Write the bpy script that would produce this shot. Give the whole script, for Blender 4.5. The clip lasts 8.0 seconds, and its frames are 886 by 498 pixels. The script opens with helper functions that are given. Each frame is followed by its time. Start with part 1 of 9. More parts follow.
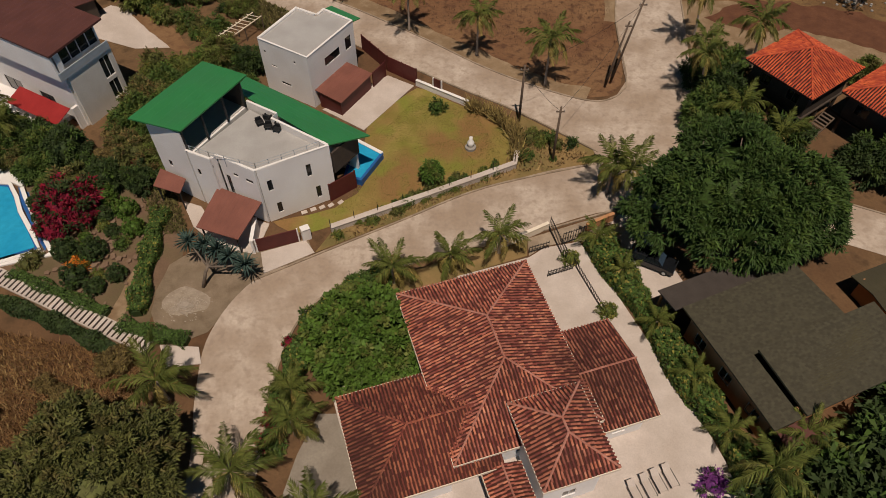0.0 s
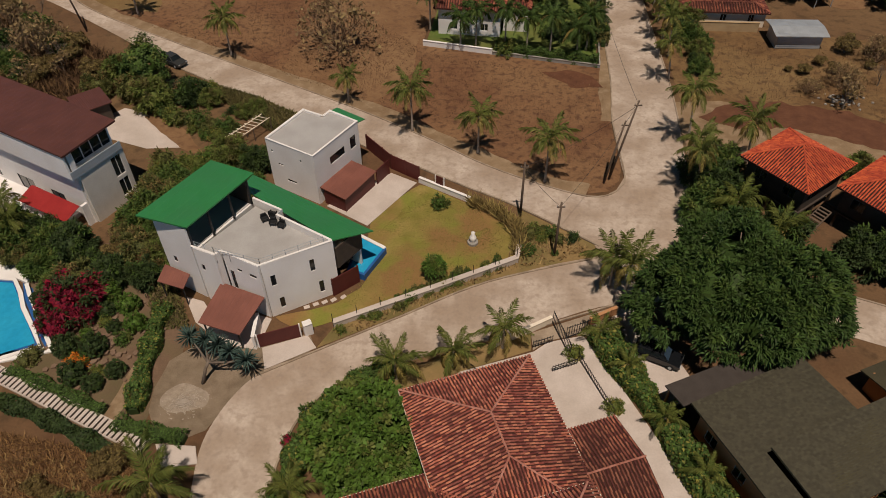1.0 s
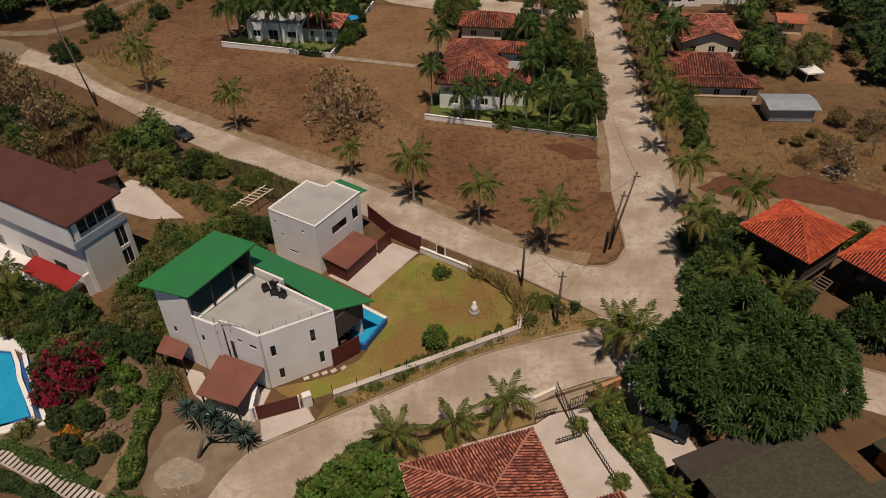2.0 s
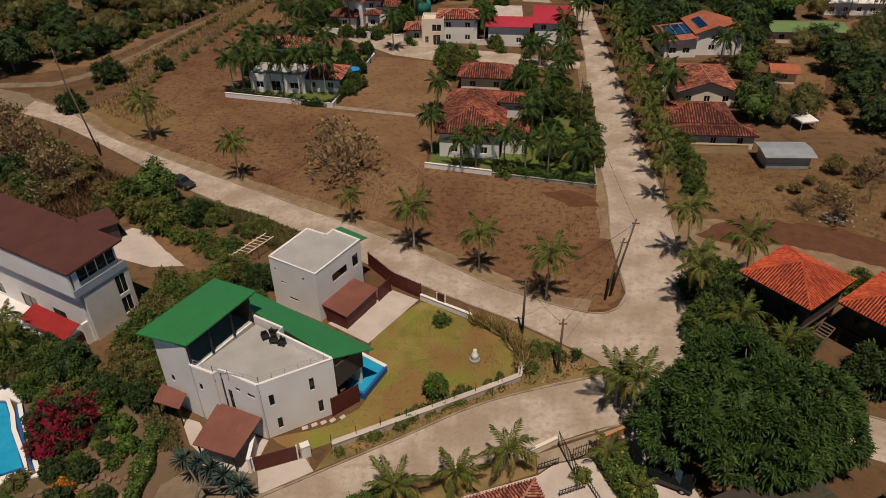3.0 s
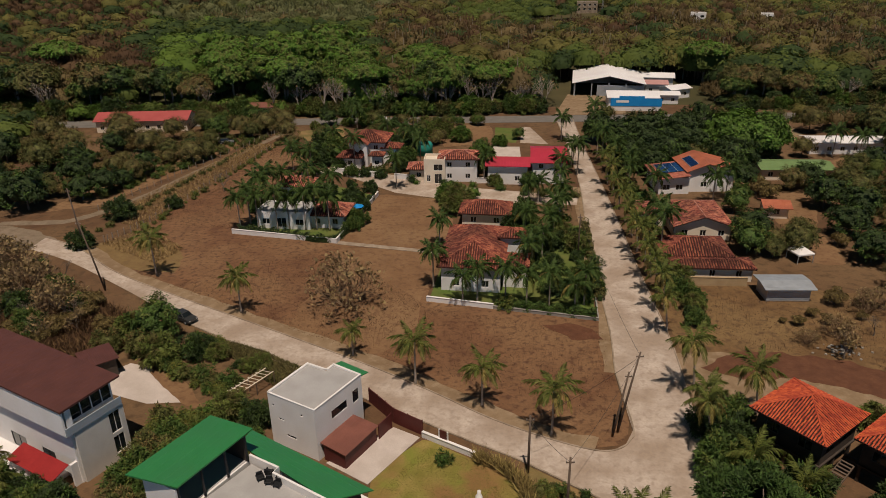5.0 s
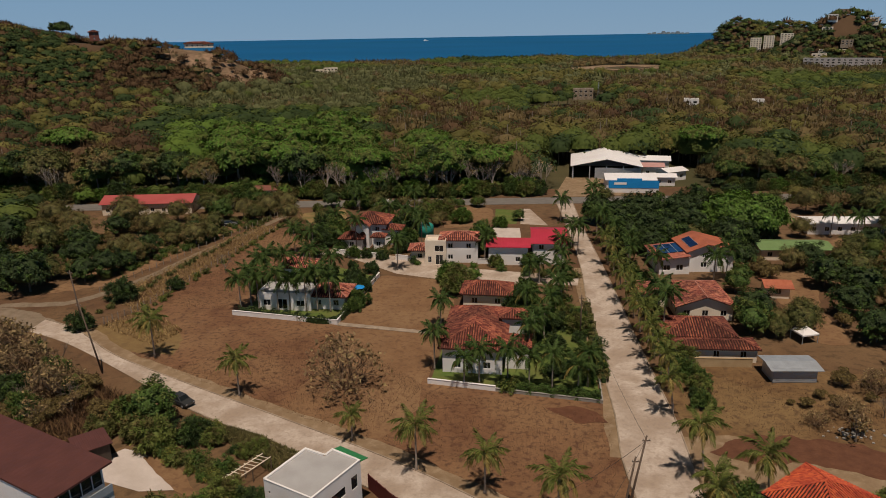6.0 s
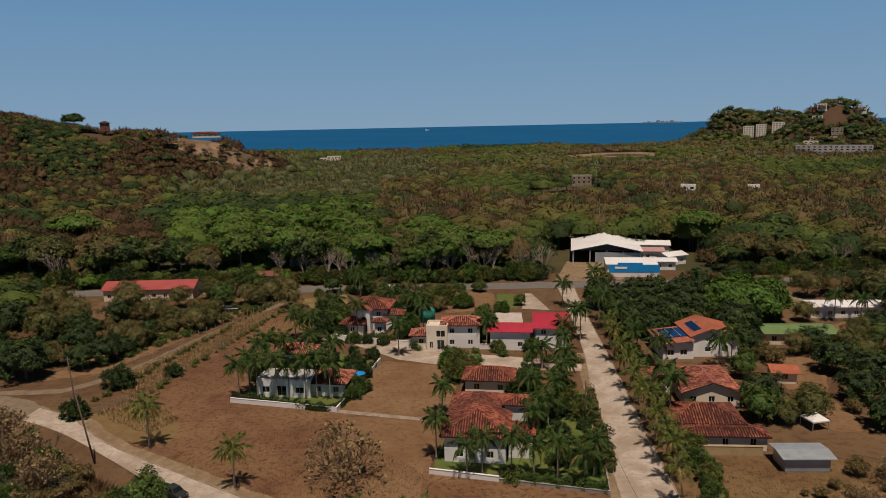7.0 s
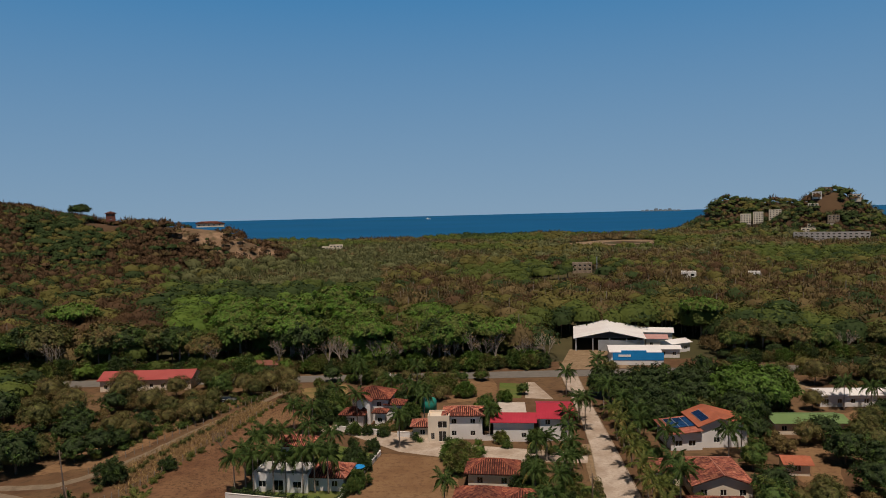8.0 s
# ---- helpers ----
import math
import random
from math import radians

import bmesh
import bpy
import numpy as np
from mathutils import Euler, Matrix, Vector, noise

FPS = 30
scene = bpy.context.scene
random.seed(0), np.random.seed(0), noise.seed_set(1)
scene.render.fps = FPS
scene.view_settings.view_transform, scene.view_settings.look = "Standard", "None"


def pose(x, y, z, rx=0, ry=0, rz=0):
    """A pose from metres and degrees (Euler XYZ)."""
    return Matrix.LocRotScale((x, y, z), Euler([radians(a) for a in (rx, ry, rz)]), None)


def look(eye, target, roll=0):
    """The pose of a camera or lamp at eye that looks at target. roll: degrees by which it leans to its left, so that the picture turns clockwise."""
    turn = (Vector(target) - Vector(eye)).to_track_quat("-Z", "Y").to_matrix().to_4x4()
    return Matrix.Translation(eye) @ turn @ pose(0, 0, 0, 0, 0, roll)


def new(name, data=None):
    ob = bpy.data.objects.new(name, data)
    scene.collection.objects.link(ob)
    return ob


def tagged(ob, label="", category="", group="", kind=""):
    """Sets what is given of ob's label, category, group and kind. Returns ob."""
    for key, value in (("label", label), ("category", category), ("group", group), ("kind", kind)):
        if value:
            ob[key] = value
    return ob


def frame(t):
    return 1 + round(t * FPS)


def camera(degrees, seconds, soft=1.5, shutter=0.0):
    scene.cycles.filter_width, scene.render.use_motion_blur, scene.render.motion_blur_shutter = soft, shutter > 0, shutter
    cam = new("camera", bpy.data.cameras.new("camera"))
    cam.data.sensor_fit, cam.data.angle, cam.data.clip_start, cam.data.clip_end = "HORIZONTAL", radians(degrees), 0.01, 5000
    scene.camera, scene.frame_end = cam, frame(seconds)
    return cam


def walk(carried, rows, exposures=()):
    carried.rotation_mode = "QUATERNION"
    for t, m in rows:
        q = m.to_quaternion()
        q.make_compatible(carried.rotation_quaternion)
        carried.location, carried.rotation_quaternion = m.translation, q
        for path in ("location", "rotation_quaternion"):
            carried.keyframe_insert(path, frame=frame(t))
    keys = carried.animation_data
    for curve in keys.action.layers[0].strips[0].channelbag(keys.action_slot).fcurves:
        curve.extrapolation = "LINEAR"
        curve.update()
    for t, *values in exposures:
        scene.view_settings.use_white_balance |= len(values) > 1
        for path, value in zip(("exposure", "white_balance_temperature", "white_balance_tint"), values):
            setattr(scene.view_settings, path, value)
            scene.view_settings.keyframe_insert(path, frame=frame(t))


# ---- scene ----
cam = camera(64.16, 8.0, soft=0.9)
EYE_Z = 56.0
# seconds, yaw, pitch, roll: the flying camera hovers and only tilts up
PATH = [(0.0, -0.00, -51.79, 0.02),
        (0.5, 0.02, -48.06, 0.23),
        (1.0, -0.01, -44.15, 0.32),
        (1.5, 0.03, -40.93, 0.37),
        (3.0, -0.04, -34.68, 0.54),
        (3.5, -0.03, -32.58, 0.57),
        (4.0, -0.01, -30.02, 0.65),
        (4.5, -0.02, -27.03, 0.74),
        (6.0, 0.01, -17.34, 0.98),
        (6.5, 0.04, -13.95, 1.10),
        (7.0, 0.07, -10.47, 1.19),
        (7.5, 0.11, -6.92, 1.32),
        (8.0, 0.15, -3.36, 1.42)]
walk(cam, [(t, pose(0, 0, EYE_Z, 90 + p, r, y)) for t, y, p, r in PATH])

# ---- light ----
SUN = Vector((0.03, -0.37, 1.0)).normalized()
world = bpy.data.worlds.new("sky")
scene.world = world
world.use_nodes = True
wn = world.node_tree
sky = wn.nodes.new("ShaderNodeTexSky")
sky.sky_type, sky.sun_disc = "NISHITA", False
sky.sun_elevation = math.asin(SUN.z)
sky.sun_rotation = math.atan2(SUN.x, SUN.y)
sky.altitude, sky.air_density, sky.dust_density, sky.ozone_density = 0, 0.6, 0.0, 5.0
wn.nodes["Background"].inputs[1].default_value = 0.0945
tint = wn.nodes.new("ShaderNodeMix")
tint.data_type, tint.blend_type = "RGBA", "MULTIPLY"
tint.inputs[0].default_value = 1.0
tint.inputs[7].default_value = (0.15, 0.115, 0.08, 1)
wn.links.new(sky.outputs[0], tint.inputs[6])
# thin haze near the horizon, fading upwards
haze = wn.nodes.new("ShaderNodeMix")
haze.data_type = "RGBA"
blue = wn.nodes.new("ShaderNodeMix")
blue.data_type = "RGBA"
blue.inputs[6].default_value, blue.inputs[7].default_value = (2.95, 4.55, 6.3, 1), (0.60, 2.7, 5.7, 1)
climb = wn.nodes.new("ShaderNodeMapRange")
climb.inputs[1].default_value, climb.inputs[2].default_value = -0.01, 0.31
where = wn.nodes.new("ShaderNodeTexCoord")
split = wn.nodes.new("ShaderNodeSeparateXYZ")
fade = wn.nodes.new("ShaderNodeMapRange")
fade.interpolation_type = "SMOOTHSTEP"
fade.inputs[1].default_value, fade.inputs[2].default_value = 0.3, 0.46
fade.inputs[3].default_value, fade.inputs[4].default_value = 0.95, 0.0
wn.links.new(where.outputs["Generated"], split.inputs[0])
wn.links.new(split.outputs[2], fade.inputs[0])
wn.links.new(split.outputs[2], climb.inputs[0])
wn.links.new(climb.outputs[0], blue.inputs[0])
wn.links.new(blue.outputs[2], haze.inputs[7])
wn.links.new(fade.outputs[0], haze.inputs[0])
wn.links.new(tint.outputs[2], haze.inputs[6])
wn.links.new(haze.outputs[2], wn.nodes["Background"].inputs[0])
sun = new("sun", bpy.data.lights.new("sun", "SUN"))
sun.data.energy, sun.data.angle, sun.data.color = 4.5, radians(0.5), (1.0, 0.87, 0.74)
sun.matrix_world = look(SUN * 100, (0, 0, 0))
scene.view_settings.exposure = -0.29


# ---- materials ----
def mat(name, c1, c2, scale=2.0, rough=0.85, bump=0.3, fine=12.0, c3=None, scale3=0.12, amt3=0.6, edge3=0.5,
        rnd="", rnd_amt=0.35, metal=0.0, spec=0.3, leaf=0.0, dots=None, dot_scale=0.6, c4=None, scale4=1.0, amt4=0.5):
    m = bpy.data.materials.new(name)
    m.use_nodes = True
    nt = m.node_tree
    N, K = nt.nodes, nt.links
    b = N["Principled BSDF"]
    b.inputs["Roughness"].default_value, b.inputs["Metallic"].default_value = rough, metal
    b.inputs["Specular IOR Level"].default_value = spec
    geo = N.new("ShaderNodeNewGeometry")

    def noise_fac(sc, detail=4.0):
        n = N.new("ShaderNodeTexNoise")
        n.inputs["Scale"].default_value, n.inputs["Detail"].default_value = sc, detail
        K.new(geo.outputs["Position"], n.inputs["Vector"])
        return n.outputs[0]

    def mix(fac, a, bb):
        x = N.new("ShaderNodeMix")
        x.data_type = "RGBA"
        for sock, v in ((x.inputs[0], fac), (x.inputs[6], a), (x.inputs[7], bb)):
            if isinstance(v, (tuple, float, int)):
                sock.default_value = (*v, 1) if isinstance(v, tuple) else v
            else:
                K.new(v, sock)
        return x.outputs[2]

    def steps(src, lo, hi, out=1.0):
        r = N.new("ShaderNodeMapRange")
        K.new(src, r.inputs[0])
        r.inputs[1].default_value, r.inputs[2].default_value, r.inputs[4].default_value = lo, hi, out
        return r.outputs[0]

    fine_n = noise_fac(fine, 6.0)
    col = mix(steps(noise_fac(scale), 0.3, 0.7), c1, c2)
    if c3:
        col = mix(steps(noise_fac(scale3, 5.0), edge3 - 0.08, edge3 + 0.12, amt3), col, c3)
    if c4:
        col = mix(steps(noise_fac(scale4, 6.0), 0.5, 0.66, amt4), col, c4)
    if dots:
        v = N.new("ShaderNodeTexVoronoi")
        v.inputs["Scale"].default_value = dot_scale
        K.new(geo.outputs["Position"], v.inputs["Vector"])
        col = mix(steps(v.outputs["Distance"], 0.34, 0.12, 0.75), col, dots)
    col = mix(steps(fine_n, 0.35, 0.75, 0.3), col, tuple(0.55 * c for c in c1))
    if rnd:
        src = geo.outputs["Random Per Island"] if rnd == "island" else N.new("ShaderNodeObjectInfo").outputs["Random"]
        h = N.new("ShaderNodeHueSaturation")
        K.new(steps(src, 0, 1, 1.0), h.inputs["Value"])
        rr = h.inputs["Value"].links[0].from_node
        rr.inputs[3].default_value, rr.inputs[4].default_value = 1 - rnd_amt, 1 + rnd_amt
        hm = N.new("ShaderNodeMath")
        hm.operation = "MULTIPLY_ADD"
        K.new(src, hm.inputs[0])
        hm.inputs[1].default_value, hm.inputs[2].default_value = 0.04 * rnd_amt, 0.5 - 0.02 * rnd_amt
        K.new(hm.outputs[0], h.inputs["Hue"])
        K.new(col, h.inputs["Color"])
        col = h.outputs[0]
    K.new(col, b.inputs["Base Color"])
    if bump:
        bp = N.new("ShaderNodeBump")
        bp.inputs["Strength"].default_value, bp.inputs["Distance"].default_value = bump, 0.05
        K.new(fine_n, bp.inputs["Height"])
        K.new(bp.outputs[0], b.inputs["Normal"])
    if leaf:
        tr = N.new("ShaderNodeBsdfTranslucent")
        K.new(col, tr.inputs[0])
        ms = N.new("ShaderNodeMixShader")
        ms.inputs[0].default_value = leaf
        K.new(b.outputs[0], ms.inputs[1])
        K.new(tr.outputs[0], ms.inputs[2])
        K.new(ms.outputs[0], N["Material Output"].inputs[0])
    return m


M_EARTH = mat("dry_earth", (0.0935, 0.0465, 0.0224), (0.153, 0.083, 0.04), 0.3, 0.95, 0.6, 3.5, c3=(0.187, 0.116, 0.056), scale3=0.04, amt3=0.6, c4=(0.0638, 0.0373, 0.0176), scale4=0.6, amt4=0.7)
M_FIELD = mat("dry_field", (0.122, 0.055, 0.026), (0.20, 0.10, 0.048), 0.3, 0.95, 0.9, 3.0, c3=(0.235, 0.135, 0.065), scale3=0.06, amt3=0.7, c4=(0.075, 0.034, 0.018), scale4=1.1, amt4=0.75)
M_GOLD_FIELD = mat("golden_dry_field", (0.115, 0.062, 0.026), (0.19, 0.108, 0.045), 0.35, 0.95, 0.9, 3.0, c3=(0.22, 0.14, 0.06), scale3=0.08, amt3=0.75, c4=(0.08, 0.042, 0.02), scale4=0.8, amt4=0.75)
M_RED_EARTH = mat("red_earth", (0.095, 0.038, 0.019), (0.14, 0.058, 0.029), 0.7, 0.95, 0.5, 4.0)
M_SAND = mat("pale_sand", (0.22, 0.145, 0.08), (0.29, 0.20, 0.12), 0.6, 0.95, 0.4, 5.0, c3=(0.17, 0.105, 0.055), scale3=0.2, c4=(0.34, 0.25, 0.16), scale4=0.7)
M_FOREST_FLOOR = mat("leaf_litter", (0.0577, 0.0465, 0.0189), (0.0847, 0.0698, 0.0284), 0.1, 0.95, 0.4, 2.0, c3=(0.0385, 0.0418, 0.0126), scale3=0.012)
M_HILL = mat("dry_hillside", (0.058, 0.034, 0.016), (0.088, 0.052, 0.025), 0.06, 0.95, 0.4, 1.0, c3=(0.11, 0.062, 0.032), scale3=0.02)
M_ROAD = mat("worn_concrete_road", (0.40, 0.315, 0.25), (0.53, 0.435, 0.358), 0.35, 0.9, 0.5, 3.0, c3=(0.30, 0.218, 0.155), scale3=0.16, amt3=0.8, c4=(0.27, 0.20, 0.15), scale4=1.3, amt4=0.5)
M_KERB = mat("kerb_concrete", (0.30, 0.23, 0.165), (0.37, 0.29, 0.215), 1.2, 0.9, 0.3, 9.0, c3=(0.168, 0.119, 0.078), scale3=0.5)
M_DRIVE = mat("pale_paving", (0.503, 0.423, 0.372), (0.57, 0.488, 0.432), 0.8, 0.85, 0.2, 9.0, c3=(0.43, 0.355, 0.30), scale3=0.3)
M_GRAVEL = mat("gravel", (0.165, 0.12, 0.078), (0.225, 0.17, 0.115), 0.9, 0.95, 0.8, 8.0, c3=(0.27, 0.20, 0.14), scale3=0.25, c4=(0.13, 0.09, 0.055), scale4=0.7)
M_LAWN = mat("dry_lawn", (0.17, 0.155, 0.026), (0.29, 0.215, 0.065), 0.4, 0.95, 0.7, 4.0, c3=(0.24, 0.125, 0.05), scale3=0.13, amt3=0.9, edge3=0.47, c4=(0.185, 0.195, 0.03), scale4=0.28, amt4=0.85)
M_GREEN_LAWN = mat("green_lawn", (0.07, 0.112, 0.018), (0.112, 0.143, 0.03), 0.4, 0.95, 0.5, 6.0, c3=(0.154, 0.135, 0.042), scale3=0.15)
M_DRY_GRASS = mat("dry_grass", (0.225, 0.147, 0.06), (0.27, 0.175, 0.072), 0.8, 0.95, 0.5, 6.0, c3=(0.105, 0.098, 0.03), scale3=0.25, amt3=0.7)
M_SEA = mat("sea_water", (0.006, 0.085, 0.215), (0.008, 0.10, 0.24), 0.004, 0.6, 0.15, 0.3, c3=(0.004, 0.068, 0.165), scale3=0.002, spec=0.06)
M_WHITE = mat("white_render", (0.78, 0.735, 0.70), (0.83, 0.795, 0.765), 0.7, 0.8, 0.08, 20.0, c3=(0.68, 0.62, 0.575), scale3=0.35, amt3=0.5)
M_CREAM = mat("cream_render", (0.74, 0.63, 0.50), (0.80, 0.70, 0.57), 0.7, 0.8, 0.08, 20.0, c3=(0.62, 0.51, 0.40), scale3=0.35)
M_ORANGE_WALL = mat("ochre_wall", (0.42, 0.20, 0.09), (0.48, 0.24, 0.11), 0.7, 0.8, 0.1, 20.0)
M_DARK_WALL = mat("dark_timber_wall", (0.05, 0.038, 0.03), (0.075, 0.055, 0.042), 1.5, 0.7, 0.2, 14.0)
M_DECK_ROOF = mat("grey_screed", (0.37, 0.35, 0.335), (0.42, 0.40, 0.385), 0.5, 0.85, 0.1, 12.0, c3=(0.32, 0.30, 0.285), scale3=0.3)
M_GREEN_METAL = mat("green_metal_sheet", (0.028, 0.175, 0.05), (0.034, 0.2, 0.06), 0.6, 0.45, 0.05, 10.0, c3=(0.035, 0.16, 0.055), scale3=0.3, spec=0.4)
M_BROWN_METAL = mat("brown_metal_sheet", (0.095, 0.034, 0.026), (0.115, 0.042, 0.032), 0.6, 0.55, 0.08, 10.0, c3=(0.08, 0.03, 0.023), scale3=0.4)
M_ROSE_METAL = mat("rust_red_sheet", (0.19, 0.07, 0.05), (0.225, 0.085, 0.06), 0.6, 0.6, 0.08, 10.0, c3=(0.155, 0.058, 0.042), scale3=0.5)
M_RED_CLOTH = mat("red_awning", (0.25, 0.014, 0.014), (0.31, 0.022, 0.02), 1.0, 0.8, 0.1, 10.0)
M_CRIMSON = mat("crimson_sheet", (0.40, 0.025, 0.05), (0.46, 0.035, 0.06), 0.5, 0.6, 0.08, 6.0, c3=(0.33, 0.03, 0.04), scale3=0.3)
M_MAROON = mat("maroon_steel", (0.085, 0.018, 0.016), (0.11, 0.024, 0.02), 1.0, 0.55, 0.05, 10.0)
M_SHINGLE = mat("grey_shingle", (0.054, 0.046, 0.025), (0.069, 0.059, 0.033), 1.0, 0.95, 0.5, 10.0, c3=(0.0435, 0.037, 0.0245), scale3=0.25, rnd="object", rnd_amt=0.15)
M_TAN = mat("tan_earth", (0.165, 0.086, 0.04), (0.225, 0.125, 0.06), 0.3, 0.95, 0.8, 3.0, c3=(0.25, 0.15, 0.075), scale3=0.07, amt3=0.6, c4=(0.12, 0.06, 0.03), scale4=0.9, amt4=0.65)
M_TILE = mat("old_clay_tile", (0.305, 0.075, 0.048), (0.47, 0.175, 0.122), 1.3, 0.9, 0.3, 8.0, c3=(0.095, 0.036, 0.026), scale3=0.11, amt3=0.8, edge3=0.54, c4=(0.18, 0.06, 0.042), scale4=0.8, amt4=0.6, rnd="island", rnd_amt=0.55)
M_TILE_ONE = mat("old_clay_tile_single", (0.305, 0.075, 0.048), (0.47, 0.175, 0.122), 1.3, 0.9, 0.3, 8.0, c3=(0.095, 0.036, 0.026), scale3=0.11, amt3=0.8, edge3=0.54, c4=(0.18, 0.06, 0.042), scale4=0.8, amt4=0.6, rnd="object", rnd_amt=0.55)
M_RIDGE = mat("mortared_ridge_tile", (0.40, 0.16, 0.11), (0.52, 0.25, 0.19), 1.3, 0.9, 0.3, 8.0, c3=(0.26, 0.09, 0.06), scale3=0.5)
M_TILE_DARK = mat("weathered_clay_tile", (0.20, 0.052, 0.033), (0.34, 0.105, 0.066), 1.1, 0.9, 0.3, 8.0, c3=(0.085, 0.03, 0.022), scale3=0.14, amt3=0.8, edge3=0.5, rnd="island", rnd_amt=0.5)
M_TILE_ORANGE = mat("orange_clay_tile", (0.47, 0.075, 0.03), (0.56, 0.11, 0.045), 1.1, 0.85, 0.3, 8.0, c3=(0.38, 0.06, 0.03), scale3=0.3, rnd="island", rnd_amt=0.25)
M_TILE_FADED = mat("faded_orange_sheet", (0.36, 0.10, 0.05), (0.44, 0.14, 0.075), 0.9, 0.8, 0.2, 6.0, c3=(0.26, 0.08, 0.045), scale3=0.3, amt3=0.7)
# clay channels, coloured near black for the shade between the barrel tiles
M_UNDER = mat("shaded_channel_tile", (0.05, 0.016, 0.011), (0.085, 0.028, 0.019), 1.2, 0.95, 0.3, 8.0, c3=(0.03, 0.013, 0.009), scale3=0.12)
M_POOL = mat("pool_water", (0.02, 0.30, 0.52), (0.03, 0.36, 0.58), 0.4, 0.12, 0.05, 2.0, spec=0.5)
M_POOL_TILE = mat("blue_pool_tile", (0.02, 0.09, 0.28), (0.03, 0.12, 0.33), 2.0, 0.4, 0.1)
M_WOOD = mat("weathered_wood", (0.10, 0.07, 0.05), (0.15, 0.105, 0.075), 2.0, 0.9, 0.4, 15.0)
M_BARK = mat("bark", (0.13, 0.10, 0.075), (0.20, 0.155, 0.12), 2.0, 0.95, 0.6, 12.0)
M_PALE_BARK = mat("pale_bark", (0.27, 0.22, 0.18), (0.34, 0.28, 0.23), 2.0, 0.95, 0.5, 12.0)
M_METAL = mat("galvanised_sheet", (0.42, 0.44, 0.46), (0.48, 0.50, 0.52), 0.8, 0.5, 0.1, 9.0, c3=(0.34, 0.35, 0.37), scale3=0.5, metal=0.4)
M_BLACK = mat("black_iron", (0.015, 0.015, 0.016), (0.02, 0.02, 0.022), 2.0, 0.5, 0.1)
M_CAR = mat("black_car_paint", (0.008, 0.009, 0.011), (0.01, 0.011, 0.013), 2.0, 0.15, 0.0, spec=0.6)
M_CAR_GREY = mat("grey_car_paint", (0.035, 0.036, 0.036), (0.042, 0.043, 0.043), 2.0, 0.25, 0.0, spec=0.6)
M_CAR_WHITE = mat("white_car_paint", (0.7, 0.7, 0.7), (0.75, 0.75, 0.75), 2.0, 0.25, 0.0, spec=0.6)
M_RUBBER = mat("rubber", (0.015, 0.015, 0.015), (0.022, 0.022, 0.022), 4.0, 0.9, 0.2)
M_GLASS = mat("dark_window_glass", (0.012, 0.016, 0.018), (0.016, 0.02, 0.022), 0.5, 0.06, 0.0, spec=0.6)
M_SOLAR = mat("solar_cell", (0.008, 0.02, 0.07), (0.012, 0.03, 0.09), 2.0, 0.1, 0.0, spec=0.6)
M_BLUE = mat("blue_facade_panel", (0.01, 0.22, 0.55), (0.015, 0.26, 0.6), 0.6, 0.6, 0.05)
M_ROOF_WHITE = mat("white_sheet_roof", (0.74, 0.70, 0.69), (0.80, 0.77, 0.75), 0.2, 0.6, 0.05, 5.0, c3=(0.66, 0.60, 0.58), scale3=0.08)
M_STONE = mat("grey_stone", (0.25, 0.23, 0.2), (0.33, 0.3, 0.27), 1.5, 0.9, 0.4)
M_ROCK = mat("bare_rock_slope", (0.21, 0.125, 0.075), (0.33, 0.215, 0.135), 0.3, 0.95, 1.0, 1.5, c3=(0.10, 0.065, 0.035), scale3=0.06, amt3=0.8, c4=(0.07, 0.06, 0.025), scale4=0.16, amt4=0.7)


def leafy(name, a, b, amt=0.42, leaf=0.1):
    return mat(name, a, b, 0.8, 0.7, 0.0, 6.0, rnd="island", rnd_amt=amt, spec=0.25, leaf=leaf)


M_LEAF = leafy("green_leaf", (0.044, 0.079, 0.014), (0.072, 0.112, 0.02))
M_LEAF_BRIGHT = leafy("bright_leaf", (0.058, 0.112, 0.014), (0.088, 0.142, 0.02))
M_LEAF_DEEP = leafy("deep_green_leaf", (0.032, 0.062, 0.012), (0.052, 0.09, 0.017))
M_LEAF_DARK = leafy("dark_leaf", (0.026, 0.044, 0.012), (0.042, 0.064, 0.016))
M_LEAF_OLIVE = leafy("olive_leaf", (0.10, 0.088, 0.026), (0.14, 0.12, 0.038))
M_LEAF_LIME = leafy("yellow_green_leaf", (0.08, 0.108, 0.02), (0.14, 0.155, 0.034))
M_LEAF_FRESH = leafy("fresh_green_leaf", (0.07, 0.145, 0.016), (0.12, 0.2, 0.026))
M_LEAF_DRY = leafy("dry_leaf", (0.13, 0.09, 0.03), (0.18, 0.13, 0.047))
M_LEAF_YELLOW = leafy("yellow_leaf", (0.16, 0.15, 0.03), (0.22, 0.19, 0.04))
M_PALM = leafy("palm_leaf", (0.08, 0.102, 0.018), (0.15, 0.16, 0.035))
M_PALM_DARK = leafy("palm_leaf_dark", (0.042, 0.08, 0.016), (0.085, 0.122, 0.027))
M_PALM_YELLOW = leafy("palm_leaf_dry", (0.24, 0.19, 0.05), (0.34, 0.26, 0.08))
M_YUCCA = leafy("blue_green_leaf", (0.05, 0.085, 0.07), (0.07, 0.11, 0.09))
M_MAGENTA = leafy("magenta_bracts", (0.16, 0.006, 0.022), (0.25, 0.012, 0.036))
M_PURPLE = leafy("purple_bracts", (0.14, 0.03, 0.16), (0.2, 0.05, 0.22))
M_ORANGE_FLOWER = leafy("orange_flowers", (0.55, 0.16, 0.015), (0.65, 0.22, 0.02))
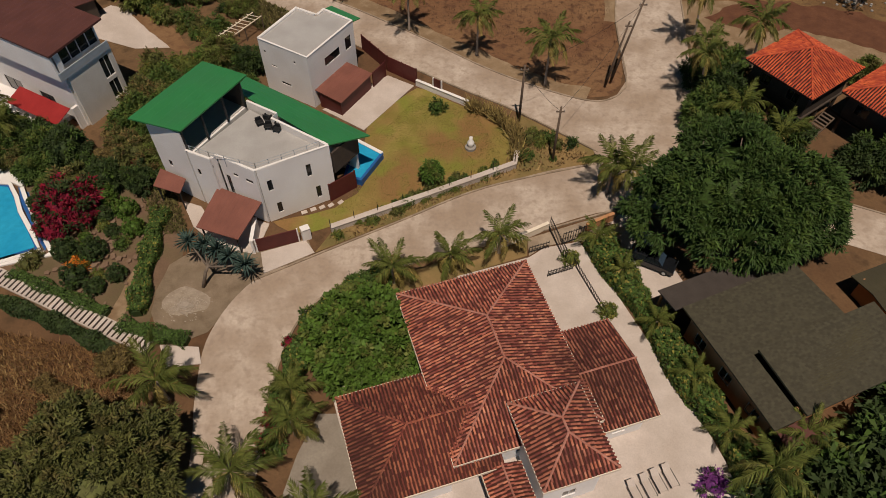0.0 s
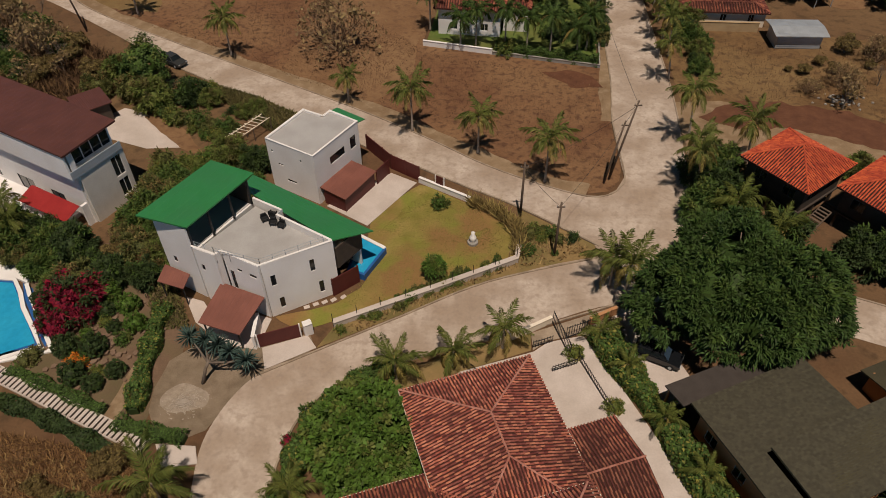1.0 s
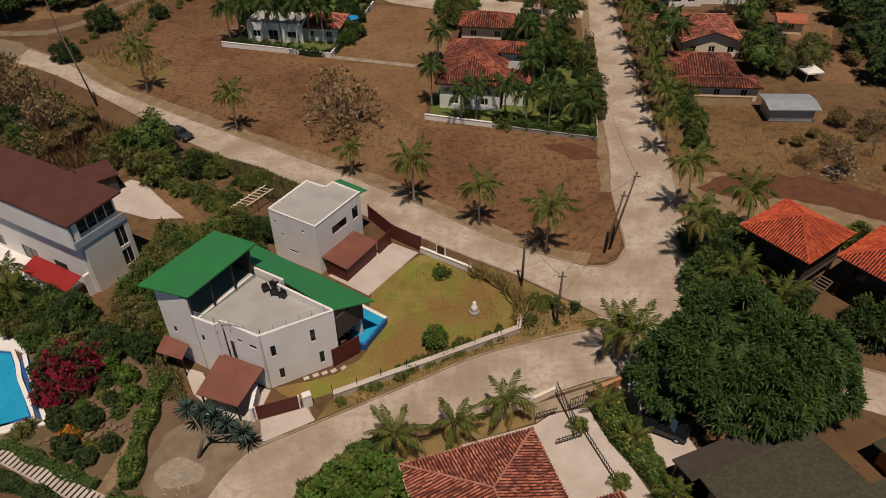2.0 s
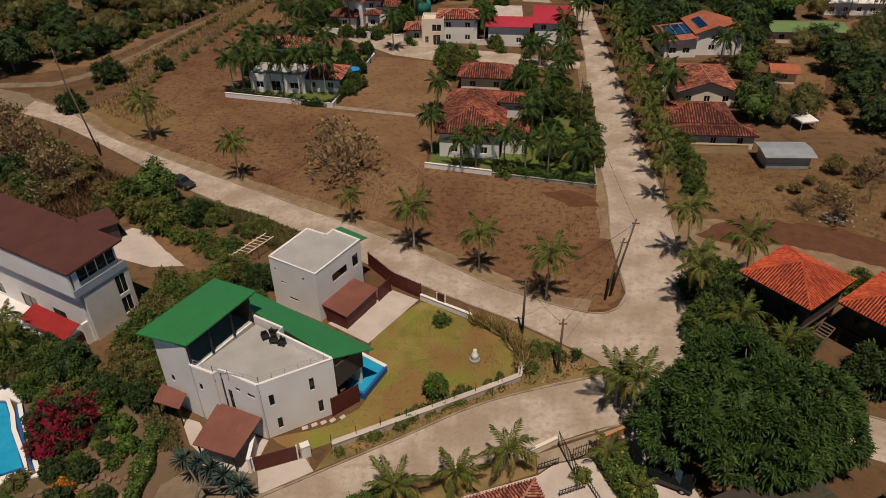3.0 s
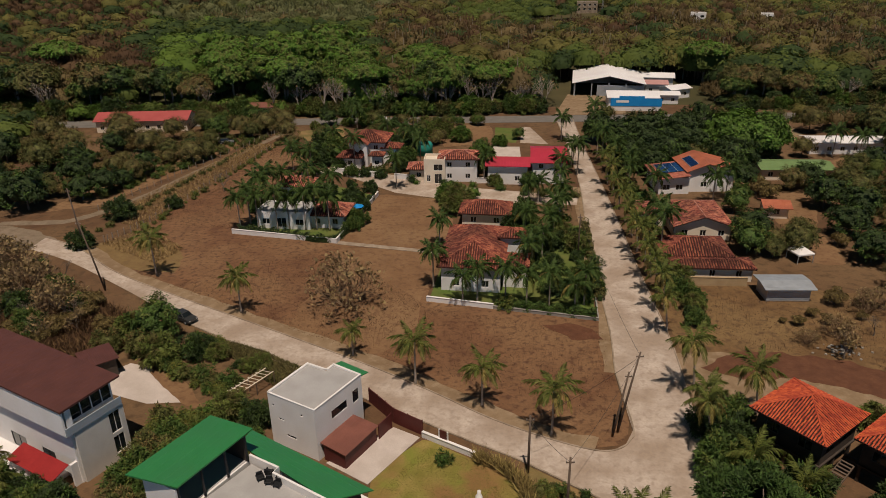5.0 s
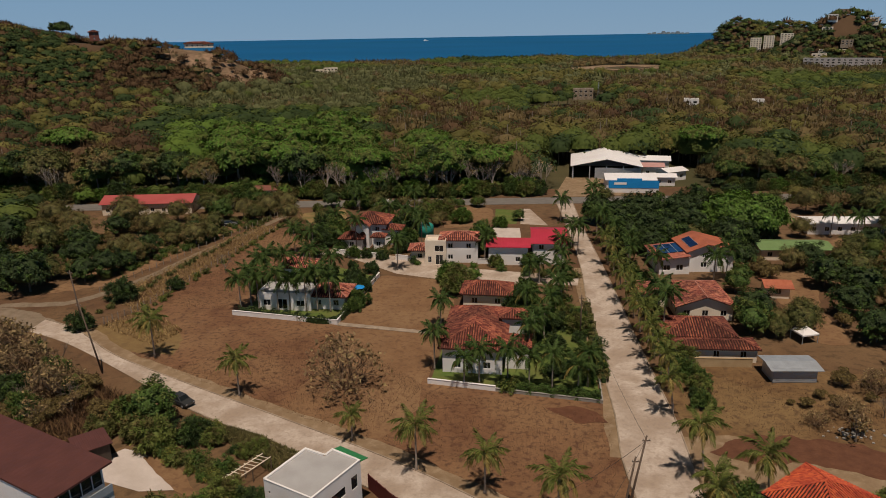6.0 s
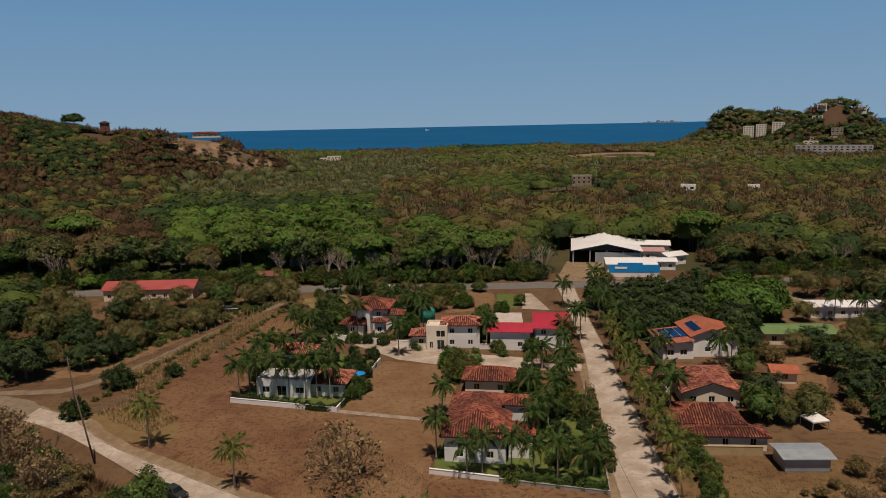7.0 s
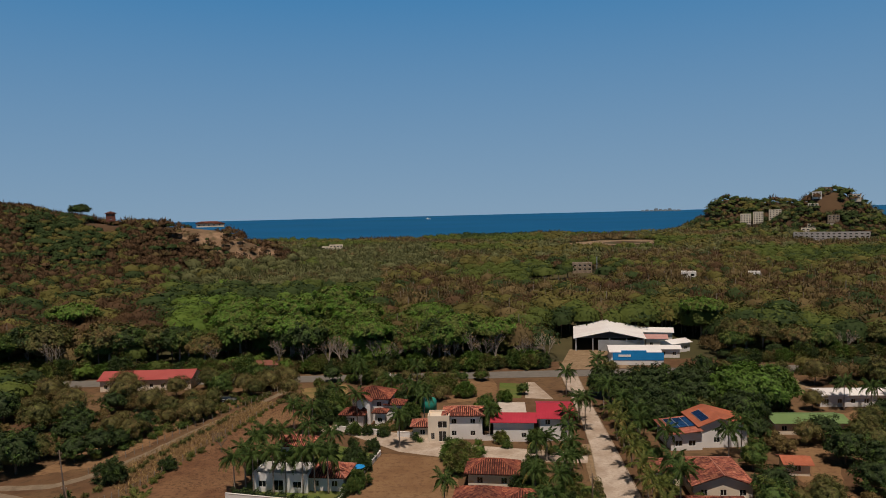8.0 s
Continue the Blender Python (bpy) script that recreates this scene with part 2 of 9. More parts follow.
M_HEDGE = leafy("hedge_leaf", (0.05, 0.09, 0.016), (0.075, 0.12, 0.024), 0.45)
M_LEAF_BROWNISH = leafy("dull_olive_leaf", (0.072, 0.08, 0.02), (0.12, 0.118, 0.032), 0.5)
def calm(name, a, b):
    return mat(name, a, b, 0.07, 0.75, 0.0, 0.5, rnd="island", rnd_amt=0.1, spec=0.15, leaf=0.08)


FOREST_MATS = [calm("wood_green", (0.062, 0.084, 0.017), (0.098, 0.12, 0.025)), calm("wood_bright", (0.07, 0.122, 0.018), (0.115, 0.17, 0.027)), calm("wood_dark", (0.028, 0.046, 0.013), (0.044, 0.066, 0.018)),
               calm("wood_olive", (0.092, 0.084, 0.021), (0.145, 0.125, 0.034)), calm("wood_dry", (0.10, 0.07, 0.029), (0.155, 0.11, 0.046)), calm("wood_grey", (0.098, 0.103, 0.04), (0.143, 0.143, 0.06)), M_PALE_BARK, calm("wood_russet", (0.072, 0.039, 0.019), (0.112, 0.066, 0.032))]


# ---- builders ----
def rot2(x, y, a):
    c, s = math.cos(a), math.sin(a)
    return c * x - s * y, s * x + c * y


class Shape:
    """Collects vertices and faces of one part."""

    def __init__(self):
        self.v, self.f = [], []

    def add(self, verts, faces):
        n = len(self.v)
        self.v += [tuple(p) for p in verts]
        self.f += [tuple(n + i for i in q) for q in faces]
        return self

    def prism(self, poly, z0, z1):
        """Upright prism over a polygon that runs counter-clockwise."""
        n = len(poly)
        vs = [(x, y, z0) for x, y in poly] + [(x, y, z1) for x, y in poly]
        fs = [tuple(range(n - 1, -1, -1)), tuple(range(n, 2 * n))]
        return self.add(vs, fs + [(i, (i + 1) % n, n + (i + 1) % n, n + i) for i in range(n)])

    def box(self, cx, cy, z0, sx, sy, sz, a=0.0):
        p = [rot2(u * sx / 2, w * sy / 2, a) for u, w in ((-1, -1), (1, -1), (1, 1), (-1, 1))]
        return self.prism([(cx + x, cy + y) for x, y in p], z0, z0 + sz)

    def slab(self, corners, th):
        """A sheet through four or more 3D corners, counter-clockwise from above, with thickness below."""
        n = len(corners)
        vs = [tuple(c) for c in corners] + [(c[0], c[1], c[2] - th) for c in corners]
        fs = [tuple(range(n)), tuple(range(2 * n - 1, n - 1, -1))]
        return self.add(vs, fs + [(i, n + i, n + (i + 1) % n, (i + 1) % n) for i in range(n)])

    def tube(self, pts, radii, n=6, cap=True):
        vs, fs = [], []
        for i, p in enumerate(pts):
            p = Vector(p)
            d = Vector(pts[min(i + 1, len(pts) - 1)]) - Vector(pts[max(i - 1, 0)])
            d.normalize()
            a = d.orthogonal().normalized()
            b = d.cross(a)
            for k in range(n):
                w = 2 * math.pi * k / n
                vs.append(p + radii[i] * (math.cos(w) * a + math.sin(w) * b))
        for i in range(len(pts) - 1):
            for k in range(n):
                fs.append((i * n + k, i * n + (k + 1) % n, (i + 1) * n + (k + 1) % n, (i + 1) * n + k))
        if cap:
            fs += [tuple(range(n - 1, -1, -1)), tuple(range((len(pts) - 1) * n, len(pts) * n))]
        return self.add(vs, fs)

    def mesh(self, name, material, smooth=False):
        me = bpy.data.meshes.new(name)
        me.from_pydata(self.v, [], self.f)
        for m in material if isinstance(material, (list, tuple)) else [material]:
            me.materials.append(m)
        if smooth:
            me.shade_smooth()
        return me


def part(name, shape, material, parent=None, label="", smooth=False, bevel=0.0):
    me = shape if isinstance(shape, bpy.types.Mesh) else shape.mesh(name, material, smooth)
    ob = new(name, me)
    if parent:
        ob.parent = parent
    if bevel:
        b = ob.modifiers.new("bevel", "BEVEL")
        b.width, b.segments, b.limit_method = bevel, 1, "ANGLE"
    return tagged(ob, label) if label else ob


def thing(name, label, category, x=0.0, y=0.0, z=0.0, a=0.0, group="", kind=""):
    ob = new(name)
    ob.matrix_basis = pose(x, y, z, 0, 0, a)
    return tagged(ob, label, category, group, kind)


def structure(name, shape, material, label, category, smooth=False, kind="structure"):
    return tagged(part(name, shape, material, smooth=smooth), label, category, kind=kind)


def np_mesh(name, verts, faces, mats, index=None, smooth=False):
    """Mesh from an array of vertices and an array of faces of equal size."""
    me = bpy.data.meshes.new(name)
    k = faces.shape[1]
    me.vertices.add(len(verts))
    me.vertices.foreach_set("co", verts.astype(np.float32).ravel())
    me.loops.add(faces.size)
    me.loops.foreach_set("vertex_index", faces.astype(np.int32).ravel())
    me.polygons.add(len(faces))
    me.polygons.foreach_set("loop_start", np.arange(0, faces.size, k, dtype=np.int32))
    for m in mats:
        me.materials.append(m)
    if index is not None:
        me.polygons.foreach_set("material_index", index.astype(np.int32))
    me.update(calc_edges=True)
    me.validate()
    if smooth:
        me.shade_smooth()
    return me


# ---- ground, roads and water ----
RIDGE = ((-460, 420, 78, 120), (-335, 540, 59, 92), (-300, 552, 51, 78), (-262, 563, 45, 68), (-215, 578, 41, 54), (-190, 591, 38, 42), (-160, 600, 25, 38), (-135, 612, 9, 42))
KNOLLS = ((503, 915, 53, 52), (470, 950, 14, 60), (472, 1200, 42, 40), (530, 1215, 36, 55), (595, 1200, 36, 55), (640, 960, 8, 120), (215, 830, 7, 60), (-420, 330, 30, 130))


def ground_z(x, y):
    x, y = np.asarray(x, float), np.asarray(y, float)
    z = np.zeros_like(x)
    for (x0, y0, h0, w0), (x1, y1, h1, w1) in zip(RIDGE, RIDGE[1:]):
        dx, dy = x1 - x0, y1 - y0
        s = np.clip(((x - x0) * dx + (y - y0) * dy) / (dx * dx + dy * dy), 0, 1)
        d2 = (x - x0 - s * dx) ** 2 + (y - y0 - s * dy) ** 2
        z = np.maximum(z, (h0 + s * (h1 - h0)) * np.exp(-d2 / (w0 + s * (w1 - w0)) ** 2))
    for cx, cy, h, w in KNOLLS:
        z = z + h * np.exp(-((x - cx) ** 2 + (y - cy) ** 2) / w ** 2)
    far = np.clip((y - 330) / 300, 0, 1)
    z = z + far * (2.6 + 1.6 * np.sin(x / 57 + y / 91) + 1.2 * np.sin(x / 31 - y / 47 + 1.3))
    coast = 1190 + 30 * np.sin(x / 130) + 18 * np.sin(x / 47 + 1)
    keep = np.clip((coast + 420 * np.clip((x - 380) / 160, 0, 1) - y) / 45, 0, 1)
    return np.where(y > 240, z * keep - 7 * (1 - keep), z * np.clip((np.abs(x) - 120) / 200, 0, 1))


gx = np.unique(np.concatenate([np.arange(-1800, -700, 50), np.arange(-700, 900, 12.5), np.arange(-240, -125, 3.0), np.arange(900, 2201, 50)]))
gy = np.unique(np.concatenate([np.arange(-260, 200, 46.0), np.arange(200, 1300, 12.5), np.arange(545, 620, 3.0), np.arange(1300, 1801, 50)]))
GX, GY = np.meshgrid(gx, gy)
gv = np.stack([GX, GY, ground_z(GX, GY)], -1).reshape(-1, 3)
ii = np.arange(len(gx) * (len(gy) - 1)).reshape(len(gy) - 1, len(gx))[:, :-1].ravel()
gf = np.stack([ii, ii + 1, ii + 1 + len(gx), ii + len(gx)], 1)
cy_ = GY[:-1, :-1].ravel()
ground = new("ground", np_mesh("ground", gv, gf, [M_EARTH, M_FOREST_FLOOR, M_HILL, M_ROCK], np.where(cy_ > 238, np.where((np.abs(GX[:-1, :-1].ravel() + 181 + 9 * np.sin(cy_ / 7.0)) < 44) & (cy_ > 552) & (cy_ < 606 + 4 * np.sin(GX[:-1, :-1].ravel() / 5.0)) & (ground_z(GX, GY)[:-1, :-1].ravel() > 14 + 4 * np.sin(GX[:-1, :-1].ravel() / 9.0)), 3, np.where(ground_z(GX, GY)[:-1, :-1].ravel() > 9, 2, 1)), 0), smooth=True))
tagged(ground, "dry brown earth running out to wooded hills and the coast", "ground", kind="structure")
structure("water", Shape().add([(-4600, 900, -1.5), (4600, 900, -1.5), (4600, 4940, -1.5), (-4600, 4940, -1.5)], [(0, 1, 2, 3)]), M_SEA,
          "deep blue open sea below a clear horizon", "sea")


def glide(pts, n=6):
    """Smooth line through the points."""
    p = [Vector((*q, 0)) for q in pts]
    out = []
    for i in range(len(p) - 1):
        a, b, c, d = p[max(i - 1, 0)], p[i], p[i + 1], p[min(i + 2, len(p) - 1)]
        for k in range(n):
            t = k / n
            q = 0.5 * (2 * b + (c - a) * t + (2 * a - 5 * b + 4 * c - d) * t * t + (3 * b - a - 3 * c + d) * t ** 3)
            out.append((q.x, q.y))
    return out + [tuple(pts[-1])]


def ragged(poly, amount, step=1.2):
    """The outline rounded and roughened like the edge of bare ground."""
    n, out = len(poly), []
    for i in range(n):
        a, b, c, d = (Vector((*poly[(i + k) % n], 0)) for k in (-1, 0, 1, 2))
        m = max(2, int((c - b).length / step))
        for k in range(m):
            t = k / m
            q = 0.5 * (2 * b + (c - a) * t + (2 * a - 5 * b + 4 * c - d) * t * t + (3 * b - a - 3 * c + d) * t ** 3)
            q = q.lerp(b.lerp(c, t), 0.5)
            e = noise.noise_vector(q * 0.45) * amount
            out.append((q.x + e.x, q.y + e.y))
    return out


def sheet(name, poly, top, material, label, category, bottom=-0.4, rough=0.0):
    if rough:
        poly = ragged(poly, rough)
    area = sum(poly[i - 1][0] * poly[i][1] - poly[i][0] * poly[i - 1][1] for i in range(len(poly)))
    return structure(name, Shape().prism(poly if area > 0 else poly[::-1], bottom, top), material, label, category)


def strip(name, left, right, top, material, label, category):
    """A road between two smooth edges of the same number of points."""
    a, b = glide(left), glide(right)
    s = Shape()
    vs = [(x, y, top) for x, y in a] + [(x, y, top) for x, y in b] + [(x, y, -0.4) for x, y in a] + [(x, y, -0.4) for x, y in b]
    n = len(a)
    fs = [(i, n + i, n + i + 1, i + 1) for i in range(n - 1)] + [(i, i + 1, 2 * n + i + 1, 2 * n + i) for i in range(n - 1)]
    fs += [(n + i, 3 * n + i, 3 * n + i + 1, n + i + 1) for i in range(n - 1)]
    return structure(name, s.add(vs, fs), material, label, category)


def ribbon(s, line, width, z0, z1):
    """An upright band of a given width along a line: kerbs, low walls, hedges' cores."""
    n = len(line)
    side = []
    for i in range(n):
        d = Vector(line[min(i + 1, n - 1)]) - Vector(line[max(i - 1, 0)])
        d.normalize()
        side.append((-d.y * width / 2, d.x * width / 2))
    vs = []
    for (x, y), (u, w) in zip(line, side):
        vs += [(x + u, y + w, z0), (x + u, y + w, z1), (x - u, y - w, z1), (x - u, y - w, z0)]
    fs = []
    for i in range(n - 1):
        a, b = 4 * i, 4 * i + 4
        fs += [(a, a + 1, b + 1, b), (a + 1, a + 2, b + 2, b + 1), (a + 2, a + 3, b + 3, b + 2)]
    return s.add(vs, fs + [(0, 3, 2, 1), (4 * n - 4, 4 * n - 3, 4 * n - 2, 4 * n - 1)])


R1_L = ((-21.2, 6), (-20.6, 20.5), (-21.5, 27.9), (-21.5, 34.2), (-18.4, 40.2), (-12.7, 43.3), (-4.9, 47.5), (4.6, 52.5), (17.3, 56.2), (30, 55), (42.8, 50.2), (60, 42))
R1_R = ((-15.2, 6), (-15.0, 23.8), (-14.9, 28.5), (-14.6, 31.5), (-13.2, 36), (-9.5, 39.6), (0.9, 43.6), (6.6, 45.2), (18.2, 49.3), (30, 48.5), (41.5, 44.4), (56, 37.5))
R2_F = ((-83.0, 135.0), (-73.6, 129.2), (-61.0, 117.6), (-44.0, 106.3), (-25.5, 94.7), (-11.5, 85.7), (-2.4, 79.2), (5.1, 73.3), (11.9, 69.2), (17.2, 66.9))
R2_N = ((-83.5, 129.2), (-72.0, 122.6), (-57.5, 111.4), (-41, 98), (-25.8, 87.6), (-11.6, 78.0), (-3.7, 72.9), (3, 68.5), (8.7, 64.9), (17.5, 58.0))
R3_L = ((22.6, 69.5), (23.3, 83), (24.9, 94), (26.6, 113.5), (29.6, 140), (32.4, 162), (34.9, 194), (36.8, 232))
R3_R = ((30.2, 66.5), (32.3, 81.4), (33.6, 93.7), (34.9, 117), (36.6, 141), (37.9, 162), (39.6, 194), (42.3, 232))
strip("road_1", R1_L, R1_R, 0.05, M_ROAD, "pale worn concrete street bending past the houses", "road")
strip("road_2", R2_F[::-1], R2_N[::-1], 0.056, M_ROAD, "pale concrete street running past the dry lots", "road")
strip("road_3", R3_L, R3_R, 0.062, M_ROAD, "long straight pale concrete street between palms", "road")
sheet("track_3", ((-82.5, 135.6), (-79, 133), (-81, 129.6), (-84, 128.6), (-92, 131), (-106, 134), (-106, 143), (-92, 141)), 0.052, M_GRAVEL, "dusty dirt track going on from the paved street", "track", rough=0.8)
sheet("road_4", ((17.5, 56.1), (31, 54.9), (32.2, 60), (30.6, 67.2), (29.8, 70.5), (22.7, 70.6), (21.2, 68.0), (19.5, 66.9), (17, 66.7), (17.0, 58.2)), 0.068, M_ROAD, "pale worn concrete junction of three streets", "road")
sheet("road_5", ((-160, 229), (240, 226), (240, 235), (-160, 238)), 0.07, mat("grey_asphalt", (0.14, 0.125, 0.11), (0.18, 0.16, 0.14), 0.4, 0.9, 0.2), "grey asphalt main road before the woods", "road")
sheet("road_6", ((-34, 176), (-27, 175), (-12, 160), (2, 154), (29.5, 150), (30.8, 156), (4, 163.5), (-6, 170), (-18, 176), (-30, 182)), 0.045, M_ROAD, "pale paved lane before the row of houses", "road")


def kerb(name, line, label="low weathered concrete kerb along the street"):
    structure(name, ribbon(Shape(), glide(line), 0.2, -0.2, 0.16), M_KERB, label, "kerb")


kerb("kerb_1", R2_F + ((20.0, 67.0), (21.9, 68.7), (22.8, 71.3)) + R3_L[1:])
kerb("kerb_2", R1_L[4:9])
kerb("kerb_3", R2_N[3:])
kerb("kerb_4", R1_R[1:9])
kerb("kerb_5", R3_R[1:])
kerb("kerb_6", R1_L[9:])

# lots and surfaces
for k, line in enumerate((R2_F[1:], R3_L[1:6])):
    g_ = glide(line, 8)
    mid = [Vector(p) for p in g_]
    outer = []
    for i, p in enumerate(mid):
        d = (mid[min(i + 1, len(mid) - 1)] - mid[max(i - 1, 0)]).normalized()
        w = (2.4 if k == 0 else 1.6) + 0.9 * noise.noise(Vector((p.x * 0.3, p.y * 0.3, k)))
        outer.append((p.x - d.y * w * (-1 if k == 0 else 1), p.y + d.x * w * (-1 if k == 0 else 1)))
    if k == 0:
        outer = [(2 * p.x - o[0], 2 * p.y - o[1]) for p, o in zip(mid, outer)]
    sheet("shoulder_%d" % (k + 1), [tuple(p) for p in mid] + outer[::-1], 0.038, M_SAND, "pale sandy shoulder beside the street", "verge")
sheet("field_1", ((-60, 117.8), (-44, 106.8), (-25.5, 95.2), (-11.5, 86.2), (-2.4, 79.7), (5.1, 73.8), (11.9, 69.7), (17.2, 67.4), (20, 67.7), (21.8, 69.6), (22.5, 72), (23, 83), (24.6, 94), (25.0, 97.6), (-3.6, 105.4), (-1.2, 124), (-22.2, 130), (-44.4, 136.2), (-38, 160), (-60, 150), (-66, 129)), 0.025, M_FIELD, "bare brown stubble lot of dry earth", "field")
sheet("field_4", ((-24.8, 97.0), (-22.6, 113), (-20.6, 127.8), (-2.2, 123.2), (-4.2, 106), (-4.9, 97.5), (-11.2, 87.6)), 0.033, M_TAN, "paler strip of bare tan earth", "field", rough=0.8)
sheet("field_5", ((-72, 128), (-62, 119.5), (-50, 118), (-54, 130), (-66, 134)), 0.034, mat("yellow_grass", (0.165, 0.10, 0.04), (0.215, 0.14, 0.055), 0.4, 0.95, 0.5, 4.0, c4=(0.13, 0.08, 0.035), scale4=0.6), "patch of dry yellow grass", "field", rough=1.2)
sheet("field_2", ((-21.6, 131), (-1, 126), (1.5, 152), (-12, 158), (-15.5, 158.5)), 0.03, M_TAN, "bare tan building lot", "field", rough=0.6)
sheet("field_3", ((34.2, 80), (34.6, 95), (36, 110.5), (62, 107), (90, 100), (90, 60), (52, 72), (38, 76)), 0.025, M_GOLD_FIELD, "dry brown lot with stubble", "field", rough=0.6)
sheet("verge_1", ((31.4, 76), (33.5, 88), (46, 87), (56, 80), (66, 70), (60, 66), (48, 72), (36, 73)), 0.035, M_SAND, "pale sandy ground by the street", "verge", rough=0.9)
sheet("red_track", ((36, 84), (42, 88), (52, 87), (60, 83), (72, 72), (84, 62), (80, 58), (70, 67), (58, 76), (48, 81), (40, 81)), 0.05, M_RED_EARTH, "track of raw red earth", "track", rough=1.0)
sheet("red_patch", ((15.2, 96.2), (18.5, 97.2), (22.5, 95), (23.2, 92.2), (20, 91.6), (17, 93.6)), 0.05, M_RED_EARTH, "patch of raw red soil in the lot", "track", rough=0.9)
sheet("lane_wall", ((-22, 129.4), (-1.2, 123.9), (-1.0, 125.2), (-21.8, 130.9)), 0.12, M_KERB, "pale narrow concrete lane between lots", "path")
sheet("verge_2", ((-12.9, 43.6), (-4.9, 47.8), (4.6, 52.8), (17.0, 56.5), (17.0, 58.2), (8.7, 64.6), (8.2, 55.4), (-1.6, 50.8), (-11.5, 46.2)), 0.03, M_DRY_GRASS, "strip of dry yellow grass and weeds by the street", "verge")
sheet("lawn_1", ((-13.6, 46.2), (-17.6, 47.6), (-11.6, 49.6), (-8.6, 53.0), (-8.8, 62), (-3.3, 69.2), (2.1, 66), (8.4, 63.6), (7.7, 55.7)), 0.034, M_LAWN, "patchy dry lawn turning from green to brown", "lawn", rough=0.3)
sheet("lawn_2", ((-3, 106), (8, 103.2), (23.6, 99), (29.0, 138), (1, 132)), 0.03, M_GREEN_LAWN, "green garden lawn behind a low wall", "lawn")
sheet("lawn_3", ((-43.5, 137), (-22.6, 131), (-16.6, 158), (-30, 168), (-38, 160)), 0.03, M_GREEN_LAWN, "shaded green garden lawn", "lawn")
sheet("apron_1", ((-21.6, 34.4), (-18.6, 40), (-13.5, 43.0), (-14.0, 45.4), (-18.6, 43.9), (-22.5, 45.5), (-27.2, 42), (-27.4, 36.5), (-25.5, 33)), 0.042, M_GRAVEL, "gravel and bare earth verge by the bend", "verge", rough=0.5)
sheet("drive_1", ((-18.3, 43.6), (-14.0, 45.2), (-12.9, 43.6), (-17.6, 41.0)), 0.075, M_DRIVE, "pale concrete ramp before the gate", "driveway")
sheet("drive_2", ((-14.4, 65.2), (-9.2, 61.6), (-3.6, 69.6), (-6.9, 71.6)), 0.09, M_DRIVE, "pale concrete driveway", "driveway")
sheet("terrace_1", ((-8.8, 25.4), (-9.6, 27.8), (1.2, 40.6), (8.6, 43.0), (10.2, 44.2), (13.8, 45), (15.0, 42.6), (18.4, 34.2), (21.2, 27.6), (23.0, 22.0), (24.6, 12), (14, 8), (-5, 8), (-6.2, 19)), 0.06, M_DRIVE, "pale paved terrace round the tile-roofed house", "terrace")
sheet("verge_3", ((8.6, 45.4), (18.0, 49.0), (18.4, 48.6), (14.9, 44.8), (13.6, 45.2), (10.2, 44.4), (8.6, 43.2)), 0.045, M_KERB, "worn concrete strip between street and terrace", "verge")
sheet("path_1", ((-27.8, 50.6), (-25.8, 47.0), (-24.4, 45.8), (-23.6, 47.0), (-25.6, 49.8)), 0.06, M_DRIVE, "pale paved path beside the carport", "path")
sheet("plot_2", ((-24.6, 44.6), (-18.8, 43.4), (-18.0, 47.4), (-23.2, 49.2)), 0.055, M_DRIVE, "paved floor of the carport", "driveway")
sheet("drive_4", ((-8.6, 26.2), (-10.6, 26.2), (-12.0, 22.6), (-13.0, 18.0), (-13, 8), (-5.4, 8), (-6.4, 19)), 0.05, mat("grey_concrete", (0.24, 0.20, 0.16), (0.30, 0.26, 0.21), 0.5, 0.9, 0.3, 5.0, c3=(0.19, 0.155, 0.12), scale3=0.3), "grey concrete drive beside the garage wing", "driveway")
sheet("bed_1", ((-3.2, 41.2), (0.9, 43.0), (6.0, 44.6), (8.6, 45.4), (8.4, 43.2), (1.2, 40.6), (-3.6, 38.6), (-6.6, 38.6)), 0.035, M_DRY_GRASS, "dry planting strip before the tiled house", "verge")
sheet("drive_3", ((14.9, 44.6), (18.4, 48.6), (20.4, 48.6), (24, 38), (19.5, 36)), 0.05, M_DRIVE, "sunlit pale parking apron under the tree", "driveway")
sheet("plot_3", ((-49, 84), (-46, 87), (-43, 86), (-34.5, 78.6), (-35, 77.4), (-40, 77.2), (-46, 79.6)), 0.04, M_DRIVE, "pale paved yard behind the modern villa", "terrace")
sheet("patch_1", ((-42.6, 84.6), (-39.0, 84.8), (-34.6, 79.6), (-32.4, 76.4), (-33.6, 75.8), (-37.4, 79.2)), 0.045, M_TAN, "dry tan garden soil beside the yard", "garden", rough=0.5)
sheet("path_2", ((-29.6, 47.5), (-29.8, 44.2), (-30.8, 40.0), (-31.4, 35.6), (-30.2, 35.2), (-29.6, 38.6), (-28.8, 43.4), (-28.6, 47)), 0.05, M_SAND, "stony tan garden path beside the hedge", "path", rough=0.25)
sheet("rubble_patch", [(-24.4 + 2.2 * math.cos(k * 0.4488), 37.8 + 1.6 * math.sin(k * 0.4488)) for k in range(14)], 0.05, mat("pale_rubble_dust", (0.28, 0.22, 0.165), (0.40, 0.33, 0.26), 1.5, 0.95, 0.9, 7.0, c3=(0.24, 0.185, 0.13), scale3=0.9, edge3=0.5), "patch of pale rubble dust on the bend", "verge", rough=0.8)
sheet("landing_1", ((-25.8, 32.9), (-22.2, 32.7), (-21.6, 31.0), (-24.6, 30.6)), 0.12, M_DRIVE, "pale concrete landing at the foot of the steps", "path")
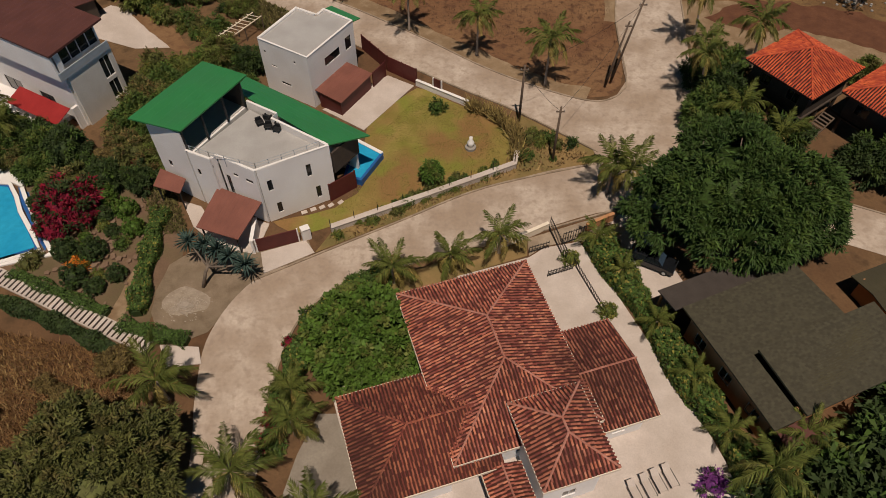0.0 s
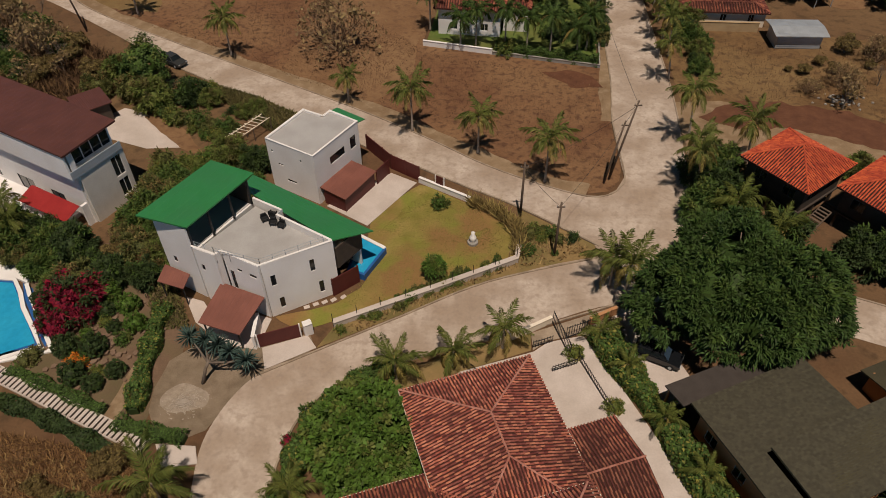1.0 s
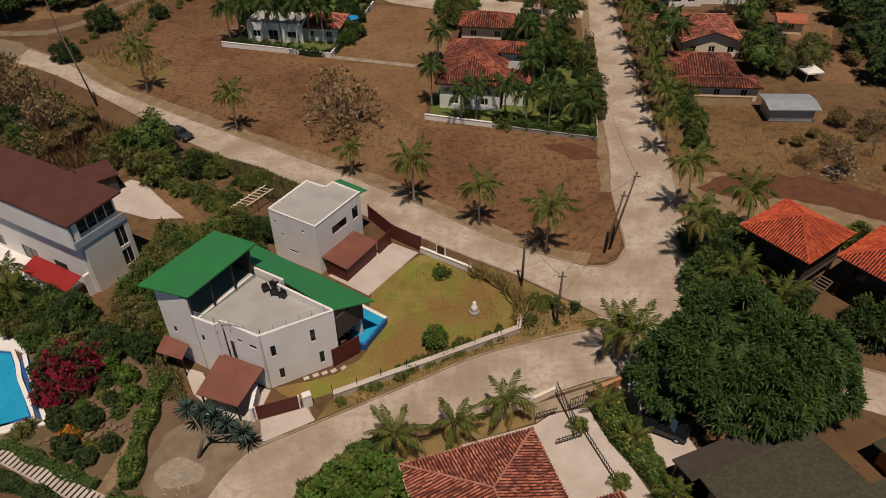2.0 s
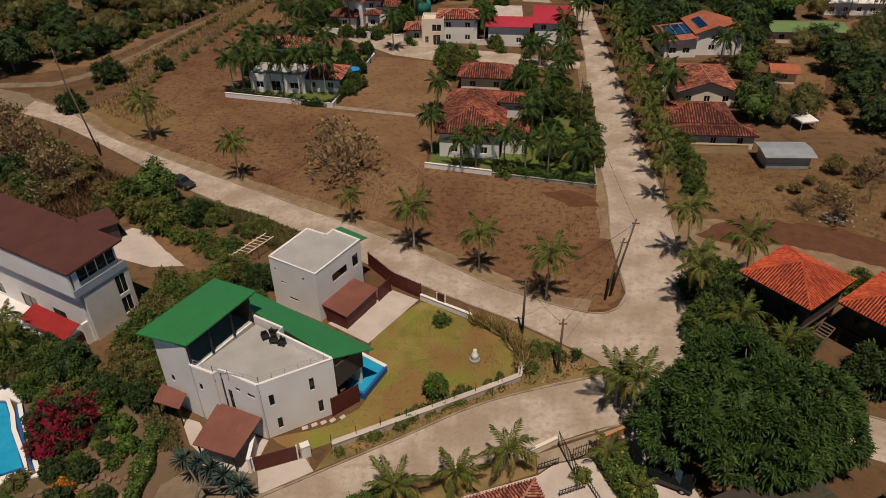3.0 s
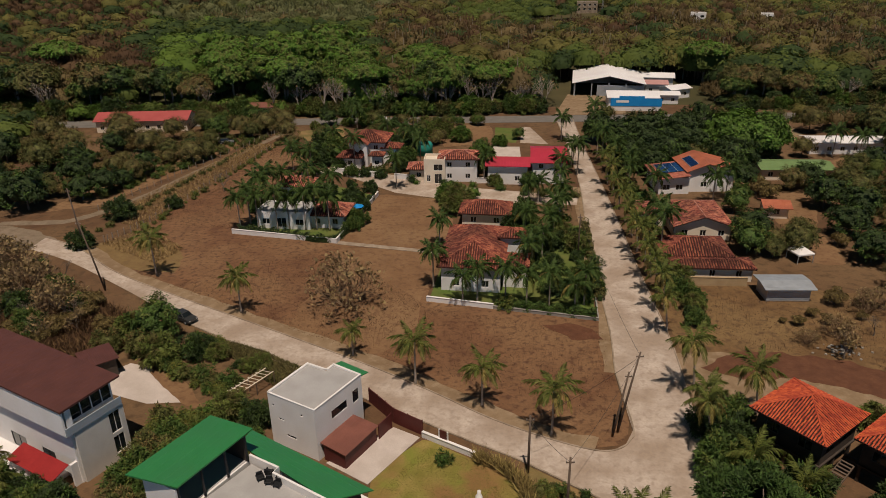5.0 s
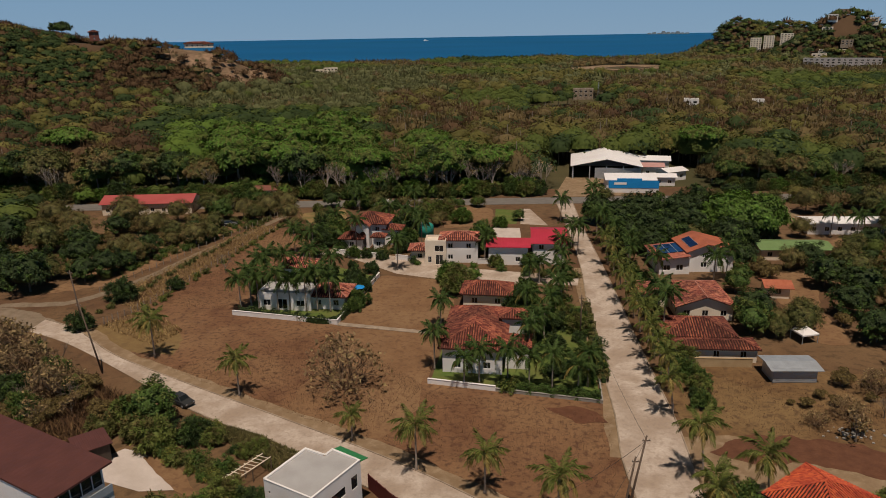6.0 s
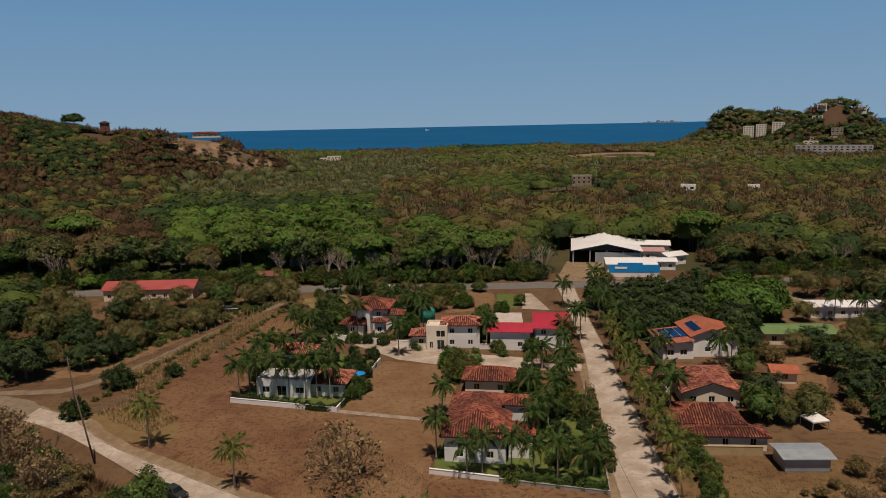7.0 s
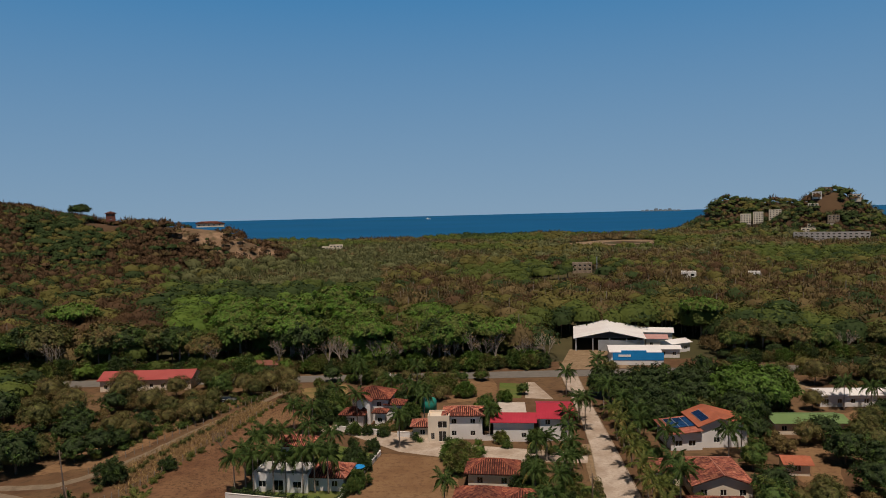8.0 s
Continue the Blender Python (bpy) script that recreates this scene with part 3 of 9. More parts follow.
sheet("plot_1", ((-62, 88), (-48, 77.5), (-43.4, 74), (-42, 69), (-50, 63), (-62, 66)), 0.03, M_DRIVE, "pale paved yard beside the modern villa", "terrace")
sheet("garden_1", ((-46.5, 55.5), (-38.5, 59), (-30.5, 51.5), (-26, 46), (-27.5, 35), (-32, 32.2), (-44, 41.5), (-41.4, 44.5)), 0.028, mat("garden_soil", (0.13, 0.08, 0.05), (0.19, 0.12, 0.075), 0.6, 0.95, 0.5, 6.0, c3=(0.08, 0.08, 0.03), scale3=0.3), "terraced garden soil planted with shrubs", "garden", rough=0.4)
sheet("clearing_1", ((395, 850), (440, 815), (500, 778), (560, 770), (560, 800), (470, 838)), 6.0, M_SAND, "cleared sandy ground before the hotel", "clearing", bottom=-4, rough=6.0)
sheet("yard_1", ((37, 237), (47, 271), (60, 268), (62, 238)), 0.06, M_SAND, "pale dusty yard before the warehouse", "yard")
sheet("bare_2", ((56, 452), (100, 462), (106, 484), (72, 490), (54, 470)), 3.4, M_SAND, "pale cleared ground by a building site", "clearing", bottom=-3, rough=4.0)
sheet("bare_1", ((135, 840), (200, 905), (255, 895), (262, 835), (205, 800)), 9.0, M_SAND, "bare cleared sandy hilltop", "clearing", bottom=-3, rough=8.0)
sheet("track_1", ((-97, 144), (-84, 146), (-77, 154), (-72, 166), (-66, 183), (-57, 205), (-51, 222), (-47.5, 220), (-51, 200), (-57.4, 176), (-61.2, 157), (-65.4, 141), (-70, 132.4), (-78, 134), (-97, 138)), 0.04, M_EARTH, "fenced dirt track between dry grass banks", "track", rough=0.8)
sheet("track_2", ((-97, 142), (-83, 142.6), (-75.5, 150), (-70, 162), (-64, 180), (-55.5, 201), (-49.5, 219), (-51.3, 219.6), (-57.4, 202), (-66, 181), (-72, 163.4), (-77, 152.4), (-84, 145), (-97, 144.4)), 0.06, M_GRAVEL, "pale sandy wheel track", "track", rough=0.4)
sheet("field_6", ((-64.6, 141), (-60.6, 157), (-56.8, 176), (-50.4, 200), (-38, 204), (-34, 192), (-38.5, 166), (-45, 138), (-56, 134)), 0.03, M_FIELD, "bare brown stubble lot beside the track", "field", rough=0.8)
sheet("field_7", ((-47, 219), (-38, 204), (-31, 206), (-33, 224)), 0.034, M_DRY_GRASS, "dry golden clearing by the main road", "field", rough=1.0)
sheet("field_8", ((0, 200), (13, 205), (14.4, 223), (-2, 225)), 0.032, M_TAN, "dry golden plot behind the houses", "field", rough=0.8)
sheet("lawn_4", ((14.6, 204.6), (20.8, 203), (23.4, 219.6), (16, 221.6)), 0.036, M_GREEN_LAWN, "small green lawn behind a wall", "lawn")
sheet("court_1", ((10.8, 184), (20.4, 183), (21.4, 198.6), (12.4, 199.6)), 0.05, M_DRIVE, "cream paved court behind the crimson-roofed house", "terrace")
sheet("drive_5", ((22, 203), (30, 201), (27, 221), (24.4, 221.4)), 0.045, M_ROAD, "pale paved drive to the main road", "driveway")
sheet("sand_1", ((72, 152), (82, 158), (84, 150), (76, 134), (74, 118), (68, 118), (69, 134)), 0.034, M_TAN, "sandy track through the thicket", "track", rough=0.8)
sheet("sand_2", ((98, 178), (108, 184), (118, 182), (122, 170), (108, 164)), 0.034, M_TAN, "dry golden ground among trees", "field", rough=1.5)
sheet("road_7", ((103, 228), (109, 228), (107, 205), (104, 188), (99.5, 188.4), (102.5, 206)), 0.05, M_SAND, "sandy lane to the main road", "road", rough=0.3)
sheet("grove_2", ((-92, 150), (-80, 155), (-74, 167), (-68, 184), (-59.6, 205), (-66, 208), (-76, 190), (-86, 168)), 0.026, M_TAN, "sandy ground along the young trees", "field", rough=1.6)
sheet("grove_1", ((-130, 147), (-86, 147.5), (-78, 156), (-73, 167), (-67, 184), (-58, 206), (-60, 218), (-126, 216)), 0.02, M_EARTH, "dry sandy ground of a young orchard", "field", rough=2.0)


# ---- plants ----
rng = np.random.default_rng(7)


def leaves(lobes, n, size, seed, shell=0.72, flat=0.5, aspect=0.55, droop=0.0):
    """Vertices and quads of n folded leaf sprays on ellipsoid lobes (x, y, z, rx, ry, rz)."""
    r = np.random.default_rng(seed)
    L = np.array(lobes, float)
    w = (L[:, 3] * L[:, 4] + L[:, 3] * L[:, 5] + L[:, 4] * L[:, 5])
    k = r.choice(len(L), n, p=w / w.sum())
    d = r.normal(size=(n, 3))
    d /= np.linalg.norm(d, axis=1)[:, None]
    d[:, 2] = np.where(d[:, 2] < -0.35, -d[:, 2], d[:, 2])
    rad = shell + (1.05 - shell) * r.random(n) ** 0.6
    rad = np.where(r.random(n) < 0.14, rad + 0.25 * r.random(n), rad)
    c = L[k, :3] + d * L[k, 3:] * rad[:, None]
    nor = d * (1 - flat) + r.normal(size=(n, 3)) * 0.45 + np.array([0, 0, flat])
    nor /= np.linalg.norm(nor, axis=1)[:, None]
    t = np.cross(nor, r.normal(size=(n, 3)))
    if droop:
        t = np.stack([c[:, 0], c[:, 1], 0 * c[:, 0]], 1)
        t = t / (np.linalg.norm(t, axis=1)[:, None] + 0.5) + r.normal(size=(n, 3)) * 0.5 + np.array([0, 0, -droop])
        nor = nor - t * (np.sum(nor * t, 1) / np.sum(t * t, 1))[:, None]
        nor /= np.linalg.norm(nor, axis=1)[:, None] + 1e-9
    t /= np.linalg.norm(t, axis=1)[:, None] + 1e-9
    b = np.cross(nor, t)
    s = (size * (0.6 + 0.8 * r.random(n)))[:, None]
    v = np.stack([c - t * s, c - b * s * aspect - nor * s * 0.15, c + t * s * 1.0 - nor * s * 0.2, c + b * s * aspect], 1)
    return v.reshape(-1, 3), np.arange(4 * n).reshape(-1, 4)


def lobes_of(seed, r, h, n, base=0.35, flat=0.8):
    """Lobes that make an uneven crown of radius r between base * h and h."""
    q = random.Random(seed)
    out = [(0, 0, h * (base + 1) / 2, r * 0.6, r * 0.6, h * (1 - base) / 2 * 0.8)]
    for i in range(n):
        a = 2 * math.pi * (i + q.random() * 0.7) / n
        d = r * (0.42 + 0.25 * q.random() if n < 30 else 0.2 + 0.62 * q.random())
        s = r * (0.32 + 0.16 * q.random()) * (1.0 if n < 15 else 0.85 if n < 30 else 0.5)
        z = h * (base + (1 - base) * (0.3 + 0.5 * q.random() if n < 30 else 0.9 - 0.65 * (d / r) ** 2 - 0.15 * q.random()))
        out.append((d * math.cos(a), d * math.sin(a), z, s, s, s * flat))
    return out


def broadleaf_meshes(seed, r, h, n, size, material, base=0.35, lobes=8, trunk_r=0.18, flat=0.5, aspect=0.5, bark=None, droop=0.0):
    lb = lobes_of(seed, r, h, lobes, base)
    v, f = leaves(lb, n, size, seed, flat=flat, aspect=aspect, shell=0.6, droop=droop)
    alt = {"green_leaf": M_LEAF_OLIVE, "dark_leaf": M_LEAF, "olive_leaf": M_LEAF_YELLOW, "bright_leaf": M_LEAF_LIME, "deep_green_leaf": M_LEAF, "yellow_green_leaf": M_LEAF_YELLOW}.get(material.name, material)
    crown = np_mesh("crown", v, f, [material, alt], (np.random.default_rng(seed).random(n) < 0.26).astype(int))
    s = Shape()
    q = random.Random(seed)
    fork = Vector((0.1 * r * (q.random() - 0.5), 0.1 * r * (q.random() - 0.5), h * base * 0.8))
    s.tube([(0, 0, -0.2), fork * 0.5, fork], [trunk_r * 1.3, trunk_r, trunk_r * 0.8], 7)
    for x, y, z, *_ in lb:
        e = Vector((x, y, z))
        mid = fork.lerp(e, 0.5) + Vector((0, 0, -0.05 * h))
        s.tube([fork, mid, e], [trunk_r * 0.6, trunk_r * 0.35, trunk_r * 0.12], 5)
    return s.mesh("trunk", bark or M_BARK, True), crown


def clump_meshes(seed, radii, zc, n, per, reach, width, mats, trunk_r=0.4, low=-0.5, lump=0.16, bark=None, share=0.2, shell=False):
    """A crown of many leaf rosettes on an uneven ellipsoid, over a shaded inner layer; a shell crown has its leaves lie on the lumps."""
    r = np.random.default_rng(seed)
    R = np.array(radii, float)
    g = np.arange(n * 3)
    d = np.stack([np.cos(g * 2.39996), np.sin(g * 2.39996), 1 - 2 * (g + 0.5) / len(g)], 1)
    d[:, :2] *= np.sqrt(1 - d[:, 2:] ** 2)
    d = d[d[:, 2] > low]
    d = d[r.permutation(len(d))[:n]] + r.normal(size=(min(n, len(d)), 3)) * 0.05
    d /= np.linalg.norm(d, axis=1)[:, None]
    n = len(d)
    k = 1 + lump * np.sin(d[:, 0] * 4.1 + seed) * np.cos(d[:, 1] * 3.7 - seed) + 0.5 * lump * np.sin(d @ np.array([7.0, -6.0, 5.0])) + r.normal(size=n) * 0.035
    c = d * R * k[:, None]
    big = (0.75 + 0.5 * r.random(n))[:, None]
    t = d[:, None, :] * 0.75 + r.normal(size=(n, per, 3)) * 0.62 + np.array([0, 0, 0.1])
    t /= np.linalg.norm(t, axis=2)[:, :, None]
    base = c[:, None, :] + r.normal(size=(n, per, 3)) * 0.28 * reach + t * reach * 0.15
    ln = (reach * big * (0.45 + 0.6 * r.random((n, per))))[:, :, None]
    b = np.cross(t, np.array([0, 0, 1.0]) + r.normal(size=(n, per, 3)) * 0.45)
    if shell:
        out = d[:, None, :] * 0.7 + np.array([0, 0, 0.45]) + r.normal(size=(n, per, 3)) * 0.33
        t = np.cross(out, r.normal(size=(n, per, 3)))
        t /= np.linalg.norm(t, axis=2)[:, :, None]
        base = c[:, None, :] * (1 - 0.1 * r.random((n, per, 1))) + r.normal(size=(n, per, 3)) * 0.4 * reach - t * reach * 0.3
        b = np.cross(out, t)
    b /= np.linalg.norm(b, axis=2)[:, :, None] + 1e-9
    w = width * (0.7 + 0.6 * r.random((n, per, 1)))
    sag = np.array([0, 0, -0.22]) * ln
    v = np.stack([base, base + t * ln * 0.5 - b * w, base + t * ln + sag, base + t * ln * 0.5 + b * w], 2).reshape(-1, 3)
    tone = np.repeat((r.random(n) < share).astype(int), per)
    m = n * per // 4
    e = r.normal(size=(m, 3))
    e /= np.linalg.norm(e, axis=1)[:, None]
    e = e[e[:, 2] > low]
    m = len(e)
    p = e * R * (0.72 + 0.1 * r.random((m, 1)))
    t1 = np.cross(e, r.normal(size=(m, 3)))
    t1 /= np.linalg.norm(t1, axis=1)[:, None]
    t2 = np.cross(e, t1)
    q = reach * (0.5 + 0.3 * r.random((m, 1)))
    v = np.concatenate([v, np.stack([p - t1 * q, p - t2 * q, p + t1 * q, p + t2 * q], 1).reshape(-1, 3)])
    v[:, 2] += zc
    f = np.arange(len(v)).reshape(-1, 4)
    crown = np_mesh("crown", v, f, mats, np.concatenate([tone, np.zeros(m, int)]))
    s = Shape()
    fork = Vector((0, 0, max(0.4, zc - 0.55 * R[2])))
    s.tube([(0, 0, -0.2), fork * 0.5, fork], [trunk_r * 1.3, trunk_r, trunk_r * 0.8], 7)
    for i in range(0, n, max(1, n // 14)):
        tip = Vector(c[i]) * 0.9 + Vector((0, 0, zc))
        s.tube([fork, fork.lerp(tip, 0.5) + Vector((0, 0, -0.05 * R[2])), tip], [trunk_r * 0.55, trunk_r * 0.32, trunk_r * 0.1], 5)
    return s.mesh("trunk", bark or M_BARK, True), crown


def plant(name, label, category, meshes, x, y, z=0.0, a=0.0, scale=1.0, group="", names=("trunk", "crown")):
    t = thing(name, label, category, x, y, z, a, group)
    t.scale = (scale,) * 3
    for nm, me in zip(names, meshes):
        part(nm, me, None, t)
    return t


def frond_mesh(seed, length=3.0, droop=1.0, pairs=26, material=None, width=0.74):
    q = random.Random(seed)
    s = Shape()
    pts = []
    for i in range(9):
        u = i / 8
        pts.append(Vector((length * (u - 0.12 * u * u * droop), 0, length * (0.42 * u - 0.75 * droop * u * u))))
    s.tube(pts, [0.045 * (1 - 0.85 * i / 8) for i in range(9)], 4)
    for i in range(pairs):
        u = 0.12 + 0.86 * i / (pairs - 1)
        j = min(int(u * 8), 7)
        p = pts[j].lerp(pts[j + 1], u * 8 - j)
        d = (pts[j + 1] - pts[j]).normalized()
        ln = width * (math.sin(math.pi * min(u * 0.85 + 0.15, 1)) * 0.75 + 0.25) * (0.7 + 0.5 * q.random())
        for side in (-1, 1):
            o = (Vector((0, side, 0)) * 0.7 + d * 0.75 + Vector((0, 0, 0.1 - 0.75 * q.random()))).normalized()
            mid, tip = p + o * ln * 0.55, p + o * ln * 0.95 + Vector((0, 0, -0.55 * ln))
            w = d * 0.05
            s.add([p - w * 0.5, p + w * 0.5, mid + w, tip, mid - w], [(0, 1, 2, 3, 4)])
    return s.mesh("frond", material or M_PALM)


M_PALM_OLD = leafy("palm_leaf_old", (0.10, 0.112, 0.024), (0.17, 0.165, 0.042))
FRONDS = [frond_mesh(1, 2.9, 0.5), frond_mesh(2, 3.1, 0.9), frond_mesh(3, 3.0, 1.15, material=M_PALM_OLD), frond_mesh(4, 2.6, 1.5, material=M_PALM_YELLOW), frond_mesh(5, 2.8, 1.2, material=M_PALM_YELLOW)]
FRONDS_DARK = [frond_mesh(6, 2.9, 0.6, material=M_PALM_DARK), frond_mesh(7, 3.1, 1.0, material=M_PALM_DARK), frond_mesh(8, 2.9, 1.3, material=M_PALM_DARK), frond_mesh(9, 2.8, 1.4, material=M_PALM), FRONDS[4]]


def palm(x, y, h=6.5, size=1.0, lean=(0.0, 0.0), seed=0, label="coconut palm with a slim grey trunk and feathery green crown", dry=0.2, n=16, z=0.0, group="coconut palms", dark=False):
    q = random.Random(seed * 31 + 5)
    t = thing("coconut_palm", label, "palm tree", x, y, z, 0, group)
    s = Shape()
    pts = [(lean[0] * (u ** 1.5), lean[1] * (u ** 1.5), -0.1 + u * h) for u in (0, 0.08, 0.3, 0.55, 0.8, 1.0)]
    s.tube(pts, [0.26, 0.18, 0.14, 0.125, 0.115, 0.15], 7)
    part("trunk", s, M_PALE_BARK, t, smooth=True)
    if dark:
        n, size = n + 3, size * 1.1
    for i in range(n):
        old = i / n
        k = 0 if old < 0.22 else 1 if old < 0.55 else 2 if old < 1 - dry else 3 + (i % 2)
        f = part("frond", (FRONDS_DARK if dark else FRONDS)[k], None, t)
        tilt = (46, 20, -2, -24, -14)[k] + q.uniform(-10, 10)
        f.matrix_basis = Matrix.Translation(pts[-1]) @ pose(0, 0, 0, 0, 0, i * 137.5 + q.uniform(-14, 14)) @ pose(0, 0, 0, q.uniform(-15, 15), -tilt, 0) @ Matrix.Scale(size * q.uniform(0.85, 1.12), 4)
    return t


def tuft_field(name, label, polys, n, h, material, seed, category="grass", blade=0.2):
    """Blades in tufts over four-cornered patches (x0, y0 ... x3, y3)."""
    r = np.random.default_rng(seed)
    P = np.array(polys, float).reshape(-1, 4, 2)
    e0, e1 = P[:, 1] - P[:, 0], P[:, 3] - P[:, 0]
    area = np.abs(e0[:, 0] * e1[:, 1] - e0[:, 1] * e1[:, 0])
    k = r.choice(len(P), n, p=area / area.sum())
    u, w = r.random((n, 1)), r.random((n, 1))
    c = (P[k, 0] * (1 - u) + P[k, 1] * u) * (1 - w) + (P[k, 3] * (1 - u) + P[k, 2] * u) * w
    a = r.random(n) * 2 * np.pi
    s = h * (0.4 + 1.1 * r.random(n))
    d = np.stack([np.cos(a), np.sin(a), 0 * a], 1) * (s * blade)[:, None]
    b = np.stack([c[:, 0], c[:, 1], np.full(n, 0.0)], 1)
    lean = np.stack([r.normal(size=n) * s * 0.5, r.normal(size=n) * s * 0.5, s], 1)
    v = np.stack([b - d, b + d, b + lean], 1).reshape(-1, 3)
    return tagged(new(name, np_mesh(name, v, np.arange(3 * n).reshape(-1, 3), [material])), label, category, kind="stuff")


def hedge(line, width, h, n, size, material, label, name="hedge", seed=3, z=0.0, wild=0.0):
    """A clipped or loose hedge along a line: leaf sprays round a core, its dark colour standing for the shade inside.
    """
    pts = glide(line, 5)
    r = np.random.default_rng(seed)
    seg = np.array(pts)
    ln = np.linalg.norm(np.diff(seg, axis=0), axis=1)
    k = r.choice(len(ln), n, p=ln / ln.sum())
    u = r.random(n)[:, None]
    c = seg[k] * (1 - u) + seg[k + 1] * u
    d = np.diff(seg, axis=0)[k] / ln[k][:, None]
    side = r.choice([-1, 0, 0, 1], n)
    off = np.where(side == 0, (r.random(n) - 0.5) * width, side * width / 2 * (0.85 + 0.3 * r.random(n)))
    off = off * (0.9 + 0.25 * np.sin(c[:, 0] * 2.1 + 1.3 * c[:, 1]))
    zz = (0.9 + 0.22 * np.sin(c[:, 0] * 1.7 - c[:, 1] * 2.3)) * np.where(side == 0, h * (0.82 + 0.3 * r.random(n)), h * r.random(n))
    c3 = np.stack([c[:, 0] - d[:, 1] * off, c[:, 1] + d[:, 0] * off, zz + z], 1)
    nor = np.stack([-d[:, 1] * side, d[:, 0] * side, np.where(side == 0, 1.0, 0.35)], 1) + r.normal(size=(n, 3)) * 0.45
    nor /= np.linalg.norm(nor, axis=1)[:, None]
    t = np.cross(nor, r.normal(size=(n, 3)))
    t /= np.linalg.norm(t, axis=1)[:, None]
    b = np.cross(nor, t)
    s = (size * (0.6 + 0.8 * r.random(n)))[:, None]
    v = np.stack([c3 - t * s, c3 - b * s * 0.55, c3 + t * s - nor * s * 0.2, c3 + b * s * 0.55], 1).reshape(-1, 3)
    root = thing(name, label, "hedge")
    # solid filler in dark leaf colour, so inner shade shows through the sprays
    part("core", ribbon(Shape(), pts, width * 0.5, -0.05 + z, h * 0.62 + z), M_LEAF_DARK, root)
    part("leaves", np_mesh("leaves", v, np.arange(4 * n).reshape(-1, 4), [material, M_LEAF_YELLOW, M_LEAF], np.where(r.random(n) < wild, r.integers(1, 3, n), 0)), None, root)
    return root


M_DRY_TAN = leafy("tan_dry_leaf", (0.2, 0.135, 0.06), (0.28, 0.19, 0.09))


def bare_meshes(seed, h, spread=0.55, depth=5, leaf=0, bark=None, bole=0.2, stems=0):
    """Trunk and a crown of leafless twigs."""
    q = random.Random(seed)
    trunk, twigs, tips = Shape(), Shape(), []

    def grow(p, d, ln, r, lev):
        e = p + d * ln
        mid = p.lerp(e, 0.5) + Vector((q.uniform(-1, 1), q.uniform(-1, 1), 0)) * ln * 0.07
        (trunk if lev < 2 else twigs).tube([p, mid, e], [r, r * 0.8, r * 0.6], 5 if lev < 2 else 3, cap=False)
        if lev >= depth:
            tips.append(e)
            return
        for i in range(3 if lev < 3 else 2):
            a = 2 * math.pi * (i + q.random()) / 3
            o = d.orthogonal().normalized()
            o.rotate(Matrix.Rotation(a, 3, d))
            nd = (d + o * spread * q.uniform(0.7, 1.4) + Vector((0, 0, 0.1))).normalized()
            grow(e, nd, ln * q.uniform(0.62, 0.85), r * 0.6, lev + 1)

    for i in range(stems):
        a, e = 2.4 * i, 0.35 + 0.75 * i / stems
        grow(Vector((0.2 * math.cos(a), 0.2 * math.sin(a), -0.2)), Vector((math.cos(a) * math.sin(e), math.sin(a) * math.sin(e), math.cos(e))), h * bole, h * 0.017, 1)
    if not stems:
        grow(Vector((0, 0, -0.2)), Vector((0, 0, 1)), h * bole, h * 0.022, 0)
    out = [trunk.mesh("trunk", bark or M_BARK, True), twigs.mesh("branch_crown", bark or M_BARK)]
    if leaf:
        r = np.random.default_rng(seed)
        c = np.array([tuple(t) for t in tips])[r.integers(0, len(tips), leaf)] + r.normal(size=(leaf, 3)) * 0.25
        n = len(c)
        a, b = r.normal(size=(n, 3)) * 0.16, r.normal(size=(n, 3)) * 0.16
        v = np.stack([c - a, c - b, c + a, c + b], 1).reshape(-1, 3)
        out.append(np_mesh("dry_foliage", v, np.arange(4 * n).reshape(-1, 4), [M_DRY_TAN]))
    return out


# ---- building parts ----
def wall(s, p0, p1, z0, z1, th=0.25, holes=(), skip=True):
    """A wall whose outer face runs from p0 to p1 (inside to the left), with openings (start, end, bottom, top)."""
    a, b = Vector(p0), Vector(p1)
    ln = (b - a).length
    d = (b - a) / ln
    n = Vector((-d.y, d.x)) * th
    us = sorted({th if skip else 0.0, ln, *(u for h in holes for u in h[:2])})
    zs = sorted({z0, z1, *(z for h in holes for z in h[2:])})
    solid = {}
    for i in range(len(us) - 1):
        for j in range(len(zs) - 1):
            um, qm = (us[i] + us[i + 1]) / 2, (zs[j] + zs[j + 1]) / 2
            solid[i, j] = not any(h[0] < um < h[1] and h[2] < qm < h[3] for h in holes)
    index, vs, fs = {}, [], []

    def vert(i, j, k):
        if (i, j, k) not in index:
            index[i, j, k] = len(vs)
            q = a + d * us[i] + n * k
            vs.append((q.x, q.y, zs[j]))
        return index[i, j, k]

    for (i, j), full in solid.items():
        if not full:
            continue
        o = [vert(i, j, 0), vert(i + 1, j, 0), vert(i + 1, j + 1, 0), vert(i, j + 1, 0)]
        q = [vert(i, j, 1), vert(i + 1, j, 1), vert(i + 1, j + 1, 1), vert(i, j + 1, 1)]
        fs += [tuple(o), tuple(q[::-1])]
        for e, (di, dj) in enumerate(((0, -1), (1, 0), (0, 1), (-1, 0))):
            if not solid.get((i + di, j + dj), False):
                fs.append((o[(e + 1) % 4], o[e], q[e], q[(e + 1) % 4]))
    s.add(vs, fs)


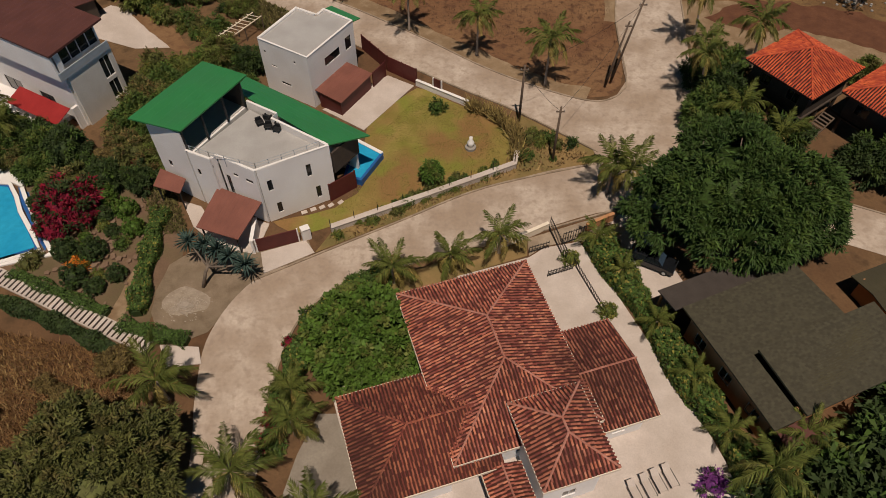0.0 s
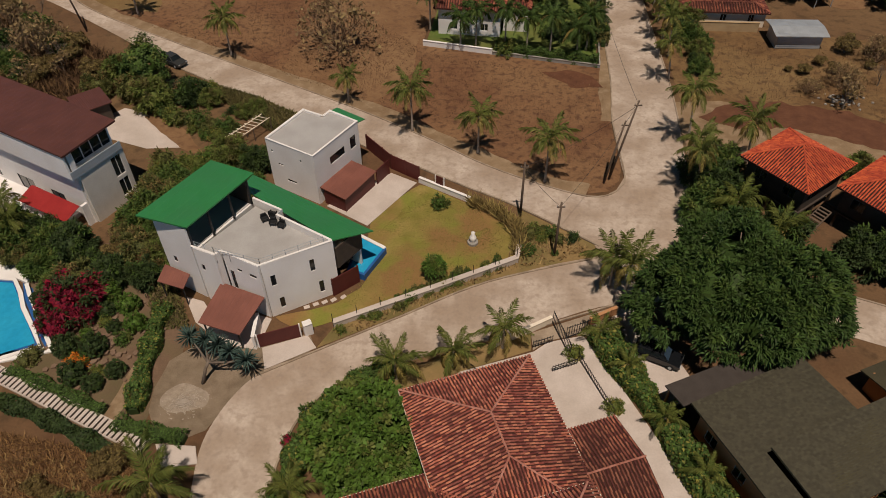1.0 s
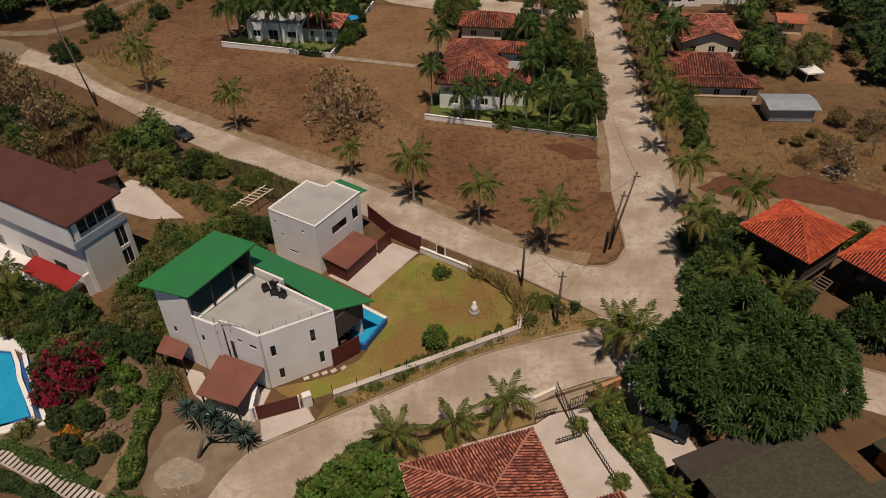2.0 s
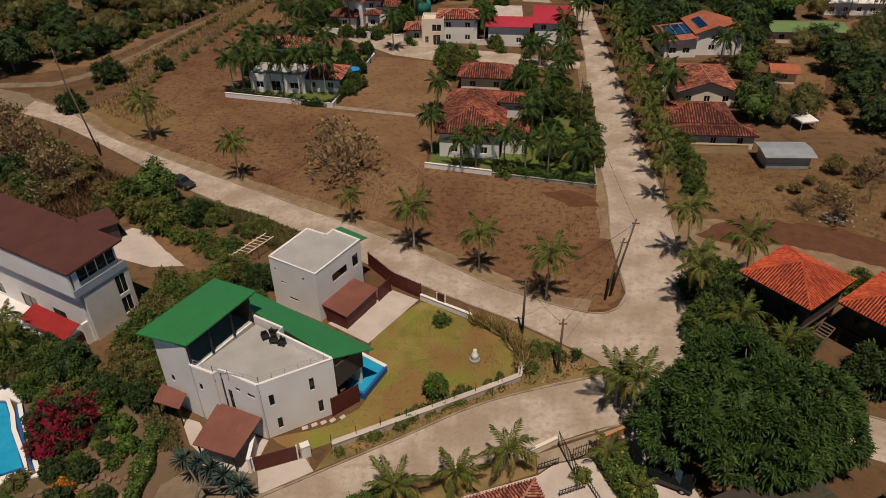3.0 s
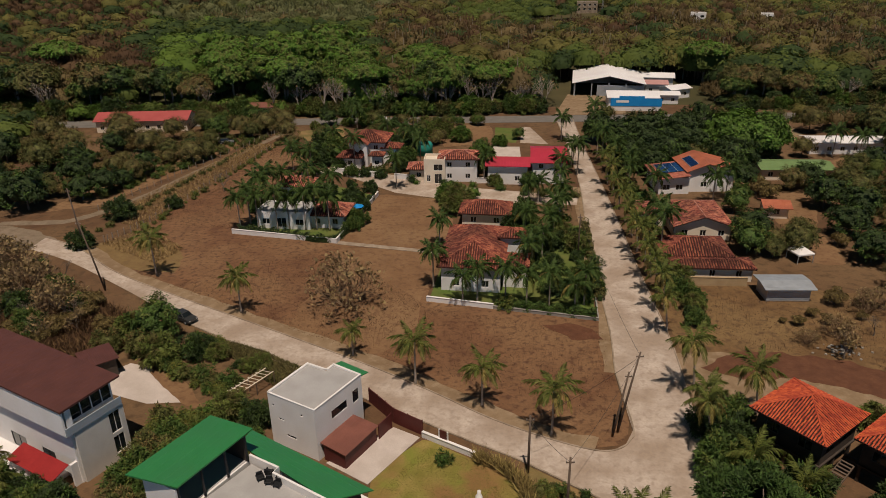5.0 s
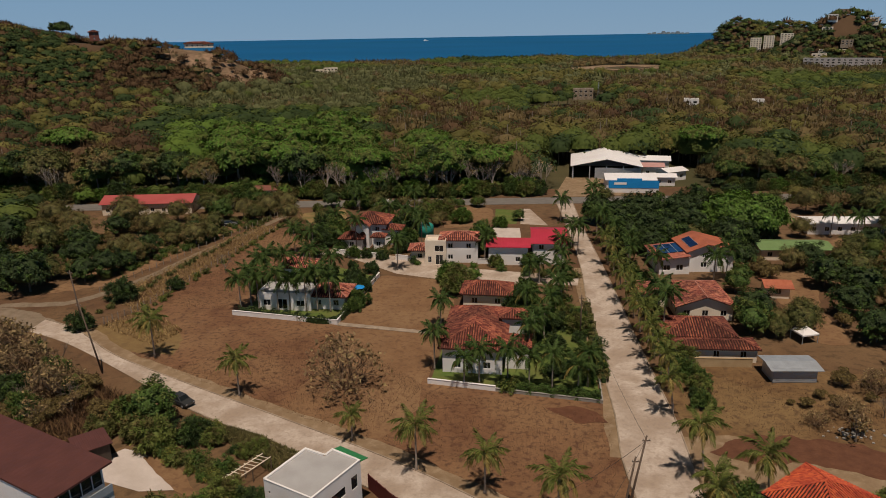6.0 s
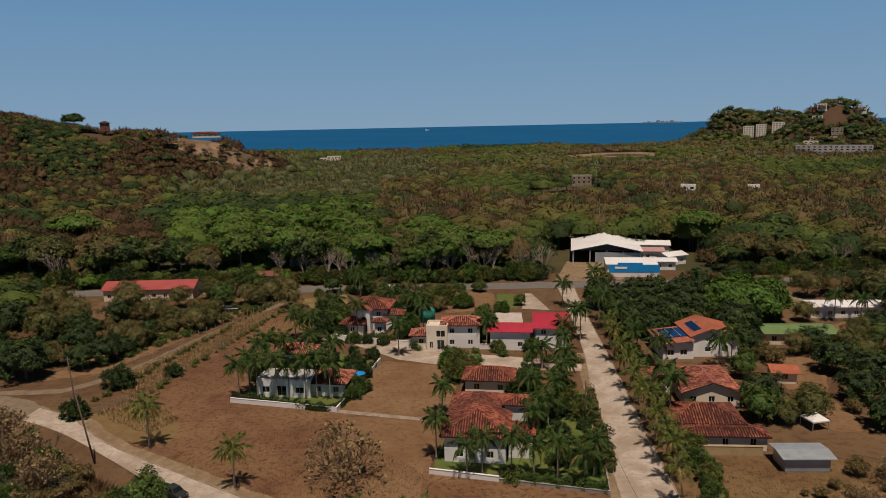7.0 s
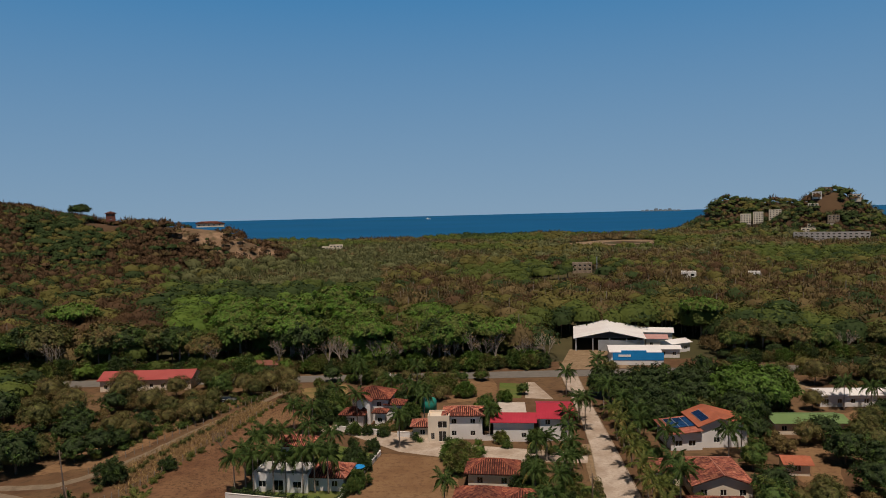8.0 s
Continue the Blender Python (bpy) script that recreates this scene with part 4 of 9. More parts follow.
def window(parent, p0, p1, hole, frame_mat=None, glass=None, mullions=1, name="window"):
    """A framed pane set into an opening of a wall from p0 to p1."""
    a, b = Vector(p0), Vector(p1)
    d = (b - a).normalized()
    n = Vector((-d.y, d.x))
    u0, u1, z0, z1 = hole

    def bar(s, ua, ub, za, zb, i0, i1):
        c = [a + d * ua + n * i0, a + d * ub + n * i0, a + d * ub + n * i1, a + d * ua + n * i1]
        s.prism([(v.x, v.y) for v in c], za, zb)

    s, w = Shape(), 0.06
    bar(s, u0, u1, z0, z0 + w, 0.06, 0.14)
    bar(s, u0, u1, z1 - w, z1, 0.06, 0.14)
    for k in range(mullions + 2):
        u = u0 + (u1 - u0 - w) * k / (mullions + 1)
        bar(s, u, u + w, z0 + w, z1 - w, 0.06, 0.14)
    fr = part(name, s, frame_mat or M_WHITE, parent)
    g = Shape()
    bar(g, u0 + w, u1 - w, z0 + w, z1 - w, 0.095, 0.105)
    part("pane", g, glass or M_GLASS, fr, "dark reflective glass")
    return fr


def walls_round(parent, poly, z0, z1, material, holes=None, th=0.25, label="", frame_mat=None, mullions=1, closed=True):
    """Walls over a counter-clockwise outline; holes maps an edge to its openings."""
    holes = holes or {}
    for i, p in enumerate(poly if closed else poly[:-1]):
        q = poly[(i + 1) % len(poly)]
        s = Shape()
        wall(s, p, q, z0, z1, th, holes.get(i, ()))
        part("wall", s, material, parent, label)
        for h in holes.get(i, ()):
            window(parent, p, q, h, frame_mat, mullions=mullions)


def regular_holes(ln, storeys, w=1.2, h=1.2, sill=0.95, storey=2.9, gap=3.2):
    n = max(1, int((ln - 0.8) / gap))
    out = []
    for k in range(storeys):
        for i in range(n):
            u = ln * (i + 0.5) / n
            out.append((u - w / 2, u + w / 2, sill + k * storey, sill + h + k * storey))
    return out


def rect(cx, cy, L, W, a=0.0):
    return [(cx + x, cy + y) for x, y in (rot2(u * L / 2, w * W / 2, radians(a)) for u, w in ((-1, -1), (1, -1), (1, 1), (-1, 1)))]


def tile_mesh_arrays(org, along, up, nor, length, w, arch):
    """Barrel tiles: origins, directions and lengths as arrays."""
    prof = np.array([(-0.5, 0.0), (-0.36, 0.68), (0, 1.0), (0.36, 0.68), (0.5, 0.0)])
    n = len(org)
    rings = []
    for k, (lift, wide) in enumerate(((0.035, 1.06), (0.0, 0.9))):
        base = org + up * (length * k)[:, None] + nor * lift
        for px_, pz in prof:
            rings.append(base + along * (px_ * w * wide) + nor * (pz * arch))
    v = np.stack(rings, 1).reshape(-1, 3)
    f = np.concatenate([np.arange(n)[:, None] * 10 + np.array([[i, i + 1, i + 6, i + 5]]) for i in range(4)])
    cap = np.arange(n)[:, None] * 10 + np.array([[0, 1, 3, 4]])
    return v, np.concatenate([f, cap])


def hip_roof(parent, cx, cy, L, W, z, rise, a=0.0, ends=(True, True), w=0.29, tl=0.44, material=None, name="roof", singles=None, seed=1, under=None, label="", fascia=None):
    """A tiled hip or gable roof over a rectangle at eave height z, ridge along its length."""
    r = np.random.default_rng(seed)
    hw, ca, sa = W / 2, math.cos(radians(a)), math.sin(radians(a))

    def put(u, v, q):
        return np.stack([cx + ca * u - sa * v, cy + sa * u + ca * v, q], -1)

    slope = math.hypot(hw, rise)
    cosp, sinp = hw / slope, rise / slope
    org, al, up, nr, le = [], [], [], [], []
    sides = [("long", 1), ("long", -1)] + [("end", s) for s, e in ((-1, ends[0]), (1, ends[1])) if e]
    for kind, sg in sides:
        ext = L if kind == "long" else W
        nc = int(ext / w)
        for i in range(nc):
            e = -ext / 2 + (i + 0.5) * ext / nc
            if kind == "long":
                run = min(hw, e + L / 2 if ends[0] else hw, L / 2 - e if ends[1] else hw)
            else:
                run = hw - abs(e)
            total = run / cosp
            k = 0
            while k * tl < total - 0.05:
                s0 = k * tl
                ln = min(tl + 0.06, total - s0)
                d = s0 * cosp
                h = z + s0 * sinp
                if kind == "long":
                    p = (e, sg * (hw - d), h)
                    vec_up, vec_al = (0, -sg * cosp, sinp), (1, 0, 0)
                    vec_n = (0, sg * sinp, cosp)
                else:
                    p = (sg * (L / 2 - d), e, h)
                    vec_up, vec_al = (-sg * cosp, 0, sinp), (0, 1, 0)
                    vec_n = (sg * sinp, 0, cosp)
                org.append(p), al.append(vec_al), up.append(vec_up), nr.append(vec_n), le.append(ln)
                k += 1
    R = np.array([[ca, -sa, 0], [sa, ca, 0], [0, 0, 1]])
    org, al, up, nr, le = (np.array(q, float) for q in (org, al, up, nr, le))
    org = org @ R.T + np.array([cx, cy, 0])
    al, up, nr = al @ R.T, up @ R.T, nr @ R.T
    org = org + nr * (0.012 * r.random(len(org)))[:, None] + al * (0.02 * r.normal(size=len(org)))[:, None]
    ridge_u = (-(L / 2 - (hw if ends[0] else 0)), L / 2 - (hw if ends[1] else 0))
    base = Shape()
    E = [put(np.float64(u), np.float64(v), np.float64(z - 0.02)) for u, v in ((-L / 2, -hw), (L / 2, -hw), (L / 2, hw), (-L / 2, hw))]
    T = [put(np.float64(u), np.float64(0), np.float64(z + rise - 0.02)) for u in ridge_u]
    base.slab([E[0], E[1], T[1], T[0]], 0.14)
    base.slab([E[2], E[3], T[0], T[1]], 0.14)
    if ends[0]:
        base.slab([E[3], E[0], T[0]], 0.14)
    if ends[1]:
        base.slab([E[1], E[2], T[1]], 0.14)
    # the base's near-black colour paints the shade in the tile gaps
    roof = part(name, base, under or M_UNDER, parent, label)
    if fascia:
        fs_ = Shape()
        ribbon(fs_, [(float(q[0]), float(q[1])) for q in (E[0], E[1], E[2], E[3], E[0])], 0.16, z - 0.3, z - 0.03)
        part("fascia", fs_, fascia, roof, "pale eaves board")
    keep = np.ones(len(org), bool)
    if singles:
        keep = le < tl
    v, f = tile_mesh_arrays(org[keep], al[keep], up[keep], nr[keep], le[keep], w * 0.58, w * 0.34)
    tagged(part("tiles", np_mesh("tiles", v, f, [material or M_TILE]), None, roof), kind="stuff")
    if singles:
        v, f = tile_mesh_arrays(np.zeros((1, 3)), np.array([[1.0, 0, 0]]), np.array([[0, 1.0, 0]]), np.array([[0, 0, 1.0]]), np.array([tl + 0.06]), w * 0.58, w * 0.34)
        me = np_mesh("tile", v, f, [M_TILE_ONE])
        for o, x, y, q in zip(org[~keep], al[~keep], up[~keep], nr[~keep]):
            if np.dot(np.cross(x, y), q) < 0:
                x = -x
            t = part("tile", me, None, roof)
            t.matrix_basis = Matrix(((x[0], y[0], q[0], o[0]), (x[1], y[1], q[1], o[1]), (x[2], y[2], q[2], o[2]), (0, 0, 0, 1)))
    caps = Shape()
    lines = [(T[0], T[1])] + ([(E[0], T[0]), (E[3], T[0])] if ends[0] else []) + ([(E[1], T[1]), (E[2], T[1])] if ends[1] else [])
    for p, q in lines:
        p, q = Vector(p), Vector(q)
        n = max(1, int((q - p).length / 0.45))
        for i in range(n):
            e0, e1 = p.lerp(q, i / n), p.lerp(q, (i + 1.08) / n)
            caps.tube([e0 + Vector((0, 0, 0.1)), e1 + Vector((0, 0, 0.075))], [w * 0.34, w * 0.27], 6)
    part("ridge_tiles", caps, M_RIDGE if (material or M_TILE) is M_TILE else material, roof)
    return roof


def sheet_roof(parent, corners, th, material, ribs=0.6, name="roof", label=""):
    """A profiled metal sheet through four corners (the ribs run from the first edge to the third)."""
    c = [Vector(p) for p in corners]
    n = max(2, int((c[1] - c[0]).length / ribs))
    ln = (c[1] - c[0]).length
    row = [(0.0, 0.0)]
    for i in range(1, n):
        u, w = i / n, 0.03 / ln
        row += [(u - 2 * w, 0.0), (u - w, 0.016), (u + w, 0.016), (u + 2 * w, 0.0)]
    row.append((1.0, 0.0))
    m = len(row)
    vs = [c[0].lerp(c[1], u) + Vector((0, 0, h)) for u, h in row] + [c[3].lerp(c[2], u) + Vector((0, 0, h)) for u, h in row]
    vs += [q - Vector((0, 0, th)) for q in c]
    fs = [(i, i + 1, m + i + 1, m + i) for i in range(m - 1)]
    fs += [tuple(range(m - 1, -1, -1)) + (2 * m, 2 * m + 1), tuple(range(m, 2 * m)) + (2 * m + 2, 2 * m + 3)]
    fs += [(0, m, 2 * m + 3, 2 * m), (2 * m - 1, m - 1, 2 * m + 1, 2 * m + 2), (2 * m, 2 * m + 3, 2 * m + 2, 2 * m + 1)]
    s = Shape().add(vs, fs)
    return part(name, s, material, parent, label)


def shingles(parent, corners, du, dv, material, seed=1, lift=0.02):
    """Overlapping shingle courses over a four-cornered slope, first edge lowest."""
    r = np.random.default_rng(seed)
    c = np.array(corners, float)
    nu, nv = int(np.linalg.norm(c[1] - c[0]) / du), int(np.linalg.norm(c[3] - c[0]) / dv)
    vs = []
    for j in range(nv):
        shift = 0.5 * (j % 2)
        for i in range(nu + (j % 2)):
            u0, u1 = max(0, (i - shift) / nu), min(1, (i + 1 - shift) / nu)
            q = []
            for u, w, z in ((u0, j / nv, lift * (1 + r.random())), (u1, j / nv, lift * (1 + r.random())), (u1, (j + 1.15) / nv, lift * 0.4), (u0, (j + 1.15) / nv, lift * 0.4)):
                w = min(w, 1.0)
                p = (c[0] * (1 - u) + c[1] * u) * (1 - w) + (c[3] * (1 - u) + c[2] * u) * w
                q.append(p + (0, 0, z))
            vs += q
    v = np.array(vs)
    tagged(part("shingles", np_mesh("shingles", v, np.arange(len(v)).reshape(-1, 4), [material]), None, parent), kind="stuff")


def posts(parent, pts, z0, z1, r=0.08, material=None, name="post"):
    for x, y in pts:
        part(name, Shape().box(x, y, z0, 2 * r, 2 * r, z1 - z0), material or M_WHITE, parent)


def tile_villa(name, label, x, y, a, L, W, storeys, rise, roof_mat, wall_mat, tile=0.5, over=0.7, ends=(True, True), seed=1, storey=2.9, wings=()):
    t = thing(name, label, "house", x, y, 0, a)
    h = storeys * storey + 0.2
    poly = rect(0, 0, L - 2 * over, W - 2 * over)
    lens = (L - 2 * over, W - 2 * over) * 2
    walls_round(t, poly, -0.2, h, wall_mat, {i: regular_holes(lens[i], storeys) for i in range(4)})
    part("floor_slab", Shape().prism(rect(0, 0, L - 2 * over - 0.6, W - 2 * over - 0.6), -0.1, 0.1), M_DRIVE, t)
    hip_roof(t, 0, 0, L, W, h - 0.1, rise, ends=ends, w=tile, tl=tile * 1.5, material=roof_mat, seed=seed)
    for sx, hipped in zip((-1, 1), ends):
        if not hipped:
            x0, half, top = sx * (L / 2 - over), W / 2 - over, rise * (1 - 2 * over / W)
            x1 = x0 - sx * 0.2
            part("gable", Shape().add([(x0, -half, h), (x0, half, h), (x0, 0, h + top), (x1, -half, h), (x1, half, h), (x1, 0, h + top)], [(0, 1, 2), (5, 4, 3), (0, 3, 4, 1), (1, 4, 5, 2), (2, 5, 3, 0)]), wall_mat, t, "white gable wall")
    for k, (wx, wy, wl, ww, wh, wr, wa) in enumerate(wings):
        walls_round(t, rect(wx, wy, wl - 1, ww - 1, wa), -0.2, wh, wall_mat, {0: regular_holes(wl - 1, 2 if wh > 5 else 1, 1.0)})
        hip_roof(t, wx, wy, wl, ww, wh - 0.1, wr, a=wa, w=tile, tl=tile * 1.5, material=roof_mat, seed=seed + 40 + k, name="wing_roof")
    return t


def car(x, y, a, paint, label, L=4.7, z=0.06, name="car", kind="suv"):
    t = thing(name, label, "car", x, y, z, a)
    w = 0.92
    low = [(-L / 2, 0.45), (-L / 2 + 0.1, 0.32), (L / 2 - 0.15, 0.32), (L / 2, 0.5), (L / 2 - 0.05, 0.85), (L / 2 - 1.15, 1.02), (-L / 2 + 0.05, 1.05), (-L / 2, 0.8)]
    roof_back = -L / 2 + 0.35 if kind == "suv" else -L / 2 + 1.5
    top = [(roof_back - 0.2, 1.04), (L / 2 - 1.2, 1.02), (L / 2 - 1.85, 1.62), (roof_back + 0.15, 1.66)]

    def side(poly, w0, w1):
        n = len(poly)
        vs = [(px_, -w0 if pz < 1.1 else -w1, pz) for px_, pz in poly] + [(px_, w0 if pz < 1.1 else w1, pz) for px_, pz in poly]
        return vs, [tuple(range(n)), tuple(range(2 * n - 1, n - 1, -1))] + [(i, n + i, n + (i + 1) % n, (i + 1) % n) for i in range(n)]

    part("body", Shape().add(*side(low, w, w)), paint, t, bevel=0.06)
    part("cabin", Shape().add(*side(top, w - 0.04, w - 0.22)), paint, t, bevel=0.05)
    g = Shape()
    x0, x1, x2, x3 = roof_back + 0.05, L / 2 - 1.45, L / 2 - 1.95, roof_back + 0.25
    for sg in (-1, 1):
        g.slab([(x0, sg * 0.865, 1.12), (x1, sg * 0.865, 1.12), (x2, sg * 0.735, 1.55), (x3, sg * 0.735, 1.55)], 0.02)
    part("side_windows", g, M_GLASS, t)
    part("windscreen", Shape().slab([(L / 2 - 1.26, -0.78, 1.1), (L / 2 - 1.26, 0.78, 1.1), (L / 2 - 1.78, 0.64, 1.58), (L / 2 - 1.78, -0.64, 1.58)], 0.02), M_GLASS, t)
    for sx in (-1, 1):
        for sy in (-1, 1):
            cx_, cy_ = sx * (L / 2 - 0.9), sy * 0.84
            wh = part("wheel", Shape().tube([(cx_, cy_ - 0.11, 0.34), (cx_, cy_ + 0.11, 0.34)], [0.34, 0.34], 14), M_RUBBER, t)
            part("rim", Shape().tube([(cx_, cy_ + sy * 0.1, 0.34), (cx_, cy_ + sy * 0.125, 0.34)], [0.2, 0.18], 10), M_METAL, wh)
    for sy in (-1, 1):
        part("headlight", Shape().box(L / 2 - 0.04, sy * 0.68, 0.68, 0.06, 0.3, 0.14), M_METAL, t)
    return t


# ---- the white house with green roofs ----
OX, OY = -18.0, 54.0


def near(*pts):
    return [(x - OX, y - OY) for x, y in pts]


def green_roof_house():
    t = thing("modern_house", "white rendered modern house with green metal roofs and roof terrace", "house", OX, OY)
    deck = near((-25.3, 50.4), (-22.7, 49.2), (-22.2, 49.75), (-18.1, 47.6), (-11.3, 51.2), (-20.4, 57.6))
    holes = {2: ((0.6, 1.1, 2.6, 5.2), (1.7, 2.3, 5.6, 5.95), (3.2, 4.1, 5.5, 5.9)),
             3: ((0.9, 1.4, 4.3, 5.7), (5.0, 5.5, 4.4, 6.0), (1.3, 1.8, 0.9, 2.3), (5.6, 6.1, 1.0, 2.6)),
             0: ((0.7, 1.1, 4.6, 5.4),)}
    walls_round(t, deck[:5], -0.3, 7.5, M_WHITE, holes, th=0.22, frame_mat=M_BLACK, mullions=0, closed=False)
    part("terrace_deck", Shape().prism([(x * 0.985 - 0.01, y * 0.985 + 0.02) for x, y in deck], 6.3, 6.62), M_DECK_ROOF, t, "grey screed roof terrace")
    part("interior_floor", Shape().prism(near((-24.9, 50.7), (-18.1, 48.1), (-11.9, 51.3), (-20.2, 56.8)), -0.1, 0.12), M_DECK_ROOF, t)
    coping = Shape()
    ribbon(coping, [(x, y) for x, y in near((-25.3, 50.55), (-22.75, 49.38), (-22.2, 49.9), (-18.1, 47.75), (-11.45, 51.2))], 0.23, 7.5, 7.56)
    part("coping", coping, M_WHITE, t)
    inner = Shape()
    ribbon(inner, near((-11.45, 51.35), (-17.6, 55.3), (-17.2, 56.0), (-20.6, 58.0)), 0.25, 6.3, 7.5)
    part("parapet", inner, M_WHITE, t)
    # rail along the front parapet
    rail = near((-24.9, 50.6), (-22.8, 49.7), (-18.0, 48.1), (-12.2, 51.2))
    for (x0, y0), (x1, y1) in zip(rail, rail[1:]):
        n = max(2, int(math.hypot(x1 - x0, y1 - y0) / 1.3))
        for i in range(n + 1):
            x, y = x0 + (x1 - x0) * i / n, y0 + (y1 - y0) * i / n
            part("rail_post", Shape().box(x, y, 6.6, 0.05, 0.05, 1.5), M_METAL, t)
        for z in (7.7, 8.05):
            part("handrail", Shape().tube([(x0, y0, z), (x1, y1, z)], [0.025, 0.025], 5), M_METAL, t)
    # the tall rear block with the open pavilion
    tall = near((-29.3, 52.7), (-25.3, 50.45), (-20.7, 58.2), (-24.8, 60.6))
    walls_round(t, tall[:2], -0.3, 9.7, M_WHITE, {0: ((1.2, 1.7, 3.9, 4.7), )}, th=0.22, frame_mat=M_BLACK, mullions=0, closed=False)
    s = Shape()
    wall(s, tall[2], tall[3], -0.3, 9.7)
    part("wall", s, M_WHITE, t)
    s = Shape()
    wall(s, tall[3], tall[0], -0.3, 9.7)
    part("wall", s, M_WHITE, t)
    s = Shape()
    wall(s, tall[1], tall[2], -0.3, 6.6)
    part("wall", s, M_WHITE, t)
    part("pavilion_floor", Shape().prism(near((-29.0, 52.8), (-25.5, 50.8), (-20.9, 58.2), (-24.7, 60.3)), 6.35, 6.66), M_DECK_ROOF, t)
    d = Vector(tall[2]) - Vector(tall[1])
    posts(t, [tuple(Vector(tall[1]) + d * u) for u in (0.03, 0.34, 0.67, 0.97)], 6.62, 9.9, 0.09, M_BLACK)
    dark = Shape()
    wall(dark, tuple(Vector(tall[1]).lerp(Vector(tall[0]), 0.66)), tuple(Vector(tall[2]).lerp(Vector(tall[3]), 0.66)), 6.66, 9.9, 0.1)
    part("sliding_door", dark, M_GLASS, t, "dark glass doors under the roof")
    # added dark panel hides the white end wall, standing for the roof's shade
    shade_panel = Shape()
    e0, e1 = Vector(tall[2]).lerp(Vector(tall[1]), 0.035), Vector(tall[3]).lerp(Vector(tall[0]), 0.035)
    wall(shade_panel, tuple(e0), tuple(e0.lerp(e1, 0.64)), 6.67, 9.6, 0.08)
    part("end_screen", shade_panel, M_DARK_WALL, t, "dark panel added to stand for the shade at the pavilion's end")
    g = near((-30.6, 52.35), (-24.95, 50.25), (-20.1, 58.7), (-25.25, 61.3))
    sheet_roof(t, [(*g[0], 10.0), (*g[1], 10.25), (*g[2], 10.25), (*g[3], 10.0)], 0.16, M_GREEN_METAL, 0.9, label="flat green metal roof with wide eaves")
    # the lower rear wing
    wing = near((-11.3, 51.3), (-8.9, 54.6), (-20.6, 61.5), (-22.6, 58.4))
    holes = {1: regular_holes(13.6, 2, 1.8, 1.6)}
    s = Shape()
    wall(s, wing[1], wing[2], -0.3, 6.15, 0.25, holes[1])
    part("wall", s, M_WHITE, t)
    for h in holes[1]:
        window(t, wing[1], wing[2], h)
    s = Shape()
    wall(s, wing[0], wing[1], 3.3, 6.12, 0.2)
    part("wall", s, M_DARK_WALL, t, "dark timber clad end wall")
    g = near((-11.5, 51.7), (-7.5, 53.9), (-21.8, 63.4), (-22.4, 60.2))
    sheet_roof(t, [(*g[0], 7.1), (*g[1], 6.35), (*g[2], 6.35), (*g[3], 7.1)], 0.14, M_GREEN_METAL, 0.9, label="low green metal roof")
    # rust-red canopies
    c = near((-24.3, 44.7), (-19.9, 43.1), (-18.2, 47.5), (-23.0, 49.6))
    cn = sheet_roof(t, [(*c[0], 2.75), (*c[1], 2.75), (*c[2], 3.25), (*c[3], 3.25)], 0.12, M_ROSE_METAL, 0.5, name="carport_roof", label="rust-red metal carport roof")
    posts(t, near((-23.9, 45.0), (-20.2, 43.6)), 0, 2.7, 0.07, M_BLACK)
    c = near((-29.9, 50.2), (-26.9, 49.1), (-26.6, 50.9), (-29.6, 52.4))
    sheet_roof(t, [(*c[0], 2.8), (*c[1], 2.8), (*c[2], 3.1), (*c[3], 3.1)], 0.1, M_ROSE_METAL, 0.5, name="porch_roof")
    posts(t, near((-29.6, 50.4), (-27.1, 49.4)), 0, 2.75, 0.06, M_BLACK)
    return t


green_roof_house()


def outdoor_chair(x, y, a, z):
    t = thing("armchair", "dark woven armchair on the roof terrace", "chair", x, y, z, a, "terrace armchairs")
    part("seat", Shape().box(0, 0, 0.28, 0.62, 0.6, 0.16), M_BLACK, t, bevel=0.03)
    part("backrest", Shape().slab([(-0.31, 0.24, 0.85), (0.31, 0.24, 0.85), (0.31, 0.36, 0.85), (-0.31, 0.36, 0.85)], 0.6), M_BLACK, t, bevel=0.03)
    for sx in (-1, 1):
        part("armrest", Shape().box(sx * 0.34, 0, 0.28, 0.1, 0.6, 0.3), M_BLACK, t, bevel=0.02)
        for sy in (-1, 1):
            part("leg", Shape().box(sx * 0.28, sy * 0.26, 0, 0.05, 0.05, 0.3), M_BLACK, t)


for cx0, cy0, ca0 in ((-18.9, 55.2, 30), (-17.9, 54.6, 0), (-17.0, 54.2, -20), (-18.2, 56.0, 160), (-17.0, 55.2, 200)):
    outdoor_chair(cx0, cy0, ca0, 6.62)


def raised_pool(name, poly, z, wall_h, label, spill=()):
    cx0, cy0 = sum(p[0] for p in poly) / len(poly), sum(p[1] for p in poly) / len(poly)
    t = thing(name, label, "pool", cx0, cy0)
    loc = [(x - cx0, y - cy0) for x, y in poly]
    part("basin", Shape().prism([(x * 0.95, y * 0.95) for x, y in loc], -0.3, z - 0.1), M_POOL_TILE, t)
    part("water", Shape().prism([(x * 0.9, y * 0.9) for x, y in loc], z - 0.099, z - 0.06), M_POOL, t, "clear blue water")
    s = Shape()
    if spill:
        ribbon(s, [loc[i] for i in spill[0]], 0.4, -0.3, z)
        part("spill_wall", ribbon(Shape(), [loc[i] for i in spill[1]], 0.3, -0.3, z - 0.04), M_POOL_TILE, t, "blue tiled wall that the water spills over")
    else:
        ribbon(s, loc + [loc[0]], 0.45, -0.3, z)
    part("coping", s, M_WHITE, t)
    return t


